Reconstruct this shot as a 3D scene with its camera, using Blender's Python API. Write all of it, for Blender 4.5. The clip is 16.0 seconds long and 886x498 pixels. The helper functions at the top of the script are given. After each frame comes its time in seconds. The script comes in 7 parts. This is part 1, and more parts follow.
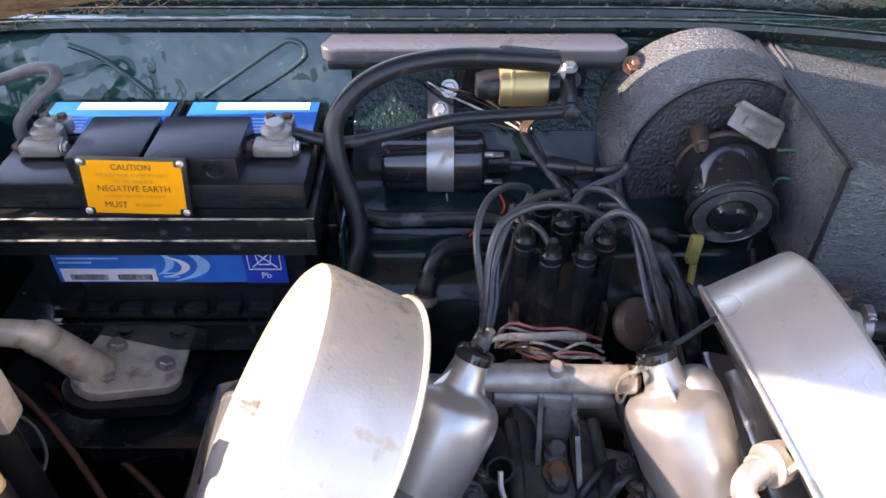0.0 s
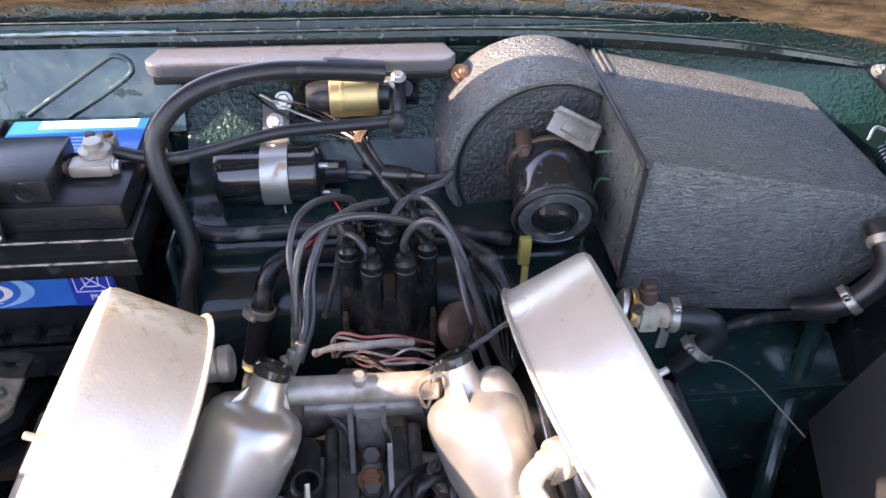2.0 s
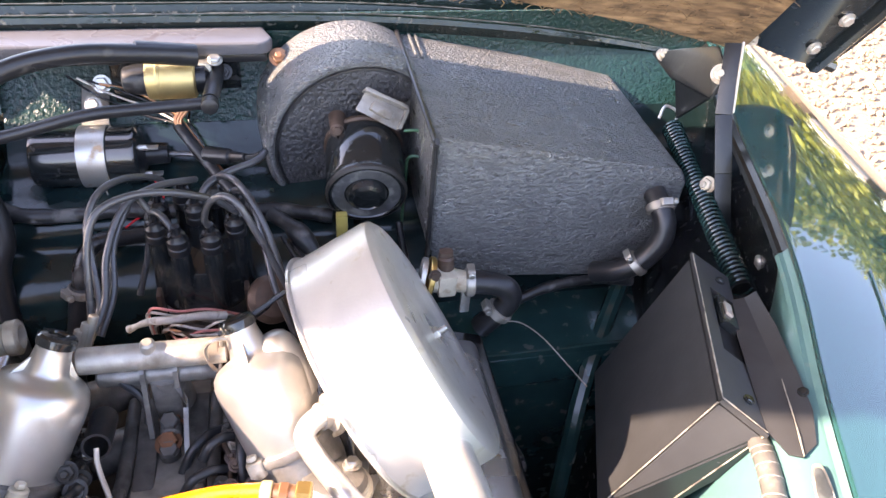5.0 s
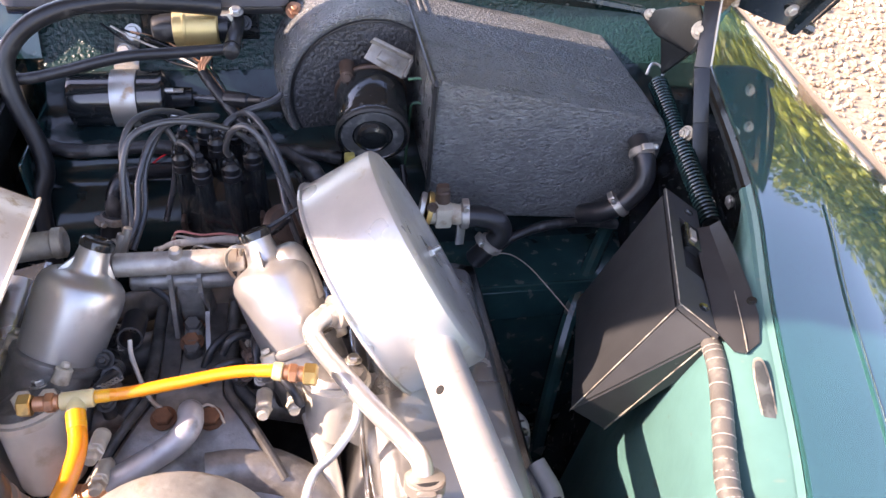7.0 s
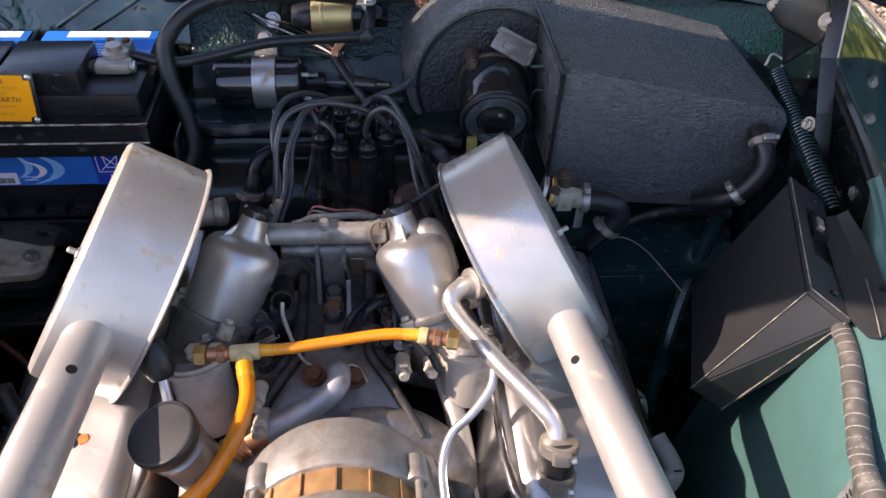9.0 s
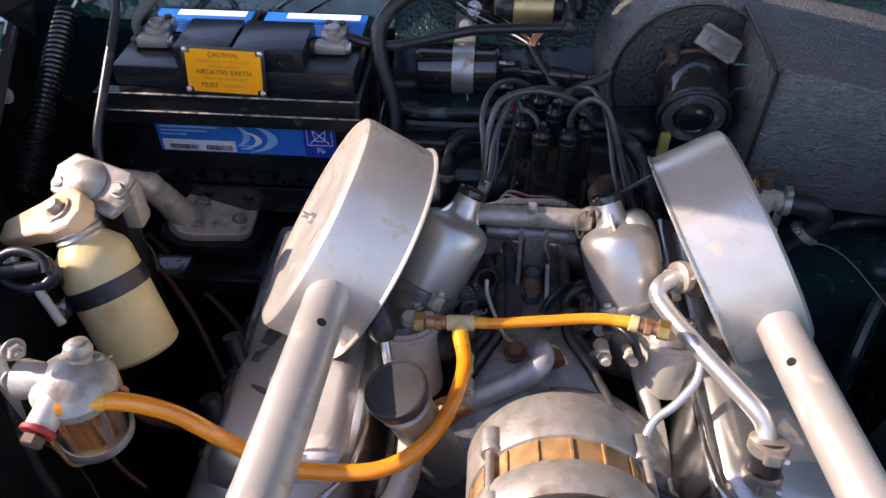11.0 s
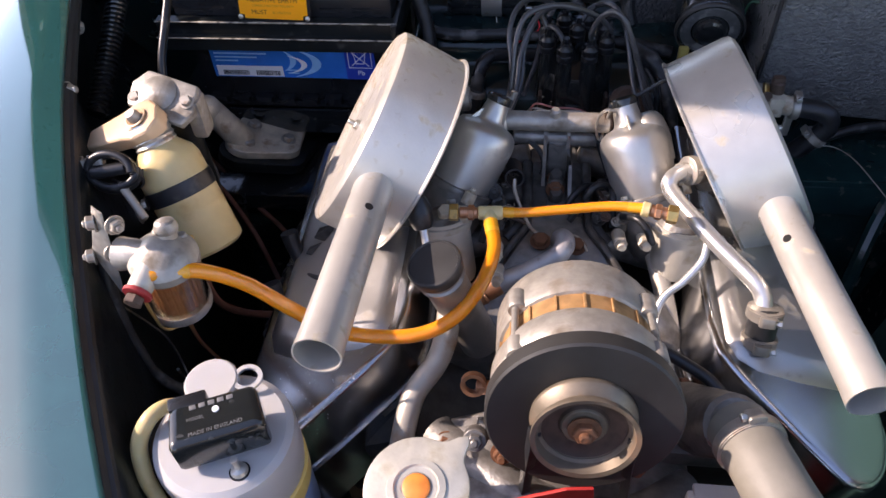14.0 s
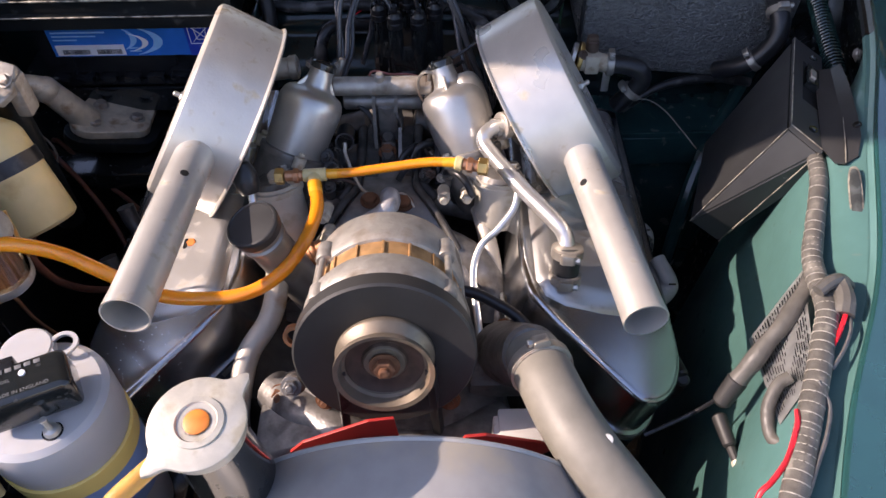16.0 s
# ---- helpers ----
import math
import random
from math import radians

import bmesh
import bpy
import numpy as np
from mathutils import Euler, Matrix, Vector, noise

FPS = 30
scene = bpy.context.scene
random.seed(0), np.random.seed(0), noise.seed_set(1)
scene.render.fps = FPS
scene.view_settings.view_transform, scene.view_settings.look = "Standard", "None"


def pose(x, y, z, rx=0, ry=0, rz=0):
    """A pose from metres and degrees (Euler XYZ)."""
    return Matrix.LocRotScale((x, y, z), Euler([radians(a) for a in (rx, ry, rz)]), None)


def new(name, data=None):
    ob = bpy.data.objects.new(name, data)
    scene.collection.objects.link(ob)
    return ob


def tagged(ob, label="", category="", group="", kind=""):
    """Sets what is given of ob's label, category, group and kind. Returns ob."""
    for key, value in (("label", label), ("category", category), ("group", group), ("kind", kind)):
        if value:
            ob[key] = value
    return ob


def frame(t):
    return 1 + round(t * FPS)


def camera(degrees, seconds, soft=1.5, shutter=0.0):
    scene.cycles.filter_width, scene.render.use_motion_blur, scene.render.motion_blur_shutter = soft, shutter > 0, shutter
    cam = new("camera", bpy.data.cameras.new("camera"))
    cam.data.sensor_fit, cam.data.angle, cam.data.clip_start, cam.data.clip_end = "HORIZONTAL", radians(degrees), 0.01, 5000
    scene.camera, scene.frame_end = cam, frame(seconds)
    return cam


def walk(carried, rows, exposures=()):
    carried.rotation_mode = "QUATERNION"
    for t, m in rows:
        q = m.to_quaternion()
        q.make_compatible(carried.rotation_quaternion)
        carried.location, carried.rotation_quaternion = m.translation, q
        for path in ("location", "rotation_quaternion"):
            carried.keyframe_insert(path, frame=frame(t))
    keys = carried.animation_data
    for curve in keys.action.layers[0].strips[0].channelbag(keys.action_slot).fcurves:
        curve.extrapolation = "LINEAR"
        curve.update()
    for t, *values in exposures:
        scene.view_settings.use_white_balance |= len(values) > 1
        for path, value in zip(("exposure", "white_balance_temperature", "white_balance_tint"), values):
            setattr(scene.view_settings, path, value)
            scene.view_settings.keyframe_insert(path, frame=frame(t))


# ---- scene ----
cam = camera(61.9, 16.0)
METRES, EYE, TILT, LEAN, TURN = 0.8, 1.28, -40.0, 0.0, 0.0
ROWS = [
    (0.0, 0.0, 0.0, 0.0, 0.0, 0.0, -0.0),
    (0.5, 0.033, -0.0053, 0.0051, -1.19, 0.0, 0.71),
    (1.0, 0.0629, -0.0088, 0.0057, -2.38, 0.02, 1.38),
    (1.5, 0.0989, -0.0126, 0.0078, -3.81, -0.09, 2.05),
    (2.0, 0.1317, -0.0161, 0.0095, -5.21, -0.14, 2.63),
    (2.5, 0.1641, -0.0201, 0.0084, -6.61, -0.25, 3.15),
    (3.0, 0.2009, -0.0261, 0.0085, -8.17, -0.24, 3.66),
    (3.5, 0.2304, -0.0373, 0.007, -9.65, -0.42, 4.12),
    (4.0, 0.26, -0.0519, 0.001, -10.96, -0.59, 4.46),
    (6.5, 0.2674, -0.1681, -0.0755, -11.25, -2.16, 3.29),
    (7.0, 0.2625, -0.1925, -0.0946, -10.49, -2.2, 3.01),
    (7.5, 0.2499, -0.2058, -0.1034, -9.46, -2.36, 2.75),
    (8.0, 0.2398, -0.2196, -0.1041, -8.25, -2.46, 2.4),
    (8.5, 0.2134, -0.2276, -0.1092, -6.8, -2.54, 1.96),
    (9.0, 0.175, -0.2321, -0.1069, -5.21, -2.67, 1.28),
    (9.5, 0.1516, -0.2343, -0.109, -3.41, -2.85, 0.38),
    (10.0, 0.1146, -0.2435, -0.1118, -1.22, -3.04, -0.67),
    (12.5, 0.0106, -0.3021, -0.1489, 7.64, -4.71, -4.24),
    (13.0, 0.0228, -0.3268, -0.1644, 7.63, -5.68, -3.63),
    (13.5, 0.0377, -0.3526, -0.1714, 7.06, -6.65, -2.7),
    (14.0, 0.064, -0.3767, -0.1818, 6.04, -7.22, -1.77),
    (14.5, 0.0873, -0.3886, -0.1874, 4.73, -7.43, -0.91),
    (15.0, 0.1279, -0.4001, -0.1913, 3.08, -7.55, -0.08),
    (15.5, 0.1714, -0.4092, -0.2013, 1.35, -7.9, 0.59),
    (16.0, 0.2028, -0.4232, -0.2064, -0.07, -8.63, 1.0),
]
walk(cam, [(t, pose(0, 0, EYE, TILT, LEAN, TURN) @ pose(METRES * x, METRES * y, METRES * z, 90 + pitch, roll, yaw)) for t, x, y, z, yaw, pitch, roll in ROWS],
     exposures=[(0.0, 2.52, 7600, 29), (2.0, 3.05, 8250, 28), (4.0, 3.36, 8600, 28), (6.5, 3.12, 8100, 33), (7.0, 2.84, 7900, 33), (7.5, 2.12, 7450, 29), (8.0, 1.84, 7450, 29), (9.0, 1.66, 7350, 28), (10.0, 1.64, 7350, 28), (16.0, 1.60, 7350, 28)])

# ---- world, sun, exposure ----
SUN_FROM = Vector((-0.848, 0.0, 0.53)).normalized()
world = bpy.data.worlds.new("sky")
scene.world = world
world.use_nodes = True
wn = world.node_tree
sky = wn.nodes.new("ShaderNodeTexSky")
sky.sky_type = "NISHITA"
sky.sun_disc = False
sky.dust_density = 0.6
sky.ozone_density = 2.2
sky.sun_elevation = math.asin(SUN_FROM.z)
sky.sun_rotation = math.atan2(SUN_FROM.x, SUN_FROM.y)
wn.links.new(sky.outputs[0], wn.nodes["Background"].inputs[0])
wn.nodes["Background"].inputs[1].default_value = 0.15
sun_data = bpy.data.lights.new("sun", "SUN")
sun_data.energy, sun_data.angle, sun_data.color = 2.75, radians(0.5), (1.0, 0.93, 0.83)
sun = new("sun", sun_data)
sun.matrix_world = Matrix.Translation((-3, -1, 5)) @ SUN_FROM.to_track_quat("Z", "Y").to_matrix().to_4x4()


# ---- materials ----
def material(name, color, rough=0.5, metal=0.0, coat=0.0, var=0.15, scale=40.0, bump=0.0, bump_scale=200.0,
             dirt=None, dirt_amount=0.0, dirt_scale=12.0, trans=0.0, ior=1.45, subsurf=0.0, rough_var=0.1, stretch=(1, 1, 1), bump_depth=0.0015):
    """A node material: base colour varied at two scales, roughness breakup, fine bump, patches of dirt or rust."""
    m = bpy.data.materials.new(name)
    m.use_nodes = True
    nt = m.node_tree
    b = nt.nodes["Principled BSDF"]
    link = nt.links.new
    tc = nt.nodes.new("ShaderNodeTexCoord")
    mp = nt.nodes.new("ShaderNodeMapping")
    mp.inputs["Scale"].default_value = stretch
    link(tc.outputs["Object"], mp.inputs[0])

    def noise_node(s, detail=4.0):
        n = nt.nodes.new("ShaderNodeTexNoise")
        n.inputs["Scale"].default_value, n.inputs["Detail"].default_value = s, detail
        link(mp.outputs[0], n.inputs["Vector"])
        return n.outputs["Fac"]

    def ramp(fac, lo, hi, a, c):
        r = nt.nodes.new("ShaderNodeMapRange")
        for i, v in zip((1, 2, 3, 4), (lo, hi, a, c)):
            r.inputs[i].default_value = v
        link(fac, r.inputs[0])
        return r.outputs[0]

    def mix(fac, a, c):
        x = nt.nodes.new("ShaderNodeMix")
        x.data_type = "RGBA"
        link(fac, x.inputs[0])
        for sock, v in ((x.inputs[6], a), (x.inputs[7], c)):
            if isinstance(v, tuple):
                sock.default_value = (*v, 1)
            else:
                link(v, sock)
        return x.outputs[2]

    fine, coarse = noise_node(scale), noise_node(scale * 0.17, 3.0)
    lo, hi = tuple(c * (1 - var) for c in color), tuple(min(1, c * (1 + var)) for c in color)
    col = mix(ramp(fine, 0.3, 0.7, 0, 1), lo, hi)
    col = mix(ramp(coarse, 0.35, 0.7, 0, 0.6), col, tuple(c * (1 - 0.8 * var) for c in color))
    ro = ramp(coarse, 0.3, 0.7, max(0.02, rough - rough_var), min(1, rough + rough_var))
    if dirt:
        d = ramp(noise_node(dirt_scale, 8.0), 0.62 - dirt_amount * 0.3, 0.72 - dirt_amount * 0.2, 0, 0.85)
        col = mix(d, col, dirt)
        mm = nt.nodes.new("ShaderNodeMath")
        mm.operation = "MULTIPLY_ADD"
        link(d, mm.inputs[0])
        mm.inputs[1].default_value = 0.35
        link(ro, mm.inputs[2])
        mm.use_clamp = True
        ro = mm.outputs[0]
        if metal:
            link(ramp(d, 0, 0.85, metal, 0.1), b.inputs["Metallic"])
    elif metal:
        b.inputs["Metallic"].default_value = metal
    link(col, b.inputs["Base Color"])
    link(ro, b.inputs["Roughness"])
    b.inputs["Coat Weight"].default_value = coat
    b.inputs["Coat Roughness"].default_value = 0.03
    b.inputs["Coat IOR"].default_value = 1.6
    b.inputs["Transmission Weight"].default_value = trans
    b.inputs["IOR"].default_value = ior
    if subsurf:
        b.inputs["Subsurface Weight"].default_value = subsurf
        b.inputs["Subsurface Radius"].default_value = (0.02, 0.015, 0.01)
        b.inputs["Subsurface Scale"].default_value = 0.5
    if bump:
        bp = nt.nodes.new("ShaderNodeBump")
        bp.inputs["Strength"].default_value = bump
        bp.inputs["Distance"].default_value = bump_depth
        link(noise_node(bump_scale, 3.0), bp.inputs["Height"])
        link(bp.outputs[0], b.inputs["Normal"])
    return m


GREEN = material("green_paint", (0.004, 0.034, 0.028), 0.10, coat=1.0, var=0.12, scale=30, bump=0.03, bump_scale=90,
                 dirt=(0.05, 0.06, 0.05), dirt_amount=0.05)
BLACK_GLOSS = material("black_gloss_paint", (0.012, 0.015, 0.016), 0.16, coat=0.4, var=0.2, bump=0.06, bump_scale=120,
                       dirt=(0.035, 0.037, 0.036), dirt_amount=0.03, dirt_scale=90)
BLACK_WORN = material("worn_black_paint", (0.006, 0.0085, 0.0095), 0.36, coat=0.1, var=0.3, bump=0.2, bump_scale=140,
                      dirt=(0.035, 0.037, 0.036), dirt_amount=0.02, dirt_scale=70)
BLACK_PLASTIC = material("black_plastic", (0.013, 0.014, 0.016), 0.27, var=0.15, bump=0.08, bump_scale=400)
RUBBER = material("rubber", (0.017, 0.018, 0.020), 0.34, var=0.2, bump=0.08, bump_scale=300, dirt=(0.08, 0.075, 0.07), dirt_amount=0.1, dirt_scale=30)
LEAD = material("ignition_lead", (0.048, 0.050, 0.054), 0.30, coat=0.2, var=0.15)
VINYL = material("grained_vinyl", (0.128, 0.134, 0.132), 0.30, var=0.45, scale=215, bump=1.0, bump_scale=215, stretch=(1, 1.9, 1.9), bump_depth=0.006, rough_var=0.06,
                 dirt=(0.06, 0.062, 0.062), dirt_amount=0.08, dirt_scale=7)
SILVER = material("silver_paint", (0.55, 0.528, 0.485), 0.33, metal=0.52, var=0.07, scale=45, bump=0.06, bump_scale=500,
                  dirt=(0.40, 0.34, 0.24), dirt_amount=0.03, dirt_scale=55)
DASH_ALU = material("satin_aluminium", (0.50, 0.485, 0.455), 0.36, metal=0.80, var=0.08, scale=50, dirt=(0.28, 0.25, 0.21), dirt_amount=0.05, dirt_scale=30)
CAST_ALU = material("cast_aluminium", (0.37, 0.345, 0.305), 0.48, metal=0.55, var=0.22, scale=80, bump=0.25, bump_scale=260,
                    dirt=(0.13, 0.10, 0.07), dirt_amount=0.30, dirt_scale=30)
OILY_ALU = material("oily_aluminium", (0.23, 0.22, 0.205), 0.45, metal=0.6, var=0.35, scale=60, bump=0.4, bump_scale=200,
                    dirt=(0.055, 0.042, 0.032), dirt_amount=0.3, dirt_scale=22)
POLISHED = material("polished_aluminium", (0.44, 0.45, 0.465), 0.22, metal=1.0, var=0.14, scale=25, bump=0.06, bump_scale=16, rough_var=0.05)
ZINC = material("zinc_steel", (0.55, 0.54, 0.50), 0.38, metal=0.85, var=0.15, dirt=(0.35, 0.2, 0.1), dirt_amount=0.08, dirt_scale=60)
GALV = material("dull_pipe", (0.44, 0.405, 0.345), 0.48, metal=0.35, var=0.12, dirt=(0.28, 0.16, 0.08), dirt_amount=0.15, dirt_scale=25)
BRASS = material("brass", (0.62, 0.42, 0.16), 0.34, metal=0.9, var=0.15, dirt=(0.25, 0.15, 0.06), dirt_amount=0.1, dirt_scale=50)
GOLD = material("passivated_zinc", (0.58, 0.43, 0.19), 0.42, metal=0.7, var=0.12)
COPPER = material("copper", (0.55, 0.27, 0.15), 0.42, metal=0.85, var=0.2, dirt=(0.12, 0.06, 0.03), dirt_amount=0.2, dirt_scale=40)
RUST = material("rust", (0.16, 0.065, 0.03), 0.8, var=0.4, scale=120, bump=0.5)
YELLOW_HOSE = material("orange_fuel_hose", (0.84, 0.28, 0.012), 0.28, coat=0.5, var=0.1, subsurf=0.4)
SLEEVE_YELLOW = material("yellow_hose_end", (0.85, 0.36, 0.02), 0.28, coat=0.4, var=0.1, subsurf=0.3)
CREAM = material("aged_cream_plastic", (0.60, 0.48, 0.24), 0.34, var=0.10, subsurf=0.4, dirt=(0.40, 0.27, 0.11), dirt_amount=0.12, dirt_scale=18)
WHITE_PLASTIC = material("milky_plastic", (0.42, 0.42, 0.42), 0.35, var=0.04, subsurf=0.3)
BLUE = material("blue_label", (0.012, 0.18, 0.62), 0.22, coat=0.4, var=0.25, scale=14)
LIGHT_BLUE = material("light_blue_print", (0.25, 0.55, 0.85), 0.25, var=0.1)
NAVY = material("navy_label", (0.02, 0.06, 0.42), 0.25, var=0.05)
WHITE = material("white_print", (0.78, 0.80, 0.82), 0.35, var=0.04)
AMBER = material("amber_plate", (0.86, 0.325, 0.005), 0.30, var=0.05)
RED = material("red_paint", (0.42, 0.028, 0.022), 0.45, var=0.1)
STRAW = material("fibre_padding", (0.19, 0.115, 0.058), 0.95, var=0.75, scale=45, bump=1.0, bump_scale=60, stretch=(0.5, 3, 3))
GRAVEL = material("gravel", (0.27, 0.21, 0.15), 0.85, var=0.35, scale=60, bump=0.8, bump_scale=60)
TAPE = material("loom_tape", (0.10, 0.094, 0.083), 0.42, var=0.3, scale=60, bump=0.5, bump_scale=160, dirt=(0.20, 0.185, 0.155), dirt_amount=0.12, dirt_scale=60)
TAPE_EDGE = material("tape_edge", (0.27, 0.255, 0.22), 0.5, var=0.4, scale=90)
FAN_BLACK = material("matt_black", (0.026, 0.025, 0.024), 0.55, var=0.25, scale=30)
MOTOR_FACE = material("worn_motor_face", (0.075, 0.078, 0.080), 0.38, var=0.4, scale=120, bump=0.2, bump_scale=200, dirt=(0.2, 0.2, 0.19), dirt_amount=0.2, dirt_scale=60)
STEEL_BELT = material("pulley_steel", (0.20, 0.165, 0.125), 0.48, metal=0.6, var=0.2, scale=60, dirt=(0.16, 0.09, 0.05), dirt_amount=0.3, dirt_scale=30)
STATOR = material("rusty_laminations", (0.46, 0.26, 0.11), 0.6, metal=0.35, var=0.45, scale=45, bump=0.3, bump_scale=120, dirt=(0.12, 0.055, 0.022), dirt_amount=0.3, dirt_scale=30)
GREY_PAINT = material("grey_paint", (0.33, 0.33, 0.325), 0.42, var=0.12, bump=0.1, bump_scale=60, dirt=(0.40, 0.36, 0.29), dirt_amount=0.35, dirt_scale=14)
STRIP_GREY = material("grey_strip_paint", (0.088, 0.090, 0.100), 0.30, var=0.08, dirt=(0.06, 0.055, 0.055), dirt_amount=0.05, dirt_scale=40)
TAN = material("tan_plastic", (0.60, 0.40, 0.24), 0.45, var=0.1)
GLASS = material("bowl_glass", (0.9, 0.85, 0.7), 0.03, trans=1.0, var=0.02)
SEAT_RED = material("red_wire", (0.7, 0.02, 0.03), 0.4, var=0.1)
LEAF = material("tree_leaves", (0.20, 0.235, 0.035), 0.55, var=0.5, scale=1.5)

WING_GREEN = material("glossy_wing_paint", (0.011, 0.066, 0.064), 0.07, coat=1.0, var=0.1, scale=30, bump=0.02, bump_scale=40)
WING_GREEN.node_tree.nodes["Principled BSDF"].inputs["Coat IOR"].default_value = 1.8
BULKHEAD_GLOSS = material("glossy_bulkhead_paint", (0.004, 0.026, 0.026), 0.04, coat=0.6, var=0.2, bump=1.0, bump_scale=9, bump_depth=0.016,
                          dirt=(0.03, 0.045, 0.04), dirt_amount=0.02, dirt_scale=60)
# Body green raised to its sunlit look, for the lit front panel and lip.
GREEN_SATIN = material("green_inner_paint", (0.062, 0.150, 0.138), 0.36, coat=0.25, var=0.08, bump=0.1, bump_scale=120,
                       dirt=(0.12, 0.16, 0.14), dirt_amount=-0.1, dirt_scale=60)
SCUTTLE_BLACK = material("scuttle_black", (0.004, 0.012, 0.012), 0.16, var=0.3, bump=0.4, bump_scale=90, bump_depth=0.002, dirt=(0.07, 0.075, 0.07), dirt_amount=0.02, dirt_scale=120)
SEALANT = material("cracked_sealant", (0.075, 0.085, 0.085), 0.4, var=0.6, scale=150, dirt=(0.01, 0.014, 0.014), dirt_amount=0.75, dirt_scale=75)
GREY_CABLE = material("grey_cable", (0.10, 0.10, 0.098), 0.55, var=0.2, scale=120, bump=0.3)
LOOM_BLACK = material("black_loom_tape", (0.02, 0.021, 0.022), 0.4, var=0.3, scale=80, bump=0.5, bump_scale=120, dirt=(0.12, 0.12, 0.115), dirt_amount=0.25, dirt_scale=50)
WHITE_WIRE = material("dirty_white_wire", (0.55, 0.52, 0.47), 0.5, var=0.2, scale=90, dirt=(0.2, 0.14, 0.09), dirt_amount=0.2, dirt_scale=80)
PINK_WIRE = material("pink_wire", (0.6, 0.22, 0.2), 0.5, var=0.2)
GREEN_WIRE = material("green_wire", (0.04, 0.14, 0.08), 0.5, var=0.2)
CLIP_STEEL = material("dull_clip_steel", (0.40, 0.37, 0.325), 0.42, metal=0.7, var=0.2, dirt=(0.25, 0.17, 0.12), dirt_amount=0.25, dirt_scale=60)
STAINED_ALU = material("stained_aluminium", (0.60, 0.54, 0.43), 0.46, metal=0.30, var=0.35, scale=40, bump=0.3, bump_scale=200, dirt=(0.20, 0.11, 0.05), dirt_amount=0.2, dirt_scale=30)
CAP_BROWN = material("tarnished_capsule", (0.10, 0.065, 0.05), 0.5, metal=0.4, var=0.4, scale=50, dirt=(0.05, 0.03, 0.02), dirt_amount=0.3, dirt_scale=40)
DUST = material("pale_dust", (0.55, 0.56, 0.58), 0.8, var=0.2)
DIM_PRINT = material("dim_print", (0.13, 0.13, 0.13), 0.6, var=0.3, scale=300)
HAMMER_GREEN = material("hammered_green_paint", (0.006, 0.030, 0.026), 0.24, var=0.2, bump=1.0, bump_scale=190, bump_depth=0.003)
PANEL_ALU = material("satin_panel_aluminium", (0.46, 0.455, 0.44), 0.30, metal=0.85, var=0.14, scale=18, rough_var=0.12, dirt=(0.3, 0.27, 0.22), dirt_amount=0.08, dirt_scale=40)
# Bay green taken down to near-black, the shade put into the colour.
SHELF_SHADED = material("shaded_shelf_paint", (0.007, 0.020, 0.021), 0.14, var=0.3, bump=0.35, bump_scale=45, bump_depth=0.002)
PRINT = material("black_print", (0.02, 0.015, 0.01), 0.5, var=0.1)
AMBER_PRINT = material("faded_print", (0.45, 0.20, 0.01), 0.45, var=0.2)
AMBER_DULL = material("dull_yellow_plastic", (0.45, 0.36, 0.10), 0.5, var=0.2)
# Near-black that paints the shade inside openings.
HOLE_SHADE = material("opening_shade", (0.004, 0.004, 0.004), 0.8, var=0.1)
BOWL_ALU = material("bowl_alloy", (0.55, 0.52, 0.45), 0.45, metal=0.35, var=0.12, scale=50, bump=0.15, dirt=(0.32, 0.25, 0.15), dirt_amount=0.1, dirt_scale=25)
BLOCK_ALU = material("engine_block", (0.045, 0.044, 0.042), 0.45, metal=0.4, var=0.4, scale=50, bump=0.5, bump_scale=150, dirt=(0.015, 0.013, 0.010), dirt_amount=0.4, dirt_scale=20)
BOOT_GREY = material("grey_boot", (0.16, 0.16, 0.155), 0.5, var=0.15, dirt=(0.3, 0.28, 0.25), dirt_amount=0.1, dirt_scale=50)
NECK_GREY = material("filler_neck_grey", (0.30, 0.28, 0.255), 0.36, metal=0.6, var=0.15, bump=0.1, dirt=(0.16, 0.13, 0.10), dirt_amount=0.1, dirt_scale=30)
PIPE_ALU = material("bright_pipe", (0.68, 0.67, 0.64), 0.32, metal=0.8, var=0.08)
DULL_STEEL = material("dull_tinned_steel", (0.47, 0.45, 0.39), 0.42, metal=0.35, var=0.18, scale=60, bump=0.2, bump_scale=150, dirt=(0.30, 0.27, 0.20), dirt_amount=0.25, dirt_scale=45)
BUTTON = material("orange_button", (0.75, 0.22, 0.04), 0.5, var=0.2, scale=150)
AMBER_HOSE = material("amber_overflow_hose", (0.55, 0.28, 0.06), 0.35, var=0.25, scale=50, subsurf=0.3)
HOSE_GREY = material("grey_radiator_hose", (0.185, 0.172, 0.142), 0.55, var=0.16, scale=45, bump=0.25, bump_scale=90, dirt=(0.34, 0.31, 0.25), dirt_amount=0.22, dirt_scale=10)
WHITE_ALU = material("pale_alloy", (0.62, 0.60, 0.56), 0.5, metal=0.3, var=0.1, dirt=(0.4, 0.33, 0.26), dirt_amount=0.1, dirt_scale=40)
RED_DULL = material("dull_red", (0.35, 0.03, 0.03), 0.5, var=0.2)
RUST_HOSE = material("brown_hose", (0.14, 0.055, 0.035), 0.5, var=0.25)
FLUID = material("washer_fluid", (0.18, 0.30, 0.55), 0.35, var=0.05, subsurf=0.2)
YELLOW_BAND = material("yellow_band", (0.72, 0.55, 0.18), 0.4, var=0.06)
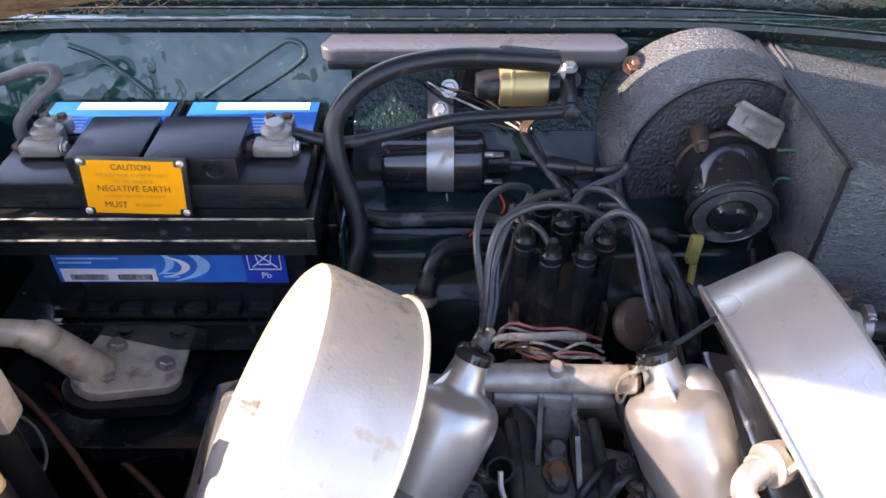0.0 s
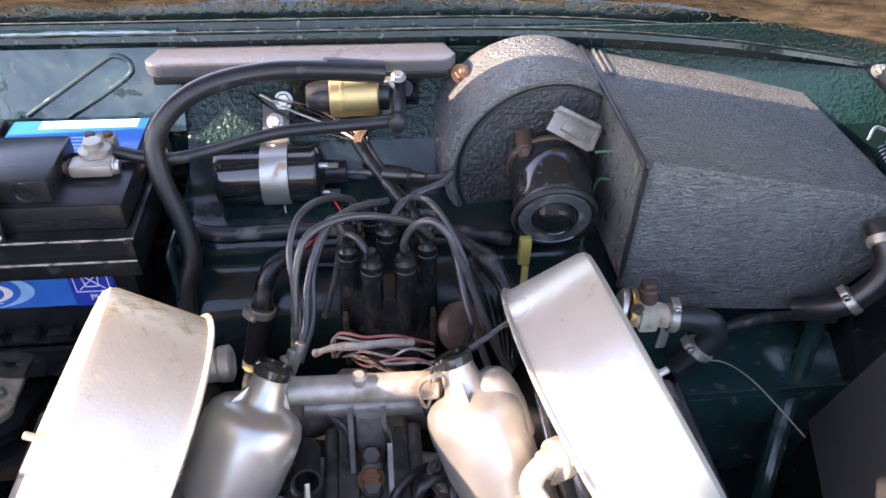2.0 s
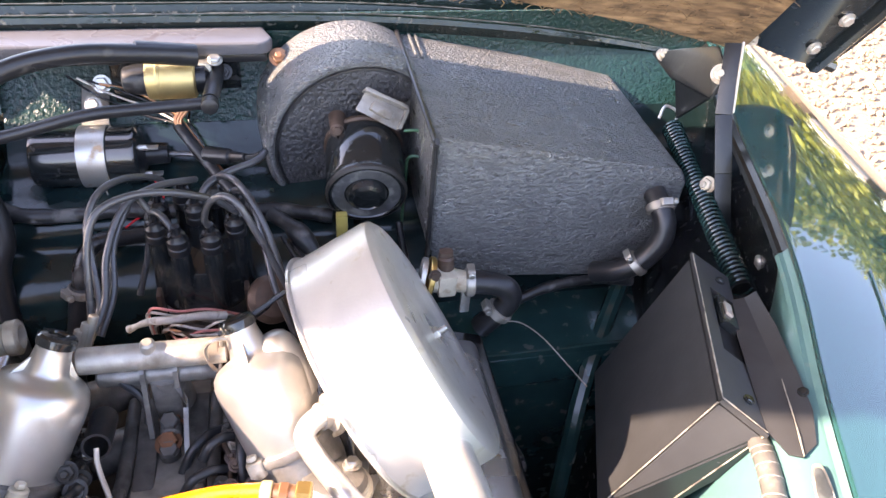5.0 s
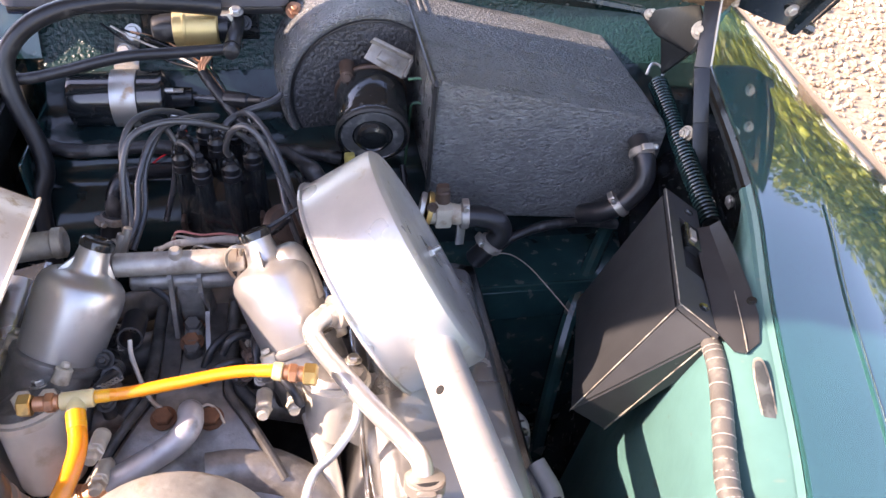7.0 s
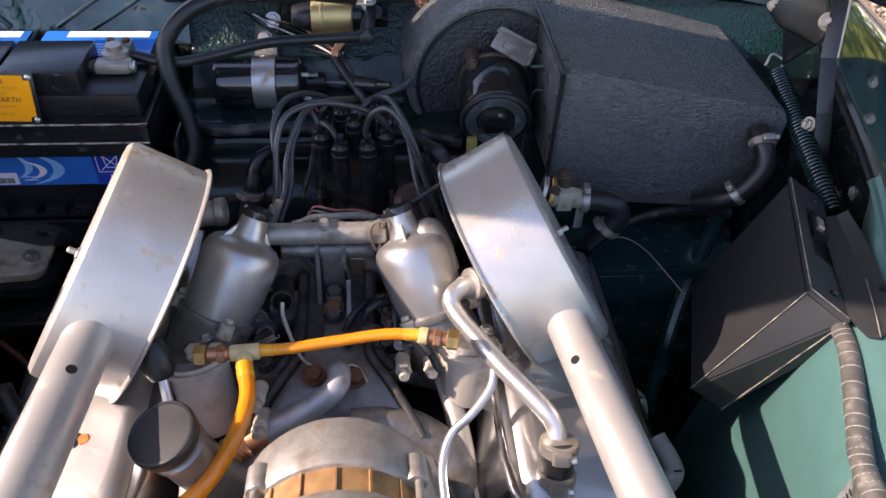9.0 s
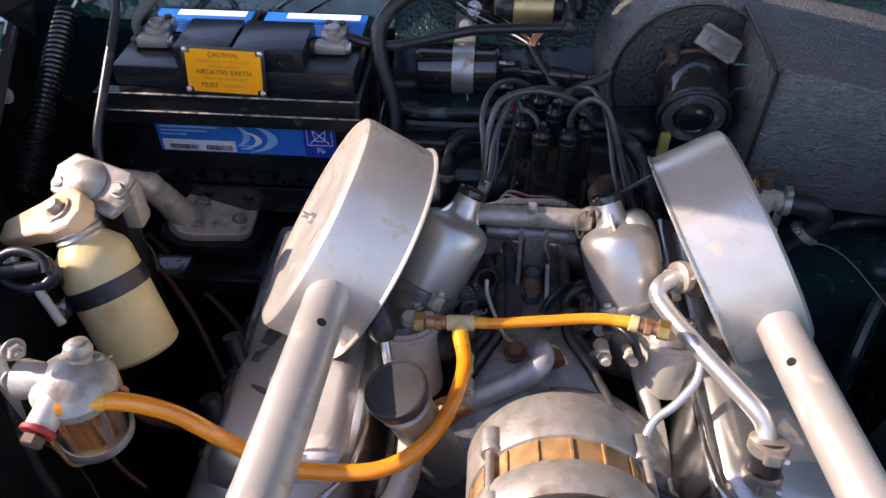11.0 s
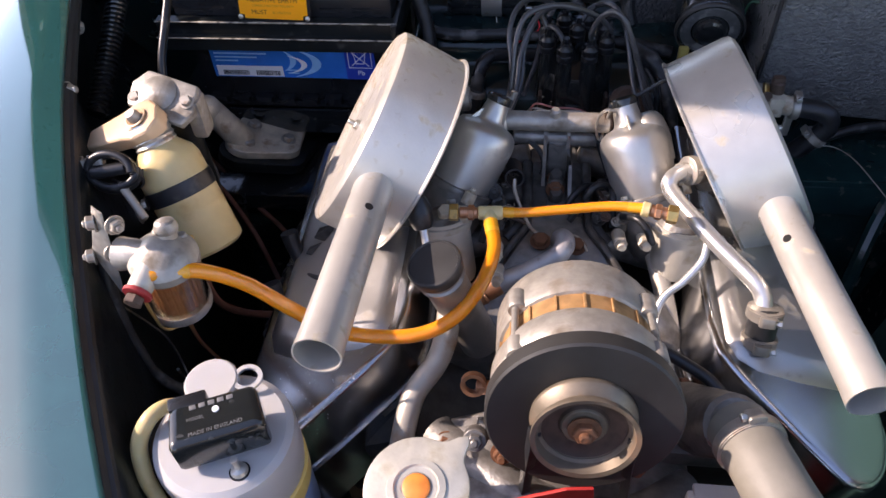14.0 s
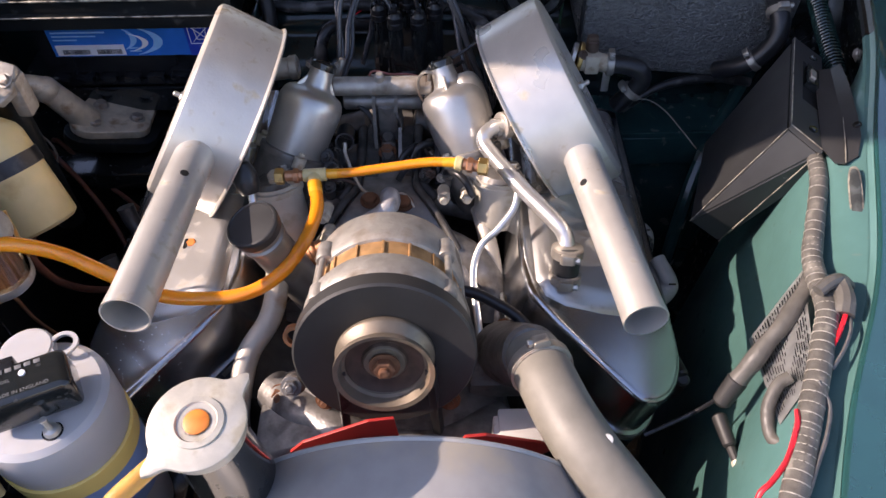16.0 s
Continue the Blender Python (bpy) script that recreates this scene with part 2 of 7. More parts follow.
BLACK_SATIN = material("satin_black_sheet", (0.028, 0.029, 0.030), 0.40, var=0.2, bump=0.05, bump_scale=200)
EDGE_WORN = material("worn_edge", (0.35, 0.32, 0.26), 0.5, metal=0.4, var=0.5, scale=90, dirt=(0.03, 0.03, 0.03), dirt_amount=0.5, dirt_scale=60)
PALE_PRINT = material("pale_plate", (0.46, 0.47, 0.46), 0.4, metal=0.4, var=0.2, scale=60, dirt=(0.2, 0.2, 0.19), dirt_amount=0.2, dirt_scale=40)
BAY_GREEN = material("dark_bay_green", (0.011, 0.046, 0.046), 0.17, coat=0.2, var=0.3, scale=25, bump=0.25, bump_scale=60, dirt=(0.05, 0.06, 0.055), dirt_amount=0.08, dirt_scale=50)
BLOWER_DARK = material("dark_leather_grain", (0.055, 0.056, 0.058), 0.33, var=0.5, scale=210, bump=1.0, bump_scale=210, bump_depth=0.006)
SPRING_GREEN = material("green_spring_paint", (0.010, 0.040, 0.038), 0.22, coat=0.3, var=0.2)
PIPE_DULL = material("dull_alloy_pipe", (0.40, 0.40, 0.405), 0.45, metal=0.55, var=0.18, scale=50, bump=0.15, bump_scale=160, dirt=(0.16, 0.14, 0.12), dirt_amount=0.12, dirt_scale=40)
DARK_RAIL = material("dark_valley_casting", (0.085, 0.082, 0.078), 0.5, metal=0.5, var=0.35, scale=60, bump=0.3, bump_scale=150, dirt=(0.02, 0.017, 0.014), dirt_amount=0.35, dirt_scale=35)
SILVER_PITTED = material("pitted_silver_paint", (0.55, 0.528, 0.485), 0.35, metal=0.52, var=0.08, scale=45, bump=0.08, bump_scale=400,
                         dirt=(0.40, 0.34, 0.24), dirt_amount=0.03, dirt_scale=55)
BARK = material("bark", (0.10, 0.075, 0.05), 0.9, var=0.3)
STONE = material("pebbles", (0.34, 0.265, 0.185), 0.75, var=0.2, scale=25)

def per_piece(m, amount):
    """Vary the base colour from piece to piece."""
    nt = m.node_tree
    b = nt.nodes["Principled BSDF"]
    src = b.inputs["Base Color"].links[0].from_socket
    g = nt.nodes.new("ShaderNodeNewGeometry")
    hsv = nt.nodes.new("ShaderNodeHueSaturation")
    r = nt.nodes.new("ShaderNodeMapRange")
    r.inputs[3].default_value, r.inputs[4].default_value = 1 - amount, 1 + amount
    nt.links.new(g.outputs["Random Per Island"], r.inputs[0])
    nt.links.new(r.outputs[0], hsv.inputs["Value"])
    nt.links.new(src, hsv.inputs["Color"])
    nt.links.new(hsv.outputs[0], b.inputs["Base Color"])


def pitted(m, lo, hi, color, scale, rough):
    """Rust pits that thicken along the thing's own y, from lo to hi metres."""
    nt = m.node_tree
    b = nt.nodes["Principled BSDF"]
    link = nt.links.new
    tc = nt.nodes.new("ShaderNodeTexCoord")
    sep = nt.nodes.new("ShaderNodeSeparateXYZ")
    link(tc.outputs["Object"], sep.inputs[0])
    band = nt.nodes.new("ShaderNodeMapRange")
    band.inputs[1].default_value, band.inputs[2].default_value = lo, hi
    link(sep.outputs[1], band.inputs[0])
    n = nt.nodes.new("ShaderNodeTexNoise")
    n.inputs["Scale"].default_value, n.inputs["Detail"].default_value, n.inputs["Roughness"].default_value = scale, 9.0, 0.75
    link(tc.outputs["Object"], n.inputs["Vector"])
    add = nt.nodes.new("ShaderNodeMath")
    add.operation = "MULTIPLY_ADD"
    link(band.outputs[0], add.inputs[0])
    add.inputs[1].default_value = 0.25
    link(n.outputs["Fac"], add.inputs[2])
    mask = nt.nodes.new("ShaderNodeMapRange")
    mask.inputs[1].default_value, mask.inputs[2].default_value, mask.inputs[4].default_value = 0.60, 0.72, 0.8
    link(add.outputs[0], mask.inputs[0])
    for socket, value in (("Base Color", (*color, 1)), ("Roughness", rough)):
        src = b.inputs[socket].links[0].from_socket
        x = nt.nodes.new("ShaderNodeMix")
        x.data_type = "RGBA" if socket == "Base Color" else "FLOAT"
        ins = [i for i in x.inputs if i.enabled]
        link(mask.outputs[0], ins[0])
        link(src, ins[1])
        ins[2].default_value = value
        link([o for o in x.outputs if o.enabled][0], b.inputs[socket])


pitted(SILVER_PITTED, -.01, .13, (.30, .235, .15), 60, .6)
per_piece(STONE, .45)
per_piece(LEAF, .5)

# ---- mesh helpers ----
ORIGIN = {}


def V(*a):
    return Vector(a)


def box(x0, x1, y0, y1, z0, z1, bevel=0.002, seg=2):
    bm = bmesh.new()
    bmesh.ops.create_cube(bm, size=1.0)
    for v in bm.verts:
        v.co = V(x0 + (v.co.x + .5) * (x1 - x0), y0 + (v.co.y + .5) * (y1 - y0), z0 + (v.co.z + .5) * (z1 - z0))
    if bevel:
        bmesh.ops.bevel(bm, geom=list(bm.edges), offset=bevel, segments=seg, affect="EDGES", profile=0.6)
    return bm


def prism(poly, h, m=None, bevel=0.0, seg=2):
    """A polygon in x, y pulled up along z by h, then moved by m."""
    bm = bmesh.new()
    low = [bm.verts.new((x, y, 0)) for x, y in poly]
    top = [bm.verts.new((x, y, h)) for x, y in poly]
    n = len(poly)
    bm.faces.new(low[::-1]), bm.faces.new(top)
    for i in range(n):
        bm.faces.new((low[i], low[(i + 1) % n], top[(i + 1) % n], top[i]))
    bmesh.ops.recalc_face_normals(bm, faces=list(bm.faces))
    if bevel:
        bmesh.ops.bevel(bm, geom=list(bm.edges), offset=bevel, segments=seg, affect="EDGES", profile=0.6)
    if m is not None:
        bmesh.ops.transform(bm, matrix=m, verts=list(bm.verts))
    return bm


def axis_matrix(a, b):
    """A matrix whose z runs from a to b, at a."""
    a, b = Vector(a), Vector(b)
    return Matrix.Translation(a) @ (b - a).to_track_quat("Z", "Y").to_matrix().to_4x4()


def lathe(profile, m=None, seg=32, close=True):
    """(radius, height) pairs turned round z, then moved by m."""
    bm = bmesh.new()
    rings = []
    for r, h in profile:
        if r < 1e-6:
            rings.append([bm.verts.new((0, 0, h))])
        else:
            rings.append([bm.verts.new((r * math.cos(2 * math.pi * i / seg), r * math.sin(2 * math.pi * i / seg), h)) for i in range(seg)])
    for p, q in zip(rings, rings[1:]):
        for i in range(seg):
            j = (i + 1) % seg
            if len(p) == 1 and len(q) > 1:
                bm.faces.new((p[0], q[j], q[i]))
            elif len(q) == 1 and len(p) > 1:
                bm.faces.new((p[i], p[j], q[0]))
            elif len(p) > 1:
                bm.faces.new((p[i], p[j], q[j], q[i]))
    if close:
        for ring, flip in ((rings[0], True), (rings[-1], False)):
            if len(ring) > 1:
                bm.faces.new(ring[::-1] if flip else ring)
    bmesh.ops.recalc_face_normals(bm, faces=list(bm.faces))
    if m is not None:
        bmesh.ops.transform(bm, matrix=m, verts=list(bm.verts))
    return bm


def rod(a, b, r, r2=None, bevel=0.0, seg=20):
    """A round bar from a to b, its ends softened."""
    h = (Vector(b) - Vector(a)).length
    r2 = r if r2 is None else r2
    e = bevel
    prof = [(r, 0), (r2, h)] if not e else [(r - e, 0), (r, e), (r2, h - e), (r2 - e, h)]
    return lathe(prof, axis_matrix(a, b), seg)


def smooth_path(pts, per=6):
    pts = [Vector(p) for p in pts]
    if len(pts) < 3:
        return pts
    ext = [2 * pts[0] - pts[1]] + pts + [2 * pts[-1] - pts[-2]]
    out = []
    for i in range(1, len(ext) - 2):
        p0, p1, p2, p3 = ext[i - 1:i + 3]
        for k in range(per):
            t = k / per
            out.append(0.5 * (2 * p1 + (p2 - p0) * t + (2 * p0 - 5 * p1 + 4 * p2 - p3) * t * t + (3 * p1 - p0 - 3 * p2 + p3) * t ** 3))
    out.append(pts[-1])
    return out


def tube(pts, r, seg=12, per=6, wall=0.0, wobble=0.0):
    """A hose through pts; r a number or a function of 0..1. wall: open ends with that thickness."""
    path = smooth_path(pts, per)
    bm = bmesh.new()
    n = len(path)
    up = V(0, 0, 1)
    rings, inner = [], []
    frame_n = None
    for i, p in enumerate(path):
        d = (path[min(i + 1, n - 1)] - path[max(i - 1, 0)]).normalized()
        if frame_n is None:
            frame_n = d.orthogonal().normalized()
        frame_n = (frame_n - d * frame_n.dot(d)).normalized()
        bi = d.cross(frame_n)
        rr = r(i / (n - 1)) if callable(r) else r
        if wobble:
            rr *= 1 + wobble * noise.noise(p * 60)
        for store, q in ((rings, rr), (inner, rr - wall)):
            store.append([bm.verts.new(p + (frame_n * math.cos(2 * math.pi * k / seg) + bi * math.sin(2 * math.pi * k / seg)) * q) for k in range(seg)] if (store is rings or wall) else None)
    def skin(rs, flip):
        for p, q in zip(rs, rs[1:]):
            for k in range(seg):
                j = (k + 1) % seg
                f = (p[k], p[j], q[j], q[k])
                bm.faces.new(f[::-1] if flip else f)
    skin(rings, False)
    if wall:
        skin(inner, True)
        for e in (0, -1):
            for k in range(seg):
                j = (k + 1) % seg
                bm.faces.new((rings[e][k], rings[e][j], inner[e][j], inner[e][k]))
    else:
        bm.faces.new(rings[0][::-1]), bm.faces.new(rings[-1])
    bmesh.ops.recalc_face_normals(bm, faces=list(bm.faces))
    return bm


def loft(sections, close=False, cap=False):
    """A sheet or body through rows of points of equal length."""
    bm = bmesh.new()
    rows = [[bm.verts.new(p) for p in s] for s in sections]
    n = len(rows[0])
    for a, b in zip(rows, rows[1:]):
        for i in range(n if close else n - 1):
            j = (i + 1) % n
            bm.faces.new((a[i], a[j], b[j], b[i]))
    if cap:
        bm.faces.new(rows[0][::-1]), bm.faces.new(rows[-1])
    bmesh.ops.recalc_face_normals(bm, faces=list(bm.faces))
    return bm


def thicken(bm, t):
    bmesh.ops.solidify(bm, geom=list(bm.faces), thickness=t)
    return bm


def hull(pts):
    bm = bmesh.new()
    for p in pts:
        bm.verts.new(p)
    bmesh.ops.convex_hull(bm, input=list(bm.verts))
    return bm


def joined(*bms):
    out = bmesh.new()
    for b in bms:
        me = bpy.data.meshes.new("tmp")
        b.to_mesh(me)
        out.from_mesh(me)
        bpy.data.meshes.remove(me)
        b.free()
    return out


def rounded(spots):
    """An outline of arcs (x, y, radius, from, to in degrees)."""
    pts = []
    for cx_, cy_, rr, a0, a1 in spots:
        pts += [(cx_ + rr * math.cos(math.radians(a0 + (a1 - a0) * k / 7)), cy_ + rr * math.sin(math.radians(a0 + (a1 - a0) * k / 7))) for k in range(8)]
    return pts


def hexnut(at, along, r=0.006, h=0.005, washer=True, stud=0.0):
    """A hexagon head with its washer, pointing along a direction."""
    m = axis_matrix(at, Vector(at) + Vector(along))
    parts = [lathe([(r * 0.9, 0.001), (r, 0.002), (r, h - 0.001), (r * 0.85, h)], m, 6)]
    if washer:
        parts.append(lathe([(r * 1.35, 0), (r * 1.35, 0.0012)], m, 20))
    if stud:
        parts.append(lathe([(r * 0.5, h), (r * 0.5, h + stud - 0.001), (r * 0.35, h + stud)], m, 12))
    return joined(*parts)


def mesh_object(name, bm, mat, origin, sharp=32):
    me = bpy.data.meshes.new(name)
    bmesh.ops.translate(bm, vec=-Vector(origin), verts=list(bm.verts))
    bm.to_mesh(me)
    bm.free()
    me.materials.append(mat)
    me.polygons.foreach_set("use_smooth", [True] * len(me.polygons))
    me.set_sharp_from_angle(angle=radians(sharp))
    return new(name, me)


def centre(bm, low=False):
    xs = [v.co for v in bm.verts]
    lo = Vector([min(c[i] for c in xs) for i in range(3)])
    hi = Vector([max(c[i] for c in xs) for i in range(3)])
    c = (lo + hi) / 2
    if low:
        c.z = lo.z
    return c


def thing(name, at, label, category, group="", kind=""):
    ob = tagged(new(name), label, category, group, kind)
    ob.empty_display_size = 0.02
    ob.location = at
    ORIGIN[ob] = Vector(at)
    return ob


def solo(name, bm, mat, label, category, group="", kind="", sharp=32):
    o = centre(bm, True)
    ob = tagged(mesh_object(name, bm, mat, o, sharp), label, category, group, kind)
    ob.location = o
    ORIGIN[ob] = o
    return ob


def part(name, bm, mat, parent, label="", sharp=32):
    o = centre(bm)
    ob = mesh_object(name, bm, mat, o, sharp)
    ob.parent = parent
    ob.location = o - ORIGIN[parent]
    ORIGIN[ob] = o
    if label:
        ob["label"] = label
    return ob


# ---- body shell ----
LIP_R = [V(.83, .95, .90), V(.785, .78, .90), V(.726, .609, .90), V(.658, .373, .90), V(.60, .215, .885), V(.545, .05, .867), V(.475, -.08, .862), V(.435, -.17, .857), V(.38, -.32, .845)]
LIP_L = [V(-.70, .95, .902), V(-.648, .78, .902), V(-.583, .611, .901), V(-.4835, .37, .8985), V(-.4255, .24, .8935), V(-.3685, .12, .8815), V(-.308, .0, .8655), V(-.2535, -.10, .850), V(-.155, -.27, .822)]


def wing(name, lip, side, label):
    w = thing(name, (side * .75 + .05, .2, 0.0), label, "car wing", kind="structure")
    rows = []
    out = 1.0 if side > 0 else -.82
    for p in smooth_path(lip, 5):
        sec = [p + V(0, 0, -.0015), p + V(side * .002, 0, 0)]
        for k in range(1, 41):
            t = (k / 40) ** 1.35
            x = p.x + (out - p.x) * (1 - (1 - t) ** 1.5)
            z = p.z + (0.005 * min(1, t * 16) - t * .060 - t ** 2.6 * .15 if side < 0 else .005 * min(1, t * 6) - t * .06 - t ** 2.2 * .11) - max(0, t - .8) * 3.0
            sec.append(V(x, p.y, z))
        rows.append(sec)
    part("outer_panel", thicken(loft(rows), 0.0015), WING_GREEN, w, sharp=60)
    if side > 0:
        bead = []
        for sec in rows:
            if sec[1].y > .36:
                continue
            a, b = next((a, b) for a, b in zip(sec[1:], sec[2:]) if b.x - sec[1].x > .074)
            bead.append(a.lerp(b, (.074 - a.x + sec[1].x) / (b.x - a.x)) + V(0, 0, -.0014))
        part("styling_bead", tube(bead, .0036, 10, 2), WING_GREEN, w, sharp=60)
    rows = [[p + V(-side * .0, 0, -.003), p + V(-side * .004, 0, -.008), p + V(-side * .008, 0, -.009), p + V(-side * .010, 0, -.013)] for p in smooth_path(lip, 5)]
    # The left flange is near-black to go with the shade-coloured panel below it.
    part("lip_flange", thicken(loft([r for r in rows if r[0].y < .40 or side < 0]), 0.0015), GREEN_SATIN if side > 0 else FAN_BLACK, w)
    # Rear of the right lip is coloured dark to stand for bonnet shade.
    if side > 0:
        part("rear_flange", thicken(loft([r for r in rows if r[0].y > .36]), 0.0016), BLACK_WORN, w, "lip coloured dark for bonnet shade")
    return w


wing("wing_right", LIP_R, 1, "glossy dark green car wing beside the engine bay")
wing("wing_left", LIP_L, -1, "glossy dark green car wing beside the engine bay")


def inner_wing(name, lip, side, mat, label, y0, y1, drop):
    """A ledge or wall under the wing lip at the front that turns into an upright channel wall between y0 and y1."""
    ledge = [(-.005, -.010), (-.018, -.014), (-.034, -.024), (-.047, -.045), (-.056, -.085), (-.066, -.15), (-.080, -.24), (-.095, -.34), (-.11, -.64)]
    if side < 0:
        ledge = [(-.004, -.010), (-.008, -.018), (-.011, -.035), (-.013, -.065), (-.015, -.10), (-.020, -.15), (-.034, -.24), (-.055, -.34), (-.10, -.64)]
    rows = []
    for p in smooth_path(lip, 5):
        k = min(1, max(0, (p.y - y0) / (y1 - y0)))
        rows.append([p + V(side * (a[0] * (1 - k) + b[0] * k), 0, a[1] * (1 - k) + b[1] * k) for a, b in zip(ledge, drop)])
    return solo(name, thicken(loft(rows), 0.002), mat, label, "inner wing", kind="structure", sharp=60)


DROP_R = [(-.005, -.010), (.000, -.022), (.006, -.04), (.014, -.065), (.020, -.09), (.022, -.115), (.0, -.14), (-.06, -.20), (-.11, -.64)]
DROP_L = [(-.002, -.010), (.006, -.022), (.016, -.045), (.026, -.075), (.034, -.11), (.040, -.15), (.03, -.19), (-.03, -.25), (-.11, -.64)]
LIP_RF = [p for p in LIP_R if p.y < .39]
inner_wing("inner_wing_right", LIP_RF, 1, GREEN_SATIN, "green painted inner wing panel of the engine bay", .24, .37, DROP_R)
# Rear of the green panel, coloured black where the bonnet shades it.
inner_wing("hinge_panel_right", [V(.83, .95, .90), V(.785, .78, .90), V(.726, .609, .90), V(.658, .373, .90)], 1, BLACK_GLOSS, "green inner panel beside the bonnet hinge, coloured dark for shade", .20, .30, DROP_R)
# Black paint here stands for the shade under the left wing.
inner_wing("inner_wing_left", LIP_L, -1, BLACK_WORN, "inner wing panel of the engine bay, coloured black for shade", .30, .42, DROP_L)
solo("footwell_panel", joined(box(.355, .66, .478, .592, .600, .655, .006, 3), box(.355, .66, .486, .60, .24, .602, .002), box(.36, .655, .479, .484, .640, .662, .0015)), BAY_GREEN, "dark green footwell panel below the heater", "panel", kind="structure")
# Added dark closing sheet, so light enters the bay only from above.
solo("bay_floor", box(-.8, .95, -.6, 1.0, .22, .24, 0), BLACK_GLOSS, "dark sheet added to close the engine bay below", "floor", kind="structure")


def profile_sheet(x0, x1, prof, n=2, t=.003):
    rows = []
    for k in range(n):
        x = x0 + (x1 - x0) * k / (n - 1)
        rows.append([V(x, y, z) for y, z in smooth_path2(prof)])
    return thicken(loft(rows), t)


def smooth_path2(prof):
    return [(p.y, p.z) for p in smooth_path([V(0, y, z) for y, z in prof], 4)]


BH = [(.802, .945), (.802, .91), (.798, .885), (.780, .858), (.755, .828), (.735, .800), (.712, .782), (.668, .771), (.648, .758), (.640, .735), (.615, .722), (.592, .702), (.585, .66), (.59, .55), (.60, .24)]
solo("bulkhead_shelf", profile_sheet(-.105, .85, BH[4:]), SHELF_SHADED, "glossy green bulkhead shelf, coloured near-black for shade", "bulkhead", kind="structure", sharp=60)
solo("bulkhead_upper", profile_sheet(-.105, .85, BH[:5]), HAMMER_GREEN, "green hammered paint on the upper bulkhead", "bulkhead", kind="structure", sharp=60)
solo("bulkhead_left", joined(hull([V(x, y, z) for x in (-.75, -.105) for y, z in ((.803, .945), (.815, .945), (.760, .845), (.815, .845))]), box(-.75, -.105, .775, .815, .24, .845, .002), box(-.108, -.104, .59, .775, .24, .80, .001)), BULKHEAD_GLOSS, "dark green painted bulkhead behind the battery", "bulkhead", kind="structure")
bead = thing("pressed_rib", (-.20, .80, .84), "raised rib pressed in the green bulkhead", "panel rib", kind="structure")
part("rib", tube([V(*p) for p in ((-.276, .769, .865), (-.229, .781, .893), (-.188, .791, .917), (-.175, .793, .923), (-.162, .792, .920), (-.157, .789, .912), (-.161, .785, .903), (-.193, .777, .883), (-.233, .767, .862))], .0032, 12, 6), BULKHEAD_GLOSS, bead)
part("rib", tube([V(-.425, .792, .918), V(-.39, .786, .905), V(-.35, .774, .878), V(-.335, .768, .865)], .0034, 12, 6), BULKHEAD_GLOSS, bead)
# Added closing sheet that keeps light out at the front.
solo("front_panel", box(-.5, .7, -.52, -.49, .24, .80, 0.005), BLACK_GLOSS, "black sheet added to close the front of the bay", "panel", kind="structure")
solo("ground", box(-300, 300, -300, 300, -.2, 0, 0), GRAVEL, "pale brown gravel drive", "ground", kind="structure")
# scuttle: a stepped channel with a worn edge
rows, rows2 = [], []
for k in range(61):
    x = -.78 + 1.62 * k / 60
    z = .944 - max(0, x - .20) ** 2 * .19 - max(0, -.35 - x) ** 2 * .2
    e = .0012 * noise.noise(V(x * 40, 0, 0))
    rows.append([V(x, .800, z - .022), V(x, .794, z - .006), V(x, .796, z + e), V(x, .802, z + .001 + e), V(x, .806, z - .007), V(x, .815, z - .009), V(x, .820, z + .004), V(x, .824, z + .006 - e), V(x, .829, z + .003), V(x, .832, z - .010), V(x, .852, z - .010), V(x, .858, z + .012), V(x, .98, z + .03), V(x, 1.5, z + .05)])
solo("scuttle_channel", thicken(loft(rows), .0015), SCUTTLE_BLACK, "worn black rain channel along the scuttle", "channel", kind="structure")
solo("channel_sealant", joined(*[tube([V(-.78 + 1.62 * k / 60, yy, .944 - max(0, -.78 + 1.62 * k / 60 - .20) ** 2 * .19 - max(0, -.35 + .78 - 1.62 * k / 60) ** 2 * .2 + zz) for k in range(61)], .0010, 6, 2, wobble=.9) for yy, zz in ((.799, .002), (.822, .006))]), SEALANT, "cracked pale sealant bead in the scuttle channel", "sealant", kind="structure")

# raised bonnet
PHI = radians(58)
bon = thing("bonnet", (.06, .78, .962), "raised dark green car bonnet lined with brown fibre padding", "bonnet")


def bonnet_point(u, v, off):
    """u across from -1 to 1, v metres up from the rear edge, off metres in front of the skin."""
    crown = .10 * abs(u) ** 2.4
    w = .80 + .085 * (1 - math.exp(-max(0, v) / .07)) - .165 * max(0, v) / 1.3
    v2 = v - .09 * abs(u) ** 3 * (1 - v / 1.4)
    return V(.06 + u * w, .785 - v2 * math.cos(PHI) - (crown + off) * math.sin(PHI), .962 + v2 * math.sin(PHI) - (crown + off) * math.cos(PHI))


def bonnet_sheet(u1, v0, v1, off, t, bumpy=0.0):
    rows = []
    n = 28
    for j in range(n + 1):
        v = v0 + (v1 - v0) * j / n
        um = u1
        if v > v1 - .22:
            um = u1 - .28 * (1 - math.sqrt(max(0, 1 - ((v - v1 + .22) / .22) ** 2)))
        row = []
        for i in range(33):
            u = -um + 2 * um * i / 32
            o = off + (bumpy * noise.noise(V(u * 9, v * 9, 0)) if bumpy else 0)
            vv = v + (bumpy * 1.5 * noise.noise(V(u * 30, 3, 0)) if bumpy and j == 0 else 0)
            row.append(bonnet_point(u, vv, o))
        rows.append(row)
    return thicken(loft(rows), t)


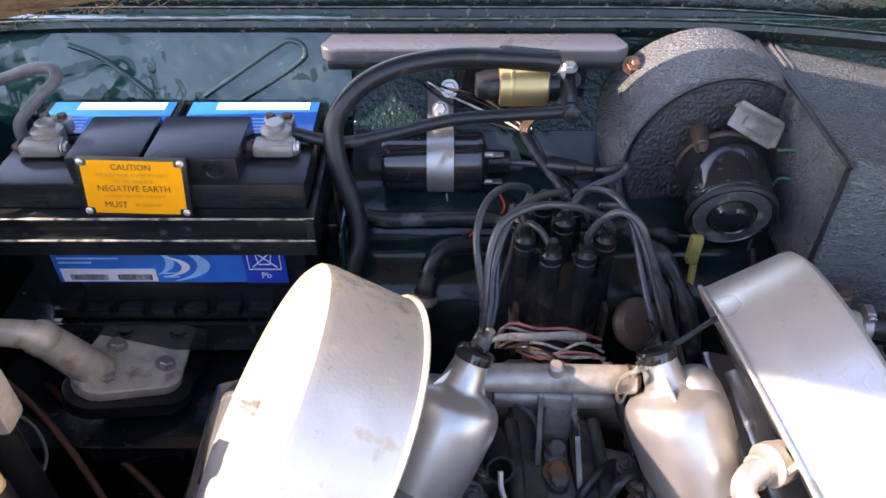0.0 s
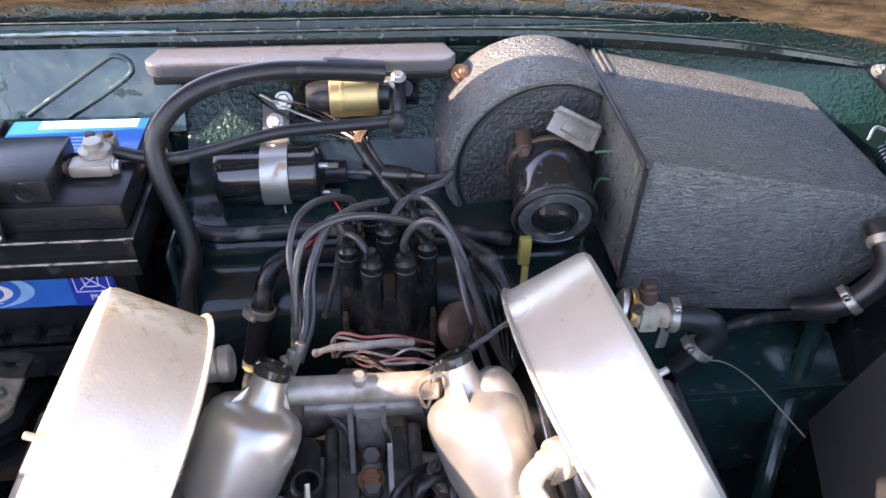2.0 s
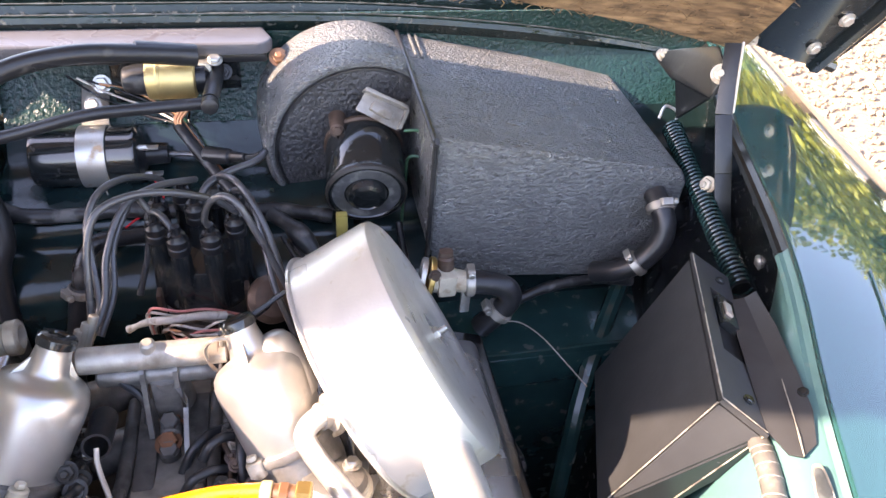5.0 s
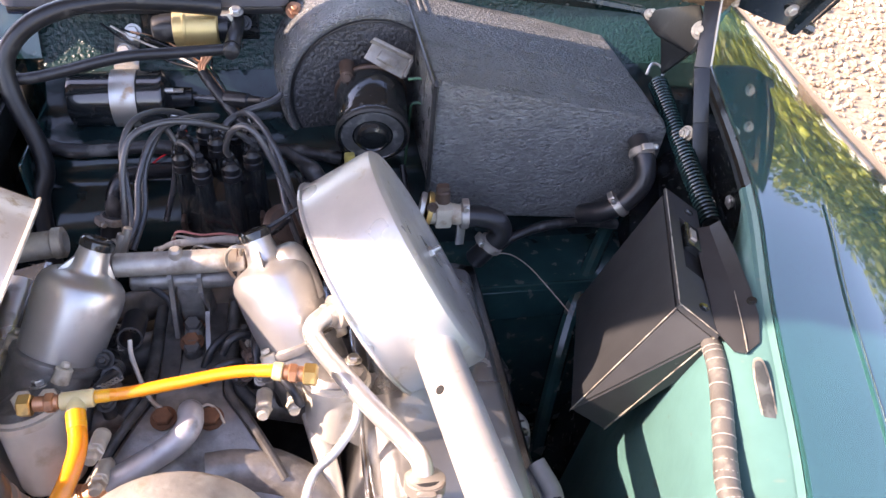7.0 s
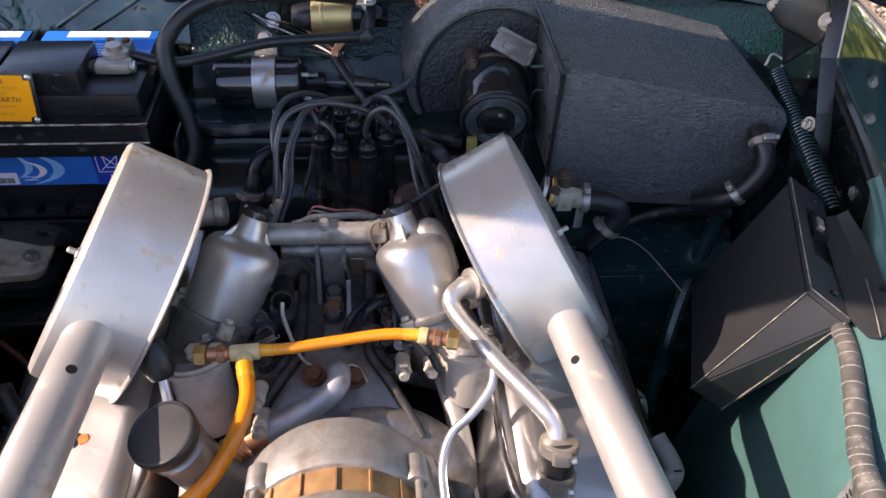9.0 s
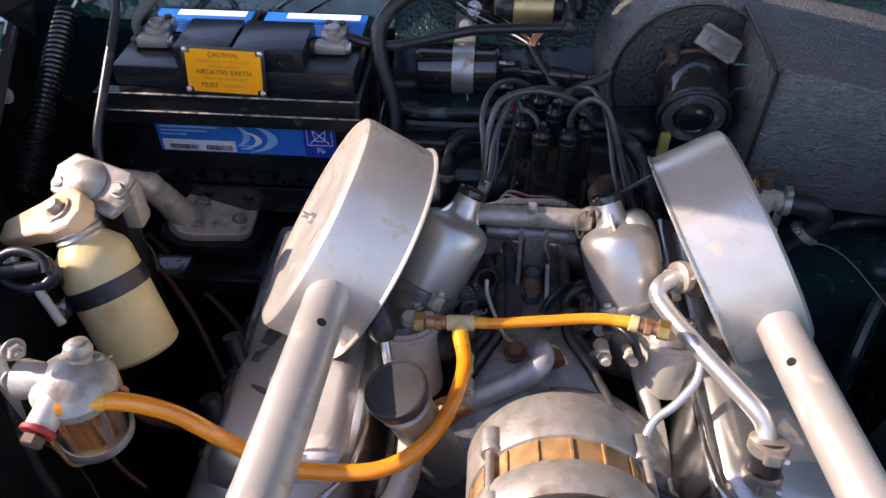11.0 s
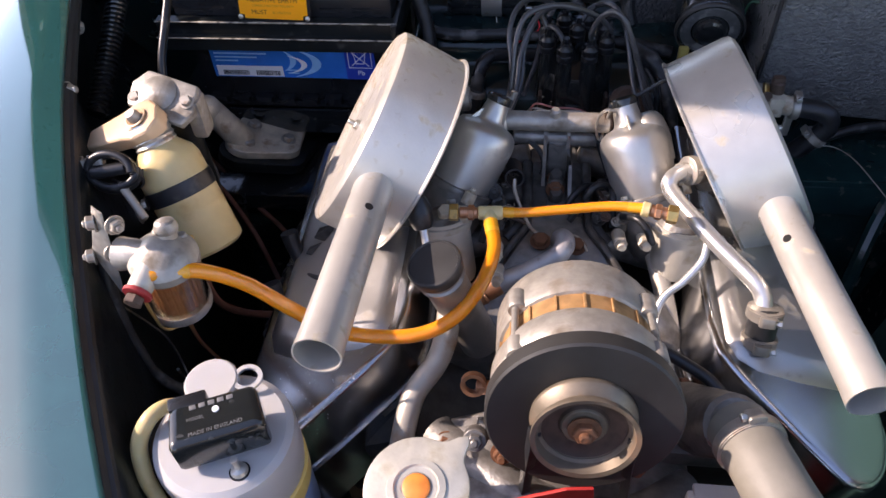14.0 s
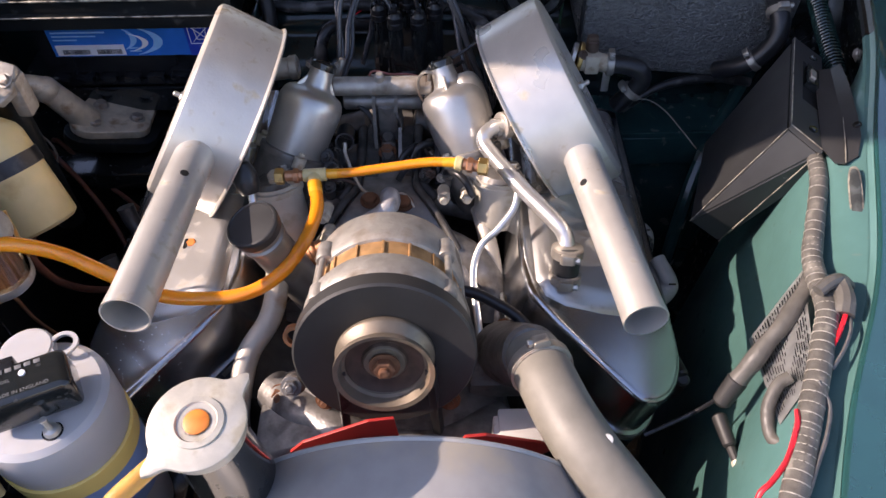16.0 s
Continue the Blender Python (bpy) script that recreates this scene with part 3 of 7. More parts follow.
part("skin", bonnet_sheet(1.0, .084, 1.18, .0, .002), GREEN, bon, sharp=60)
part("padding", bonnet_sheet(.84, .078, 1.06, .016, .012, .010), STRAW, bon, "brown fibre padding", sharp=60)
for sgn in (-1, 1):
    part("side_flange", tube([bonnet_point(sgn * .97, v, .012) for v in (.085, .3, .5, .75, .95)], .012, 8, 4), BLACK_GLOSS, bon)
    part("inner_frame", thicken(loft([[bonnet_point(sgn * u, v, .008 + .010 * math.sin((u - .80) / .19 * math.pi)) for u in (.80, .84, .88, .92, .96, .99)] for v in (.085, .12, .17, .25, .4, .6, .75, .92)]), .002), BLACK_GLOSS, bon, "black painted inner frame", sharp=60)
    for v in (.115, .17):
        part("frame_bolt", hexnut(bonnet_point(sgn * .93, v, .020), (0, -.96, -.28), .007, .006), ZINC, bon)
part("rear_flange", tube([bonnet_point(u / 10, .092, .008) for u in range(-10, 11)], .008, 8, 3), BLACK_GLOSS, bon)
rnd = random.Random(5)
fib = []
for k in range(1500):
    u, v = rnd.uniform(-.7, .83), .075 + .10 * rnd.random() ** 2
    p = bonnet_point(u, v, .028)
    q = p + V(rnd.uniform(-.014, .014), rnd.uniform(-.005, 0), rnd.uniform(-.008, .003))
    fib.append(tube([p, (p + q) / 2 + V(rnd.uniform(-.003, .003), -.003, .001), q], .00045, 3, 2))
part("loose_fibre", joined(*fib), STRAW, bon, "frayed brown fibres")["kind"] = "stuff"

# ---- hinges and springs ----
def coil_spring(name, a, b, r, wire, turns, label):
    a, b = Vector(a), Vector(b)
    th = thing(name, b, label, "spring", "bonnet springs")
    m = axis_matrix(a, b)
    h = (b - a).length
    pts = [m @ V(r * math.cos(2 * math.pi * turns * k / (turns * 10)), r * math.sin(2 * math.pi * turns * k / (turns * 10)), h * k / (turns * 10)) for k in range(turns * 10 + 1)]
    part("coil", tube(pts, wire, 5, 1), SPRING_GREEN if b.x > 0 else BLACK_GLOSS, th)
    part("core", rod(a, b, r - wire * 1.0, seg=12), BLACK_WORN, th)
    part("hook", tube([m @ V(0, 0, 0), m @ V(r * .6, 0, -.010), m @ V(r, r * .6, -.022), m @ V(-r * .3, r, -.028), m @ V(-r, 0, -.018)], .002, 8, 5), ZINC, th)
    return th


coil_spring("bonnet_spring", (.688, .660, .850), (.658, .405, .815), .0115, .0017, 44, "dark green coil spring beside the bonnet hinge")
coil_spring("bonnet_spring", (-.522, .655, .905), (-.513, .425, .785), .0135, .0021, 36, "black coil spring beside the bonnet hinge")


def hinge(side, label):
    def X(x, y, z):
        return V(x if side > 0 else .11 - x, y, z)

    h = thing("stay_bracket", X(.70, .66, .89), label, "bracket", "stay brackets")
    arm = hull([X(*q) for q in ((.664, .715, .925), (.670, .672, .916), (.684, .60, .925), (.696, .60, .955), (.694, .628, .975), (.680, .675, .950), (.668, .715, .921), (.674, .672, .912), (.688, .60, .921), (.700, .60, .951), (.698, .628, .971), (.684, .675, .946))])
    bmesh.ops.bevel(arm, geom=list(arm.edges), offset=.001, segments=1, affect="EDGES")
    part("arm", arm, BLACK_WORN, h)
    gus = hull([X(*q) for q in ((.676, .668, .918), (.690, .60, .93), (.680, .645, .872), (.680, .668, .918), (.694, .60, .93), (.684, .645, .872))])
    part("gusset", gus, BLACK_WORN, h)
    for a, b in (((.700, .612, .985), (.688, .570, .921), ), ((.688, .570, .921), (.688, .535, .866)), ((.688, .535, .866), (.691, .505, .808))):
        a, b = X(*a), X(*b)
        part("stay_bar", box(-.0018, .0018, -.009, .009, 0, (b - a).length, .0008), BLACK_WORN, h).matrix_local = Matrix.Translation(-ORIGIN[h]) @ axis_matrix(a, b) @ Matrix.Rotation(radians(115 * side), 4, "Z") @ Matrix.Translation((0, 0, (b - a).length / 2))
    for p, d, r in (((.672, .700, .928), (0, -.5, .85), .008), ((.715, .70, .955), (0, -.6, .8), .008), ((.692, .604, .952), (-.6, -.6, .5), .010), ((.678, .540, .847), (-1, -.2, .4), .009), ((.688, .506, .806), (-1, -.2, .4), .006), ((.78, .69, .95), (0, -.6, .8), .006)):
        part("bolt", hexnut(X(*p), (d[0] * side, d[1], d[2]), r * .85, .007, True, .004), STAINED_ALU, h)
    return h


hinge(1, "black steel stay bracket with dull bolts")
hinge(-1, "black steel stay bracket with dull bolts")
solo("support_rod", rod((.706, .604, .990), (.696, .566, .925), .0014, seg=8), GALV, "thin pale rod beside the bonnet hinge", "rod")
for p in ((.696, .428, .828), (.612, .235, .858)):
    solo("wing_bolt", hexnut(V(*p) + V(-.004, 0, 0), (-1, -.1, .25), .008, .007, True, .003), ZINC, "plated hexagon bolt in the inner wing", "bolt", "wing bolts")
for p in ((-.470, .338, .885), (-.40, .16, .78), (-.43, .30, .72)):
    solo("wing_bolt", hexnut(V(*p), (1, -.1, .25), .008, .007, True, .006), ZINC, "plated hexagon bolt in the inner wing", "bolt", "wing bolts")

# ---- battery ----
bat = thing("battery", (-.29, .67, .684), "black car battery with blue labels and two terminals", "battery")
part("case", box(-.440, -.146, .596, .752, .684, .842, .004), BLACK_PLASTIC, bat)
part("lid", box(-.448, -.135, .590, .757, .836, .866, .004), BLACK_PLASTIC, bat)
for x0, x1 in ((-.366, -.294), (-.290, -.200)):
    part("cell_cover", box(x0, x1, .600, .682, .860, .890, .003), BLACK_PLASTIC, bat)
part("centre_rib", box(-.2935, -.2905, .682, .75, .862, .872, .001), BLACK_PLASTIC, bat)
part("vent_plug", lathe([(.012, 0), (.012, .0015), (.009, .002), (.008, .0005), (0, .0005)], axis_matrix((-.222, .5998, .877), (-.222, .5, .877)), 24), BLACK_PLASTIC, bat)
for x0, x1 in ((-.43, -.39), (-.36, -.33), (-.235, -.20), (-.19, -.148)):
    part("moulded_slot", joined(box(x0, x1, .5885, .5905, .844, .846, .0005), box(x0, x1, .5885, .5905, .850, .852, .0005)), BLACK_PLASTIC, bat)
part("base_ridge", joined(box(-.435, -.150, .582, .597, .690, .695, .001), *[box(-.43 + .036 * i, -.405 + .036 * i, .580, .597, .694, .706, .002) for i in range(8)]), BLACK_PLASTIC, bat)
front_label = part("label", box(-.416, -.168, .5935, .5965, .735, .796, 0), BLUE, bat, "blue printed label")


def arc_band(cx, cz, r0, r1, a0, a1, y, sx=1.0):
    """A crescent in the x, z plane at y, thickest in its middle."""
    n = 24
    a = [a0 + (a1 - a0) * k / n for k in range(n + 1)]
    outer = [(cx + sx * r1 * math.cos(t), cz + r1 * math.sin(t)) for t in a]
    inner = [(cx + sx * (r1 - (r1 - r0) * math.sin(math.pi * k / n)) * math.cos(t), cz + (r1 - (r1 - r0) * math.sin(math.pi * k / n)) * math.sin(t)) for k, t in enumerate(a)]
    bm = bmesh.new()
    rows = [[bm.verts.new((x, y, z)) for x, z in outer], [bm.verts.new((x, y, z)) for x, z in inner]]
    for i in range(1, n - 1):
        bm.faces.new((rows[0][i], rows[0][i + 1], rows[1][i + 1], rows[1][i]))
    for f in bm.faces:
        f.normal_update()
        if f.normal.y > 0:
            f.normal_flip()
    return bm


FY = .5931
part("swoosh", arc_band(-.310, .760, .019, .0245, -1.35, 1.2, FY, 2.5), LIGHT_BLUE, front_label)
part("swoosh", arc_band(-.320, .758, .0135, .0165, -1.2, 1.2, FY - .0003, 3.0), WHITE, front_label)
part("swoosh", arc_band(-.350, .764, .021, .0245, -.9, .8, FY, 2.6), LIGHT_BLUE, front_label)
part("barcode_strip", box(-.411, -.309, FY - .0004, FY + .0003, .737, .7545, 0), WHITE, front_label, "white barcode strip")
rnd = random.Random(3)
bars = []
x = -.402
while x < -.314:
    w = rnd.choice((.0006, .001, .0015))
    if not -.362 < x < -.352:
        bars.append(box(x, x + w, FY - .0008, FY - .0003, .739, .747, 0))
    x += w + rnd.choice((.0006, .0011))
part("barcode", joined(*bars), BLACK_PLASTIC, front_label)
part("print_line", joined(box(-.41, -.33, FY, FY + .0004, .774, .7765, 0), box(-.41, -.345, FY, FY + .0004, .768, .770, 0), box(-.41, -.375, FY, FY + .0004, .762, .764, 0), *[box(-.412 + .022 * k, -.396 + .022 * k, FY, FY + .0004, .786, .793, 0) for k in range(9)], box(-.302, -.28, FY, FY + .0004, .747, .749, 0), box(-.302, -.285, FY, FY + .0004, .742, .744, 0)), LIGHT_BLUE, front_label)
rec = part("recycling_label", box(-.212, -.168, .5922, .5938, .735, .791, 0), NAVY, bat, "navy label with a crossed-out bin")


def text_mesh(body, size, m, depth=.0003):
    cu = bpy.data.curves.new("lettering", "FONT")
    cu.body, cu.size, cu.extrude, cu.align_x, cu.align_y = body, size, depth, "CENTER", "CENTER"
    cu.resolution_u = 3
    ob = bpy.data.objects.new("lettering", cu)
    me = bpy.data.meshes.new_from_object(ob)
    bpy.data.objects.remove(ob)
    bpy.data.curves.remove(cu)
    bm = bmesh.new()
    bm.from_mesh(me)
    bpy.data.meshes.remove(me)
    bmesh.ops.transform(bm, matrix=m, verts=list(bm.verts))
    return bm


FRONT = Matrix.Rotation(radians(90), 4, "X")
RY = .5919


def bars_between(pairs, r):
    return joined(*[tube([V(x0, RY, z0), V(x1, RY, z1)], r, 4) for x0, z0, x1, z1 in pairs])


part("bin_symbol", bars_between(((-.203, .783, -.177, .758), (-.177, .783, -.203, .758), (-.199, .780, -.196, .762), (-.181, .780, -.184, .762), (-.201, .781, -.179, .781), (-.196, .762, -.184, .762)), .0007), WHITE, rec)
part("bin_frame", bars_between(((-.207, .787, -.173, .787), (-.207, .755, -.173, .755), (-.207, .787, -.207, .755), (-.173, .787, -.173, .755)), .0006), WHITE, rec)
part("lettering", text_mesh("Pb", .011, Matrix.Translation((-.190, RY, .746)) @ FRONT), WHITE, rec)
for x0, x1 in ((-.440, -.302), (-.284, -.140)):
    lab = part("label", box(x0, x1, .684, .752, .8662, .8675, .0004), BLUE, bat, "blue and white printed label")
    part("pale_band", box(x0 + .030, x1 - .010, .734, .750, .8674, .8679, 0), WHITE, lab)
    part("print_line", joined(*[box(x0 + .02 + .05 * (k % 2), x0 + .05 + .05 * (k % 2), .692 + .007 * (k // 2), .6945 + .007 * (k // 2), .8674, .8678, 0) for k in range(8)]), LIGHT_BLUE, lab)
for x in (-.408, -.172):
    t_ = part("terminal", joined(rod((x, .662, .864), (x, .662, .895), .0095, bevel=.001), lathe([(.011, .868), (.016, .869), (.016, .886), (.011, .888)], Matrix.Translation((x, .662, 0)), 24), box(x - .021, x + .021, .634, .656, .868, .882, .004), box(x - .016, x + .016, .674, .690, .870, .888, .004)), CLIP_STEEL, bat, "corroded lead battery clamp")
    part("bolt", hexnut((x - .021, .644, .875), (-1, 0, 0), .0065, .007, True, .003), CAP_BROWN, t_)
    part("bolt", hexnut((x + .021, .644, .875), (1, 0, 0), .0065, .005, True), ZINC, t_)
    for dx in (-.009, .009):
        part("screw", hexnut((x + dx, .682, .887), (0, 0, 1), .0055, .005, False), CAP_BROWN, t_)
clampbar = thing("battery_clamp", (-.29, .58, .79), "black steel bar clamping the battery", "battery clamp")
part("bar", thicken(loft([[V(x, y, z) for y, z in ((.589, .838), (.575, .838), (.574, .818), (.567, .817), (.566, .797))] for x in (-.472, -.126)]), .003), BLACK_WORN, clampbar)
for y, z in ((.5735, .8375), (.566, .8165)):
    part("worn_edge", tube([V(-.472 + .0346 * k, y - .0016, z + .0005) for k in range(11)], .0013, 6, 2, wobble=.8), EDGE_WORN, clampbar, "paint-worn edge")
part("side_strap", box(-.1345, -.126, .566, .760, .797, .839, .002), BLACK_WORN, clampbar)
part("tie_rod", joined(rod((-.128, .72, .684), (-.128, .72, .86), .003), hexnut((-.128, .72, .842), (0, 0, 1), .006, .005)), ZINC, clampbar)
bt = thing("battery_tray", (-.304, .69, .664), "black steel tray under the battery", "battery tray")
part("tray", box(-.50, -.108, .579, .80, .664, .684, .004), BLACK_GLOSS, bt)
part("front_lip", box(-.50, -.108, .573, .578, .648, .690, .001), BLACK_GLOSS, bt)
cp = thing("caution_plate", (-.298, .588, .838), "amber caution plate fixed in front of the battery", "sign")
CPM = Matrix.Translation((-.298, .586, .867)) @ Matrix.Rotation(radians(78), 4, "X") @ Matrix.Rotation(radians(-1.5), 4, "Z")
part("plate", prism([(-.053, -.031), (.053, -.031), (.053, .031), (-.053, .031)], .002, CPM, .0006), BLACK_PLASTIC, cp, "black border plate")
part("face", prism([(-.041, -.0275), (.041, -.0275), (.0415, -.022), (.048, -.0215), (.048, .0215), (.0415, .022), (.041, .0275), (-.041, .0275), (-.0415, .022), (-.048, .0215), (-.048, -.0215), (-.0415, -.022)], .0004, CPM @ Matrix.Translation((0, 0, .0021)), 0), AMBER, cp, "amber printed face")
for txt, sz, yy, xx in (("CAUTION", .0085, .0205, 0), ("THE ELECTRICAL SYSTEM POLARITY", .0043, .0125, 0), ("ON THIS VEHICLE IS", .0043, .006, 0), ("NEGATIVE EARTH", .0088, -.0015, 0), ("CORRECT BATTERY POLARITY", .0043, -.0095, 0), ("MUST", .0088, -.0185, -.020), ("BE OBSERVED", .0043, -.0185, .012)):
    part("lettering", text_mesh(txt, sz, CPM @ Matrix.Translation((xx, yy, .0026)), .0001), PRINT if sz > .005 else AMBER_PRINT, cp)
for sx in (-1, 1):
    for sy in (-1, 1):
        part("rivet", lathe([(.0036, 0), (.0034, .0012), (.002, .002), (0, .0022)], CPM @ Matrix.Translation((sx * .0475, sy * .0255, .002)), 16), ZINC, cp)

# ---- bulkhead fittings ----
stp = thing("shelf_strip", (.035, .778, .906), "pale grey metal tray under the scuttle", "tray")
part("tray", prism(rounded(((-.119, .770, .016, 180, 270), (.189, .770, .016, 270, 360), (.189, .795, .007, 0, 90), (-.119, .795, .007, 90, 180))), .016, Matrix.Translation((0, 0, .914)), .004, 3), STRIP_GREY, stp)
part("dark_underside", box(-.128, .198, .757, .80, .904, .914, .003), BLACK_PLASTIC, stp, "dark underside")
solo("tray_bolt", hexnut((.2115, .764, .906), (0, -.7, .7), .0085, .008, True, .006), COPPER, "dull bolt at the end of the grey tray", "bolt")
solo("bulkhead_bolt", hexnut((.0075, .772, .874), (0, -.9, .5), .0078, .006, True), ZINC, "bright hexagon bolt in the bulkhead", "bolt")
coil = thing("ignition_coil", (-.005, .72, .775), "black ignition coil in a silver strap", "ignition coil")
CX = axis_matrix((-.070, .715, .812), (1, .715, .812))
part("can", lathe([(.024, 0), (.032, .002), (.0340, .007), (.0340, .108), (.0352, .110), (.0352, .113), (.031, .116)], CX, 40), BLACK_GLOSS, coil)
part("tower", lathe([(.031, .114), (.024, .118), (.0135, .122), (.0120, .146), (.008, .147)], CX, 24), BLACK_PLASTIC, coil)
for zz in (-.018, .018):
    part("terminal", joined(rod((.044, .700, .812 + zz), (.056, .700, .812 + zz), .0035), box(.056, .068, .696, .704, .811 + zz, .813 + zz, .0003)), ZINC, coil)
strap = part("strap", joined(lathe([(.0343, .052), (.0358, .052), (.0358, .082), (.0343, .082)], CX, 40), box(-.018, .012, .742, .746, .79, .842, .001), hull([V(-.018, .742, .840), V(.012, .742, .840), V(-.018, .746, .842), V(.012, .746, .842), V(-.018, .790, .872), V(.012, .790, .872), V(-.018, .795, .868), V(.012, .795, .868)])), ZINC, coil, "silver strap")
part("bolt", hexnut((-.003, .752, .858), (0, -.75, .65), .007, .005), ZINC, strap)
# Black disc paints the dark inside of the strap's hole.
part("hole", lathe([(.0038, 0), (.0038, .0004)], axis_matrix((-.003, .6865, .8032), (-.003, .58, .77)), 16), BLACK_PLASTIC, strap)
sol = thing("starter_solenoid", (.09, .76, .87), "gold solenoid cylinder on a black bracket", "solenoid")
SX = axis_matrix((.062, .750, .890), (1, .745, .892))
part("can", lathe([(.019, 0), (.0225, .001), (.0235, .004), (.0235, .048), (.0225, .053), (.019, .055)], SX, 36), GOLD, sol)
part("band", joined(lathe([(.0236, .012), (.0243, .013), (.0243, .016), (.0236, .017)], SX, 36)), GOLD, sol)
part("boot", lathe([(.011, -.026), (.014, -.024), (.017, -.014), (.018, -.002), (.018, .001)], SX, 24), RUBBER, sol)
part("cap", lathe([(.018, .055), (.018, .066), (.012, .070)], SX, 24), BLACK_PLASTIC, sol)
part("bracket", joined(box(.018, .165, .778, .800, .850, .910, .003), box(.02, .05, .765, .79, .852, .905, .003)), BLACK_GLOSS, sol)
part("lug", joined(hexnut((.147, .765, .889), (0, -.9, .5), .007, .007, True, .004), rod((.134, .69, .893), (.140, .765, .893), .009), lathe([(.009, 0), (.010, .004), (.009, .012), (.005, .014)], axis_matrix((.134, .686, .893), (.134, .6, .90)), 16)), RUBBER, sol, "black rubber cable boots")
part("post", joined(box(.120, .135, .745, .775, .870, .910, .002), hexnut((.139, .752, .910), (0, -.3, 1), .007, .006)), ZINC, sol)


def cable(name, pts, r, mat, label, category="cable", group="", per=6, wobble=0.0, seg=12):
    return solo(name, tube([V(*p) for p in pts], r, seg, per, wobble=wobble), mat, label, category, group, sharp=60)


cable("battery_cable", [(0.118, 0.735, 0.926), (0.068, 0.720, 0.936), (0.009, 0.705, 0.944), (-0.048, 0.690, 0.940), (-0.088, 0.675, 0.923), (-0.111, 0.660, 0.893), (-0.109, 0.645, 0.855), (-0.094, 0.630, 0.807), (-0.090, 0.615, 0.773), (-0.100, 0.600, 0.741), (-.10, .575, .66), (-.09, .56, .55)], .0105, RUBBER, "thick black battery cable looping over the bulkhead")
solo("cable_sleeve", rod((.06, .722, .937), (.122, .737, .924), .0122, bevel=.001), RUBBER, "black rubber sleeve on the thick cable", "sleeve")
cable("battery_cable", [(-.155, .668, .877), (-0.128, 0.664, 0.872), (-0.100, 0.662, 0.870), (-0.061, 0.667, 0.875), (0.009, 0.673, 0.890), (0.068, 0.679, 0.892), (0.131, 0.685, 0.893)], .0068, RUBBER, "black battery cable running to the solenoid")
cable("battery_cable", [(-.420, .662, .872), (-.437, .665, .871), (-.437, .670, .890), (-.414, .680, .912), (-.397, .690, .926), (-.401, .700, .934), (-.423, .705, .932), (-.453, .710, .921), (-.484, .715, .909), (-.53, .72, .89)], .0062, GREY_CABLE, "worn grey earth cable at the battery")
cable("wiring_loom", [(-.10, .66, .785), (-0.085, 0.652, 0.781), (-0.053, 0.650, 0.777), (-0.015, 0.650, 0.778), (0.029, 0.65, 0.780), (.08, .65, .775), (.14, .65, .772), (.20, .648, .768), (.26, .64, .76)], .0085, LOOM_BLACK, "black taped wiring loom along the bulkhead", "wiring loom", wobble=.25)
cable("coil_lead", [(0.055, .715, .812), (.10, .705, .815), (0.153, 0.680, 0.824), (0.176, 0.660, 0.837), (0.189, 0.640, 0.856), (0.178, 0.620, 0.857), (0.149, 0.600, 0.858), (0.129, 0.580, 0.856), (0.117, 0.566, 0.835)], .0038, LEAD, "black high tension lead from the coil")
solo("coil_boot", joined(rod((.118, .700, .8165), (.150, .683, .823), .011, .009, .003), rod((.150, .683, .823), (.166, .668, .831), .0065, .005, .001)), RUBBER, "black rubber boot on the coil lead", "boot")
rw = ((.061, .68, .797), (.069, .667, .783), (.060, .655, .776), (.041, .643, .772), (.029, .630, .770))
cable("red_wire", rw, .0013, SEAT_RED, "thin red wire below the coil", "wire", seg=6)
cable("thin_wire", [(.004, .688, .786), (.006, .68, .77), (.007, .66, .74), (.008, .64, .70)], .0009, GALV, "thin pale wire hanging from the coil", "wire", seg=5)
for k in range(6):
    w = rnd.uniform
    cable("bulkhead_wire", [(-.03 + .012 * k, .775 - .004 * k, .885 - .002 * k), (.0 + .014 * k, .765, .868 - w(0, .008)), (.05 + .01 * k, .755, .850 - w(0, .01)), (.088 + .003 * k, .735, .838), (.105 + .004 * k, .715, .826 - .004 * k), (.125 + .005 * k, .68, .80), (.15, .64, .785)], .0014, (BLACK_PLASTIC, WHITE_WIRE, BLACK_PLASTIC, COPPER, GREEN, BLACK_PLASTIC)[k], "thin wires crossing the bulkhead", "wire", "bulkhead wires", seg=6)
for k in range(3):
    cable("copper_wire", [(.098 + .006 * k, .735, .868), (.092 + .004 * k, .73, .856), (.088 + .003 * k, .725, .848), (.094, .72, .834)], .0022, COPPER, "frayed copper coloured wires below the solenoid", "wire", "copper wires", seg=6)
cable("wiring_branch", [(.09, .728, .842), (.105, .708, .826), (.125, .685, .808), (.15, .655, .79), (.17, .64, .775)], .0065, LOOM_BLACK, "black taped wiring branch below the solenoid", "wiring loom", wobble=.2)
cable("heater_hose", [(.07, .640, .752), (.045, .632, .757), (.025, .625, .761), (-.001, .611, .766), (-.014, .597, .753), (-.019, .585, .727), (-.026, .580, .695), (-.034, .573, .662), (-.047, .56, .61), (-.05, .55, .55)], .0100, RUBBER, "black heater hose in front of the bulkhead", "hose", seg=16)
solo("hose_sleeve", rod((-.019, .585, .729), (-.038, .571, .650), .0128, .0130, .002, 24), RUBBER, "thick black rubber sleeve on the heater hose", "sleeve")
solo("hose_end", rod((-.036, .572, .658), (-.0385, .570, .648), .0134, .0134, .001, 24), CREAM, "cream ring on the heater hose", "ring")


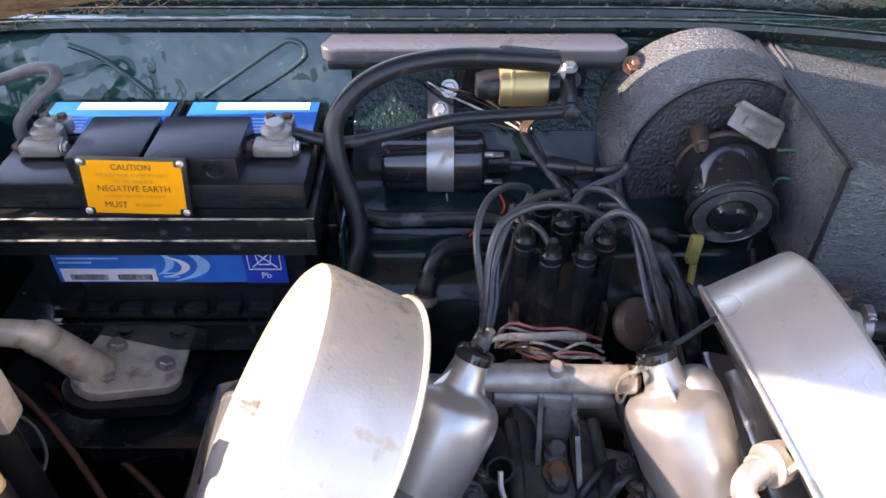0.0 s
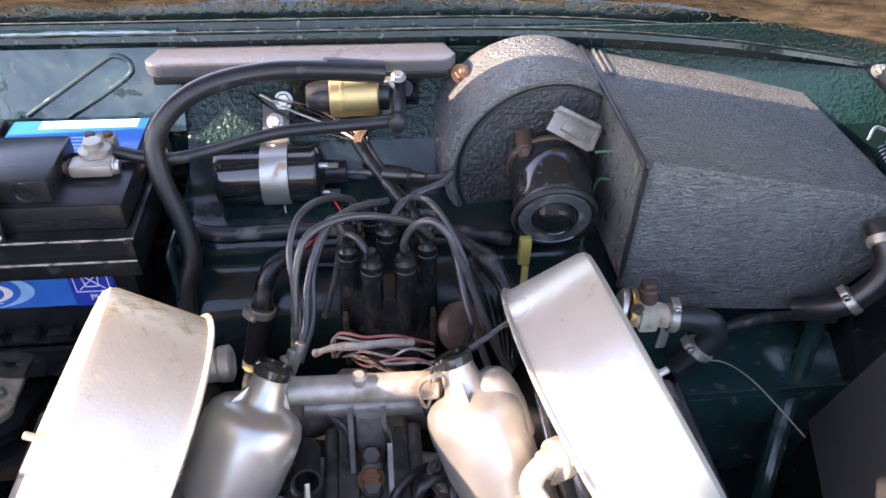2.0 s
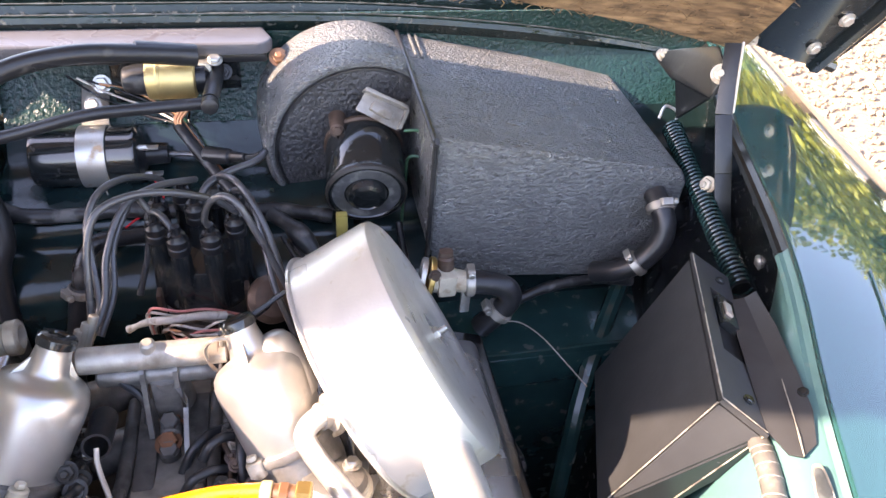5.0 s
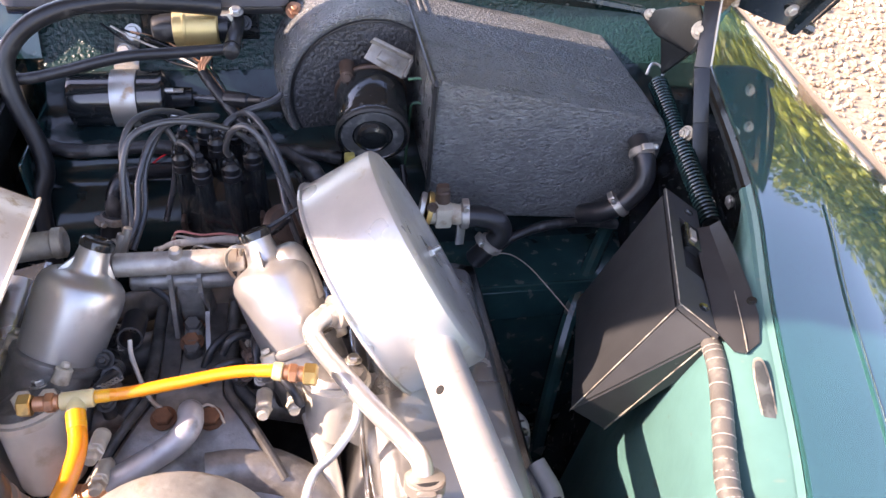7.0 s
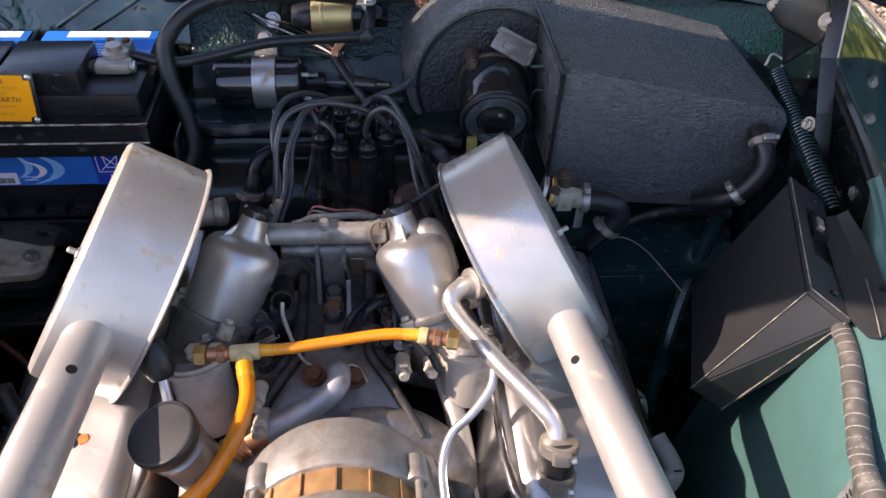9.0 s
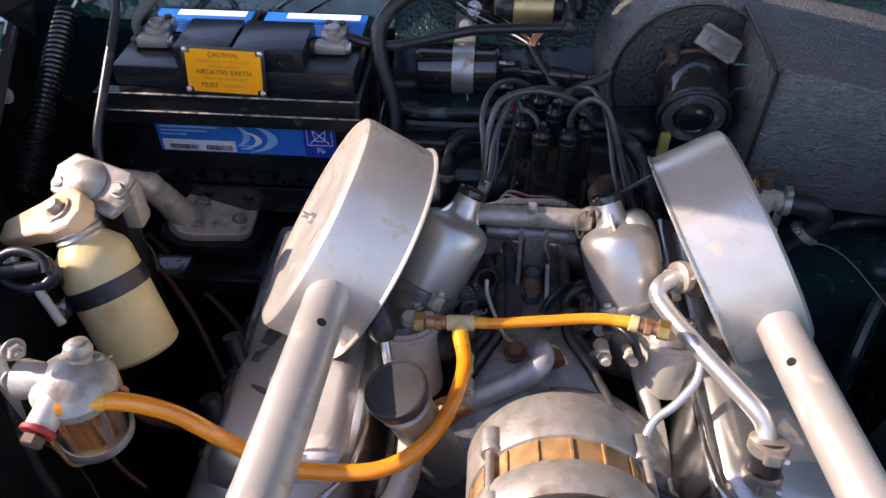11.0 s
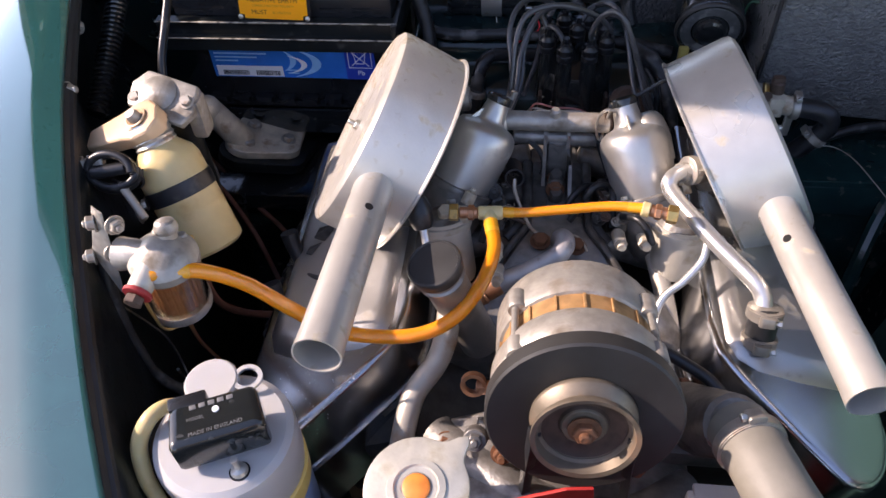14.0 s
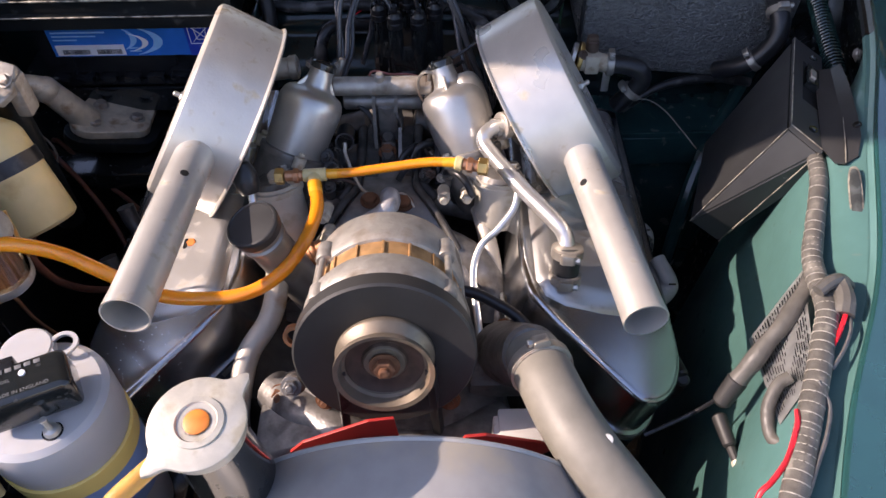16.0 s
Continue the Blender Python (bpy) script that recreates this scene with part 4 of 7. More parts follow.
def clip(name, at, along, r, label="worm drive hose clip", w=.010):
    at, along = Vector(at), Vector(along).normalized()
    c = thing(name, at - V(0, 0, r), label, "hose clip", "hose clips")
    m = axis_matrix(at - along * w / 2, at + along * w / 2)
    part("band", lathe([(r, 0), (r + .0012, .0003), (r + .0012, w - .0003), (r, w)], m, 28), CLIP_STEEL, c)
    t_ = Matrix.Translation(-ORIGIN[c]) @ m
    part("tail", lathe([(r + .0012, .0012), (r + .0022, .0015), (r + .0022, w - .0015), (r + .0012, w - .0012)], m @ Matrix.Rotation(.3, 4, "Z"), 28), CLIP_STEEL, c)
    part("screw_housing", prism(rounded(((-.0045, .0035, .0035, 90, 270), (.0045, .0035, .0035, -90, 90))), w - .002, None, .0006), CLIP_STEEL, c).matrix_local = t_ @ Matrix.Translation((0, r + .0045, w / 2))
    part("screw", joined(rod((-.010, r + .0045, w / 2), (.006, r + .0045, w / 2), .0024, bevel=.0004, seg=10), lathe([(.0034, 0), (.0036, .0008), (.0036, .0034), (.0030, .0040)], axis_matrix((-.0085, r + .0045, w / 2), (-.02, r + .0045, w / 2)), 6)), ZINC, c).matrix_local = t_ @ Matrix.Translation((-.00325, r + .0045, w / 2))
    return c


clip("hose_clip", (-.0205, .584, .722), (.25, .2, 1), .0132, "small steel clip on the heater hose")

# ---- heater ----
heater = thing("heater", (.45, .67, .72), "black grained heater box with a round blower housing", "heater")


def heater_case():
    secs = []
    for y, d in ((.548, 0), (.80, .0)):
        secs.append([V(.361, y, .918 + d), V(.361, y, .768), V(.376, y, .742), V(.46, y, .723), V(.572, y, .712), V(.600, y, .716), V(.654, y, .785), V(.656, y, .846), V(.648, y, .861)])
    bm = loft(secs, close=True, cap=True)
    bmesh.ops.bevel(bm, geom=list(bm.edges), offset=.005, segments=3, affect="EDGES", profile=.6)
    return bm


part("case", heater_case(), VINYL, heater, "black grained case")
BLOWER = axis_matrix((.302, .692, .823), (.302 - .03, 1, .823))
part("blower_housing", lathe([(.1035, .004), (.1045, .001), (.107, .0), (.110, .001), (.113, .006), (.115, .014), (.116, .10)], BLOWER, 72), VINYL, heater, "round black blower housing")
# The face has a darker grain than the case and drum.
part("blower_face", lathe([(0, .0025), (.095, .0025), (.1015, .003), (.1033, .0045), (.1033, .007), (0, .007)], BLOWER, 72), BLOWER_DARK, heater, "darker leather-grained face")
part("face_bead", lathe([(.0985, .0022), (.1000, .0010), (.1015, .0014), (.1022, .0034)], BLOWER, 72, False), RUBBER, heater, "raised bead round the face")
part("crease", tube([V(.366, .5520, .9165), V(.45, .5510, .8995), V(.55, .5510, .8790), V(.643, .5520, .8605)], .0036, 10, 4), VINYL, heater, "worn rounded crease")
part("edge_piping", tube([V(.357, .80, .921), V(.357, .694, .921), V(.358, .552, .917), V(.3585, .546, .910), V(.3585, .546, .766)], .0028, 8, 5), RUBBER, heater)
part("seam", joined(*[box(.371 + dx, .374 + dx, .735, .80, .912 - dx * .2, .9185 - dx * .2, .001) for dx in (0, .008)]), VINYL, heater)
MOTOR = axis_matrix((.303, .692, .836), (.296, .590, .814))
motor = part("motor", lathe([(.030, 0), (.038, .004), (.043, .012), (.0450, .024), (.0450, .078), (.0435, .081), (.0450, .083), (.0462, .086), (.0455, .090), (.0425, .0925), (.040, .0925), (.0385, .0905), (.024, .0900), (.0225, .0935), (.0205, .098), (.0165, .1005), (.0155, .0990), (.012, .1000), (0, .1005)], MOTOR, 56), BLACK_GLOSS, heater, "black blower motor")
part("face_ring", lathe([(.0425, .0922), (.0452, .0900), (.0458, .0880), (.0464, .0878), (.0458, .0912), (.0430, .0934)], MOTOR, 48, False), FAN_BLACK, motor, "worn dull rim")
part("face_plate", lathe([(.0250, .0908), (.0256, .0914), (.0380, .0918), (.0388, .0912)], MOTOR, 48, False), MOTOR_FACE, motor, "dull worn end plate")
TB = Matrix.Translation((.322, .668, .884)) @ Matrix.Rotation(radians(48), 4, "X") @ Matrix.Rotation(radians(14), 4, "Y") @ Matrix.Rotation(radians(-24), 4, "Z")
part("mounting_tab", joined(prism([(-.030, -.012), (.024, -.014), (.027, .010), (.012, .016), (-.026, .014)], .0025, TB, .001), prism([(-.030, .010), (.026, .012), (.024, .016), (-.028, .015)], .012, TB, .001), prism([(.022, -.014), (.026, -.013), (.028, .012), (.024, .013)], .010, TB, .001), prism([(-.016, -.006), (.010, -.008), (.012, .004), (-.014, .006)], .008, TB, .002)), CAST_ALU, motor, "dirty alloy mounting bracket")
part("motor_collar", lathe([(.036, .010), (.0465, .012), (.0470, .016), (.0455, .018)], MOTOR, 40), CAP_BROWN, motor, "rusty collar")
part("mounting_lug", joined(rod((.272, .684, .872), (.270, .660, .866), .010, .008, .002), hexnut((.270, .660, .866), (0, -1, .3), .006, .005)), CAP_BROWN, motor, "rusty mounting lug")
part("motor_wire", tube([V(.345, .65, .868), V(.362, .645, .870), V(.368, .64, .855), V(.366, .635, .842), V(.350, .64, .838), V(.348, .645, .80), V(.345, .64, .74)], .0018, 6, 5), GREEN_WIRE, motor, "green motor wire")
for p in ((.245, .690, .752), (.262, .690, .748)):
    part("face_bolt", hexnut(p, (0, -1, 0), .005, .005, True, .003), ZINC, heater)
cable("heater_wire", [(.338, .62, .76), (.342, .60, .73), (.35, .57, .70), (.345, .54, .66)], .004, RUBBER, "black cable below the blower motor", seg=8)
hv = thing("heater_valve", (.37, .48, .76), "dull alloy heater valve with a brass flange", "valve")
part("body", joined(rod((.352, .492, .786), (.374, .487, .784), .0165, .016, .003), rod((.372, .487, .784), (.398, .482, .781), .0125, .0120, .002), box(.356, .376, .472, .492, .772, .800, .004)), STAINED_ALU, hv)
part("flange", rod((.348, .493, .787), (.354, .492, .786), .021, bevel=.001), BRASS, hv, "brass flange")
part("flange", rod((.340, .495, .788), (.346, .4935, .787), .019, bevel=.001), ZINC, hv)
part("lever", joined(rod((.366, .490, .792), (.366, .492, .814), .0095, .0085, .002), box(.358, .374, .488, .500, .802, .820, .005), hexnut((.352, .478, .800), (0, -1, .3), .005, .004)), CAP_BROWN, hv, "rusty brown valve lever")
part("bracket", box(.385, .396, .484, .488, .735, .772, .002), ZINC, hv)
cable("valve_hose", [(.388, .485, .781), (.404, .482, .7815), (.420, .479, .780), (.433, .476, .773), (.437, .474, .761), (.431, .474, .748), (.422, .475, .735), (.410, .479, .715)], .0128, RUBBER, "black elbow hose at the heater valve", "hose", seg=16)
clip("hose_clip", (.392, .484, .781), (1, -.1, 0), .0134, "pale worm drive hose clip")
clip("hose_clip", (.4265, .4745, .7425), (.55, 0, .83), .0134, "pale worm drive hose clip")
cable("outlet_hose", [(.617, .545, .838), (.618, .530, .832), (.621, .515, .820), (.619, .506, .802), (.609, .504, .783), (.595, .505, .767), (.578, .512, .752), (.56, .53, .735)], .0128, RUBBER, "black elbow hose at the heater outlet", "hose", seg=16)
clip("hose_clip", (.618, .527, .830), (0, .8, .5), .0134, "bright worm drive hose clip")
clip("hose_clip", (.596, .505, .768), (.68, -.1, .72), .0134, "pale worm drive hose clip")
cable("heater_loom", [(.430, .515, .680), (.455, .523, .694), (.481, .530, .706), (.520, .536, .714), (.574, .540, .713), (.62, .54, .706)], .0065, LOOM_BLACK, "black taped loom under the heater", "wiring loom", wobble=.25)
solo("bay_strut", joined(tube([V(.640, .585, .700), V(.614, .554, .675), V(.578, .505, .648), V(.545, .456, .615), V(.520, .408, .545), V(.505, .37, .40)], .0115, 10, 5)), BAY_GREEN, "dark green tubular strut below the heater", "strut")
cable("thin_wire", [(.424, .465, .735), (.445, .455, .742), (.462, .430, .744), (.480, .40, .735), (.498, .375, .722)], .0007, CLIP_STEEL, "thin pale wire below the heater", "wire", seg=5)

# ---- air cleaners ----
def air_cleaner(ci, n, h, r, tube_a, tube_b, roll, drum_paint, hole):
    ci, n = Vector(ci), Vector(n).normalized()
    co = ci + n * h
    ac = thing("air_cleaner", ci + V(0, 0, -.06), "silver painted pancake air cleaner with a long intake tube", "air cleaner", "air cleaners")
    m = axis_matrix(ci, co)
    drum = part("drum", lathe([(.06, .002), (r - .006, .0), (r, .0), (r + .0015, .0015), (r + .0005, .003), (r - .002, .004), (r - .0025, .008), (r - .0025, h - .010), (r - .004, h - .004), (r - .009, h - .0005), (r - .016, h), (.075, h), (.070, h - .003), (.05, h - .004), (.03, h - .003), (0, h - .003)], m, 96), drum_paint, ac)
    a, b = Vector(tube_a), Vector(tube_b)
    it = part("intake_tube", tube([a, a.lerp(b, .34), a.lerp(b, .67), b], lambda t: .0205 if t < .97 else .0212, 36, 4, wall=.0014), SILVER, ac)
    # Near-black plug stands for the shade deep in the tube.
    part("shade_plug", tube([a.lerp(b, .45), a.lerp(b, .6), a.lerp(b, .8)], .0187, 32, 3), HOLE_SHADE, it, "near-black plug for the shade inside the tube")
    part("collar", tube([a.lerp(b, t_) for t_ in (-.02, .01, .03, .05)], lambda t: .0235 - .0028 * t, 36, 4, wall=.0015), SILVER, ac, "welded collar")
    d = (b - a).normalized()
    up = (V(roll, -.25, 1) - d * d.dot(V(roll, -.25, 1))).normalized()
    # No cut: a near-black disc paints the hole's shade.
    part("drain_hole", lathe([(.0042, .0), (.0042, .0005)], axis_matrix(a.lerp(b, hole) + up * .0204, a.lerp(b, hole) + up * .1), 20), HOLE_SHADE, it, "small round hole drawn as a near-black disc")
    part("stud", hexnut(co - n * .004, n, .006, .006, True, .008), ZINC, ac)
    return ac


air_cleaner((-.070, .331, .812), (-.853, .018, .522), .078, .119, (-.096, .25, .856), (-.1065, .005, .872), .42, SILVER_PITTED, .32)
air_cleaner((.264, .369, .786), (.866, .10, .49), .080, .122, (.317, .27, .814), (.345, .027, .822), -.95, SILVER, .28)

# ---- carburettors ----
def carburettor(top, base, lobe):
    top, base = Vector(top), Vector(base)
    c = thing("carburettor", base + V(0, 0, -.06), "satin aluminium carburettor with a domed dashpot", "carburettor", "carburettors")
    m = axis_matrix(base, top)
    h = (top - base).length
    part("dashpot", lathe([(.036, -.002), (.0365, .006), (.0375, .030), (.0388, .054), (.0383, .062), (.0360, .069), (.0320, .0735), (.0260, .0765), (.0200, .0785), (.0172, .0805), (.0158, .0845), (.0145, .094), (.0136, h - .010), (.0140, h - .006)], m, 56), DASH_ALU, c, "domed aluminium dashpot", sharp=50)
    for a in (math.radians(60), math.radians(240)):
        fin = prism([(.010, .076), (.0265, .0755), (.0225, .081), (.0140, .093)], .0030, m @ Matrix.Rotation(a, 4, "Z") @ Matrix.Translation((0, .0015, 0)) @ Matrix.Rotation(radians(90), 4, "X"), .0008)
        part("neck_fin", fin, DASH_ALU, c)
    if lobe:
        inv = m.to_3x3().inverted() @ Vector(lobe)
        wm = m @ Matrix.Rotation(math.atan2(inv.y, inv.x), 4, "Z")
        hump = loft([[wm @ V(r_ + k_ * math.cos(a), w_ * math.sin(a), z_) for a in [2 * math.pi * q / 24 for q in range(24)]] for z_, r_, k_, w_ in ((.030, .020, .0205, .024), (.055, .020, .0215, .024), (.070, .020, .0200, .0225), (.080, .0205, .0165, .0185), (.086, .021, .0115, .013), (.0885, .0215, .006, .007))], close=True, cap=True)
        part("chamber_lobe", hump, DASH_ALU, c, sharp=60)
    part("damper_cap", lathe([(.0125, h - .008), (.0150, h - .007), (.0155, h - .004), (.0155, h), (.0135, h + .002), (.008, h + .0025), (.007, h + .001), (0, h + .001)], m, 12), BLACK_GLOSS, c, "black damper cap")
    part("flange", lathe([(.036, -.009), (.0405, -.008), (.0412, -.005), (.0405, -.001), (.0365, .0005)], m, 48), OILY_ALU, c, "oily joint flange")
    part("body", lathe([(.030, -.075), (.036, -.060), (.040, -.030), (.039, -.008)], m, 24), OILY_ALU, c)
    for a in (0.4, 2.5, 4.2, 5.6):
        part("screw", joined(lathe([(.0075, -.012), (.0075, .001), (.006, .002)], m @ Matrix.Translation((.041 * math.cos(a), .041 * math.sin(a), 0)), 14), hexnut(m @ V(.0415 * math.cos(a), .0415 * math.sin(a), .002), m.to_3x3() @ V(0, 0, 1), .0045, .005, False)), STAINED_ALU, c, "tarnished screw in its lug")
    sp = m @ V(0, -.046, -.022)
    part("lever_spring", tube([sp + V(.0045 * math.cos(j * 1.1), .0045 * math.sin(j * 1.1), -.0012 * j) for j in range(34)], .0009, 5, 1), CAP_BROWN, c, "coiled lever spring")
    return c


carburettor((.025, .378, .862), (-.018, .324, .777), None)
carburettor((.161, .379, .862), (.195, .319, .777), (1, -.1, -.3))
solo("flame_trap", joined(rod((-.060, .400, .838), (-.020, .403, .840), .0135, .0130, .003, 24), lathe([(.0130, .0), (.0148, .002), (.0148, .010), (.0115, .012), (.0100, .012), (.0100, .002)], axis_matrix((-.024, .403, .840), (.03, .407, .843)), 24, False)), CAST_ALU, "dull alloy breather cylinder behind the carburettor", "breather")


def float_bowl(a, b, r, label):
    a, b = Vector(a), Vector(b)
    fb = thing("float_bowl", b, label, "float bowl", "float bowls")
    part("bowl", lathe([(r * .6, 0), (r * .92, .003), (r, .010), (r, (a - b).length)], axis_matrix(b, a), 36), BOWL_ALU, fb)
    L = (a - b).length
    part("clamp_ring", lathe([(r, L - .012), (r + .003, L - .011), (r + .003, L - .005), (r, L - .004)], axis_matrix(b, a), 36), BOWL_ALU, fb, "tarnished clamp ring")
    part("lid", lathe([(r * .96, L), (r * .85, L + .006), (r * .4, L + .010), (0, L + .010)], axis_matrix(b, a), 30), OILY_ALU, fb)
    part("bolt", hexnut(axis_matrix(b, a) @ V(-.014, -.008, L + .010), a - b, .006, .006, True), ZINC, fb)
    return fb


float_bowl((.230, .272, .775), (.226, .252, .716), .029, "pale alloy float bowl below the carburettor")
float_bowl((-.034, .268, .775), (-.022, .240, .700), .028, "pale alloy float bowl below the carburettor")
bp = thing("balance_pipe", (.09, .38, .79), "cast aluminium balance pipe joining the carburettors", "pipe")
part("upper_pipe", joined(rod((.030, .383, .826), (.152, .378, .829), .0115, bevel=.002), rod((.088, .380, .834), (.088, .379, .846), .007, .006, .002, 14)), CAST_ALU, bp)
part("lower_pipe", joined(rod((.040, .388, .800), (.150, .383, .802), .0105, bevel=.002), rod((.095, .386, .802), (.095, .40, .72), .016, .02)), OILY_ALU, bp)
part("end_union", rod((.142, .379, .829), (.154, .378, .829), .0118, .0105, .002), CAP_BROWN, bp, "tarnished end union")
part("centre_casting", joined(box(.082, .106, .372, .392, .742, .800, .004), rod((.094, .366, .752), (.094, .352, .752), .0095, .009, .002, 16)), OILY_ALU, bp, "dirty pale casting")
for y, z in ((.362, .760), (.338, .752)):
    part("casting_bolt", joined(rod((.094, y, z - .012), (.094, y, z), .0090, .0085, .001, 16), hexnut((.094, y, z), (0, -.35, 1), .0080, .006, False)), DARK_RAIL, bp, "dark oily bolt")
for x, y1, z1 in ((.0805, .352, .744), (.1075, .326, .750)):
    part("bracket_rib", thicken(loft([[V(x, y, z), V(x, y + .007, z + .006)] for y, z in ((.374, .812), (.370, .795), (.362, .775), (y1, z1))]), .0042), OILY_ALU, bp)
part("control_wire", tube([V(.045, .392, .808), V(.058, .380, .800), V(.072, .372, .790), V(.078, .366, .775), V(.076, .362, .762)], .0032, 8, 5), RUBBER, bp, "dark control cable")
part("rubber_sleeve", tube([V(.140, .384, .812), V(.147, .372, .796), V(.156, .358, .776), V(.164, .345, .755)], .0075, 12, 5), RUBBER, bp, "black rubber sleeve")
part("link_wire", tube([V(.152, .366, .855), V(.142, .360, .860), V(.135, .365, .845), V(.136, .370, .820), V(.142, .372, .810), V(.146, .374, .835), V(.150, .372, .858)], .0018, 6, 5), CLIP_STEEL, bp, "dull link wire")
part("link_wire", tube([V(.146, .37, .856), V(.18, .385, .865), V(.21, .40, .875), V(.24, .42, .87)], .0022, 6, 5), BLACK_PLASTIC, bp)

# ---- ignition ----
dis = thing("distributor", (.117, .562, .68), "black distributor cap with rubber booted leads", "distributor")
DX = Matrix.Translation((.117, .562, 0))
part("cap", lathe([(.052, .742), (.053, .745), (.052, .750), (.049, .754), (.047, .780), (.042, .790), (.022, .796), (.016, .800), (0, .801)], DX, 48), BLACK_GLOSS, dis, "glossy black cap")
part("body", lathe([(.020, .62), (.030, .66), (.046, .70), (.048, .742)], DX, 36), OILY_ALU, dis)
def boot(p):
    """A stepped rubber cap over the end of a tower."""
    return lathe([(.0085, .817), (.0108, .819), (.0108, .8265), (.0098, .8275), (.0106, .829), (.0106, .836), (.0095, .8375), (.0080, .842), (.0052, .8435), (.0044, .851)], Matrix.Translation(p), 18)


for k in range(8):
    a = math.radians(22.5 + 45 * k)
    p = V(.117 + .0415 * math.cos(a), .562 + .0415 * math.sin(a), 0)
    tw = part("tower", lathe([(.0125, .746), (.0112, .775), (.0100, .820), (.0088, .822)], Matrix.Translation(p), 20), BLACK_GLOSS, dis)
    part("boot", boot(p), BLACK_PLASTIC, tw, "stepped rubber boot")
ct = part("centre_tower", lathe([(.0125, .785), (.0108, .826), (.009, .830)], DX, 20), BLACK_GLOSS, dis)
part("boot", boot(V(.117, .562, .008)), BLACK_PLASTIC, ct, "stepped rubber boot")
for x in (.0725, .1605):
    part("clip", box(x - .0025, x + .0025, .517, .532, .70, .766, .0015), CAP_BROWN, dis)
part("vacuum_capsule", joined(lathe([(.022, 0), (.026, .003), (.026, .008), (.020, .014), (.008, .016), (0, .016)], axis_matrix((.185, .500, .765), (.200, .47, .80)), 32)), CAP_BROWN, dis, "brown vacuum capsule")
part("vacuum_pipe", tube([V(.193, .486, .785), V(.19, .46, .805), V(.18, .435, .815), V(.165, .41, .825), V(.155, .39, .842)], .0025, 8, 5), BLACK_PLASTIC, dis)


def tower_top(k):
    a = math.radians(22.5 + 45 * k)
    return (.117 + .0415 * math.cos(a), .562 + .0415 * math.sin(a), .848)


LEADS = [
    [tower_top(7), (.158, .539, .852), (0.141, 0.529, 0.876), (0.108, 0.512, 0.899), (0.076, 0.496, 0.910), (0.049, 0.479, 0.906), (0.031, 0.463, 0.883), (0.017, 0.446, 0.850), (0.001, 0.430, 0.812), (-.012, .42, .78)],
    [tower_top(2), (0.118, 0.585, 0.862), (0.085, 0.55, 0.880), (0.052, 0.518, 0.880), (0.027, 0.486, 0.852), (0.012, 0.457, 0.820), (-0.003, 0.430, 0.800), (-.018, .42, .77)],
    [tower_top(3), (0.085, 0.590, 0.860), (0.060, 0.565, 0.882), (0.034, 0.532, 0.889), (0.018, 0.505, 0.871), (0.012, 0.479, 0.842), (0.005, 0.454, 0.814), (-0.009, 0.430, 0.798), (-.02, .42, .77)],
    [tower_top(5), (0.098, 0.526, 0.845), (0.090, 0.535, 0.854), (0.080, 0.545, 0.854), (0.072, 0.553, 0.840), (0.066, 0.555, 0.80), (0.05, 0.54, 0.75)],
    [tower_top(4), (.076, .548, .852), (.066, .55, .87), (.05, .53, .872), (.03, .50, .850), (.018, .47, .82), (.004, .44, .795)],
    [tower_top(6), (0.131, 0.515, 0.864), (0.138, 0.507, 0.888), (0.152, 0.500, 0.901), (0.165, 0.492, 0.897), (0.177, 0.485, 0.874), (0.193, 0.477, 0.834), (0.206, 0.470, 0.799), (.225, .46, .75)],
    [tower_top(1), (0.145, 0.583, 0.866), (0.160, 0.560, 0.875), (0.175, 0.540, 0.862), (0.188, 0.520, 0.838), (0.198, 0.500, 0.806), (0.206, 0.480, 0.785), (.23, .46, .74)],
    [tower_top(0), (0.158, 0.572, 0.855), (0.172, 0.552, 0.862), (0.181, 0.528, 0.838), (0.186, 0.504, 0.815), (0.192, 0.480, 0.795), (.21, .45, .75)],
]
for k, pts in enumerate(LEADS):
    if k in (0, 1, 2, 4):
        pts = [(x + (.030 * min(1, max(0, (.905 - z) / .09)) if x < .07 and y < .54 else 0), y, z) for x, y, z in pts]
    cable("spark_plug_lead", pts, .0034, LEAD, "dark grey spark plug lead curving from the distributor", "lead", "spark plug leads", per=7, seg=10)
for k in range(4):
    solo("lead_end", rod((.040 - .0065 * k, .424 - .003 * k, .838 - .005 * k), (.022 - .0065 * k, .404 - .003 * k, .794 - .005 * k), .0044, .0040, .001, seg=12), CLIP_STEEL, "pale sleeve on a spark plug lead", "sleeve", "lead sleeves")
for k in range(14):
    y0, z0 = .512 - .004 * k, .733 + .004 * rnd.uniform(-1, 1)
    cable("loose_wire", [(.055 + .002 * k, .53, .70), (.060 + .004 * k, y0, z0 + .014 + .008 * math.sin(2.1 * k)), (.090 + .003 * k, y0 - .008, z0 + .014 + .010 * math.sin(k)), (.120 + .003 * k, y0 - .004, z0 + .010 + .008 * math.sin(1.7 * k)), (.16, y0 + .006, z0 - .008)], .0015, (WHITE_WIRE, PINK_WIRE, WHITE_WIRE, CAP_BROWN, BLACK_PLASTIC, WHITE_WIRE, COPPER)[k % 7], "loose coloured wires below the distributor", "wire", "loose wires", seg=6)
solo("wire_tape", tube([V(.040, .505, .735), V(.062, .496, .752), V(.085, .490, .758), V(.115, .494, .756), (.138, .500, .748)], .0044, 12, 5, wobble=.5), WHITE_WIRE, "dirty white tape round the loose wires", "tape")
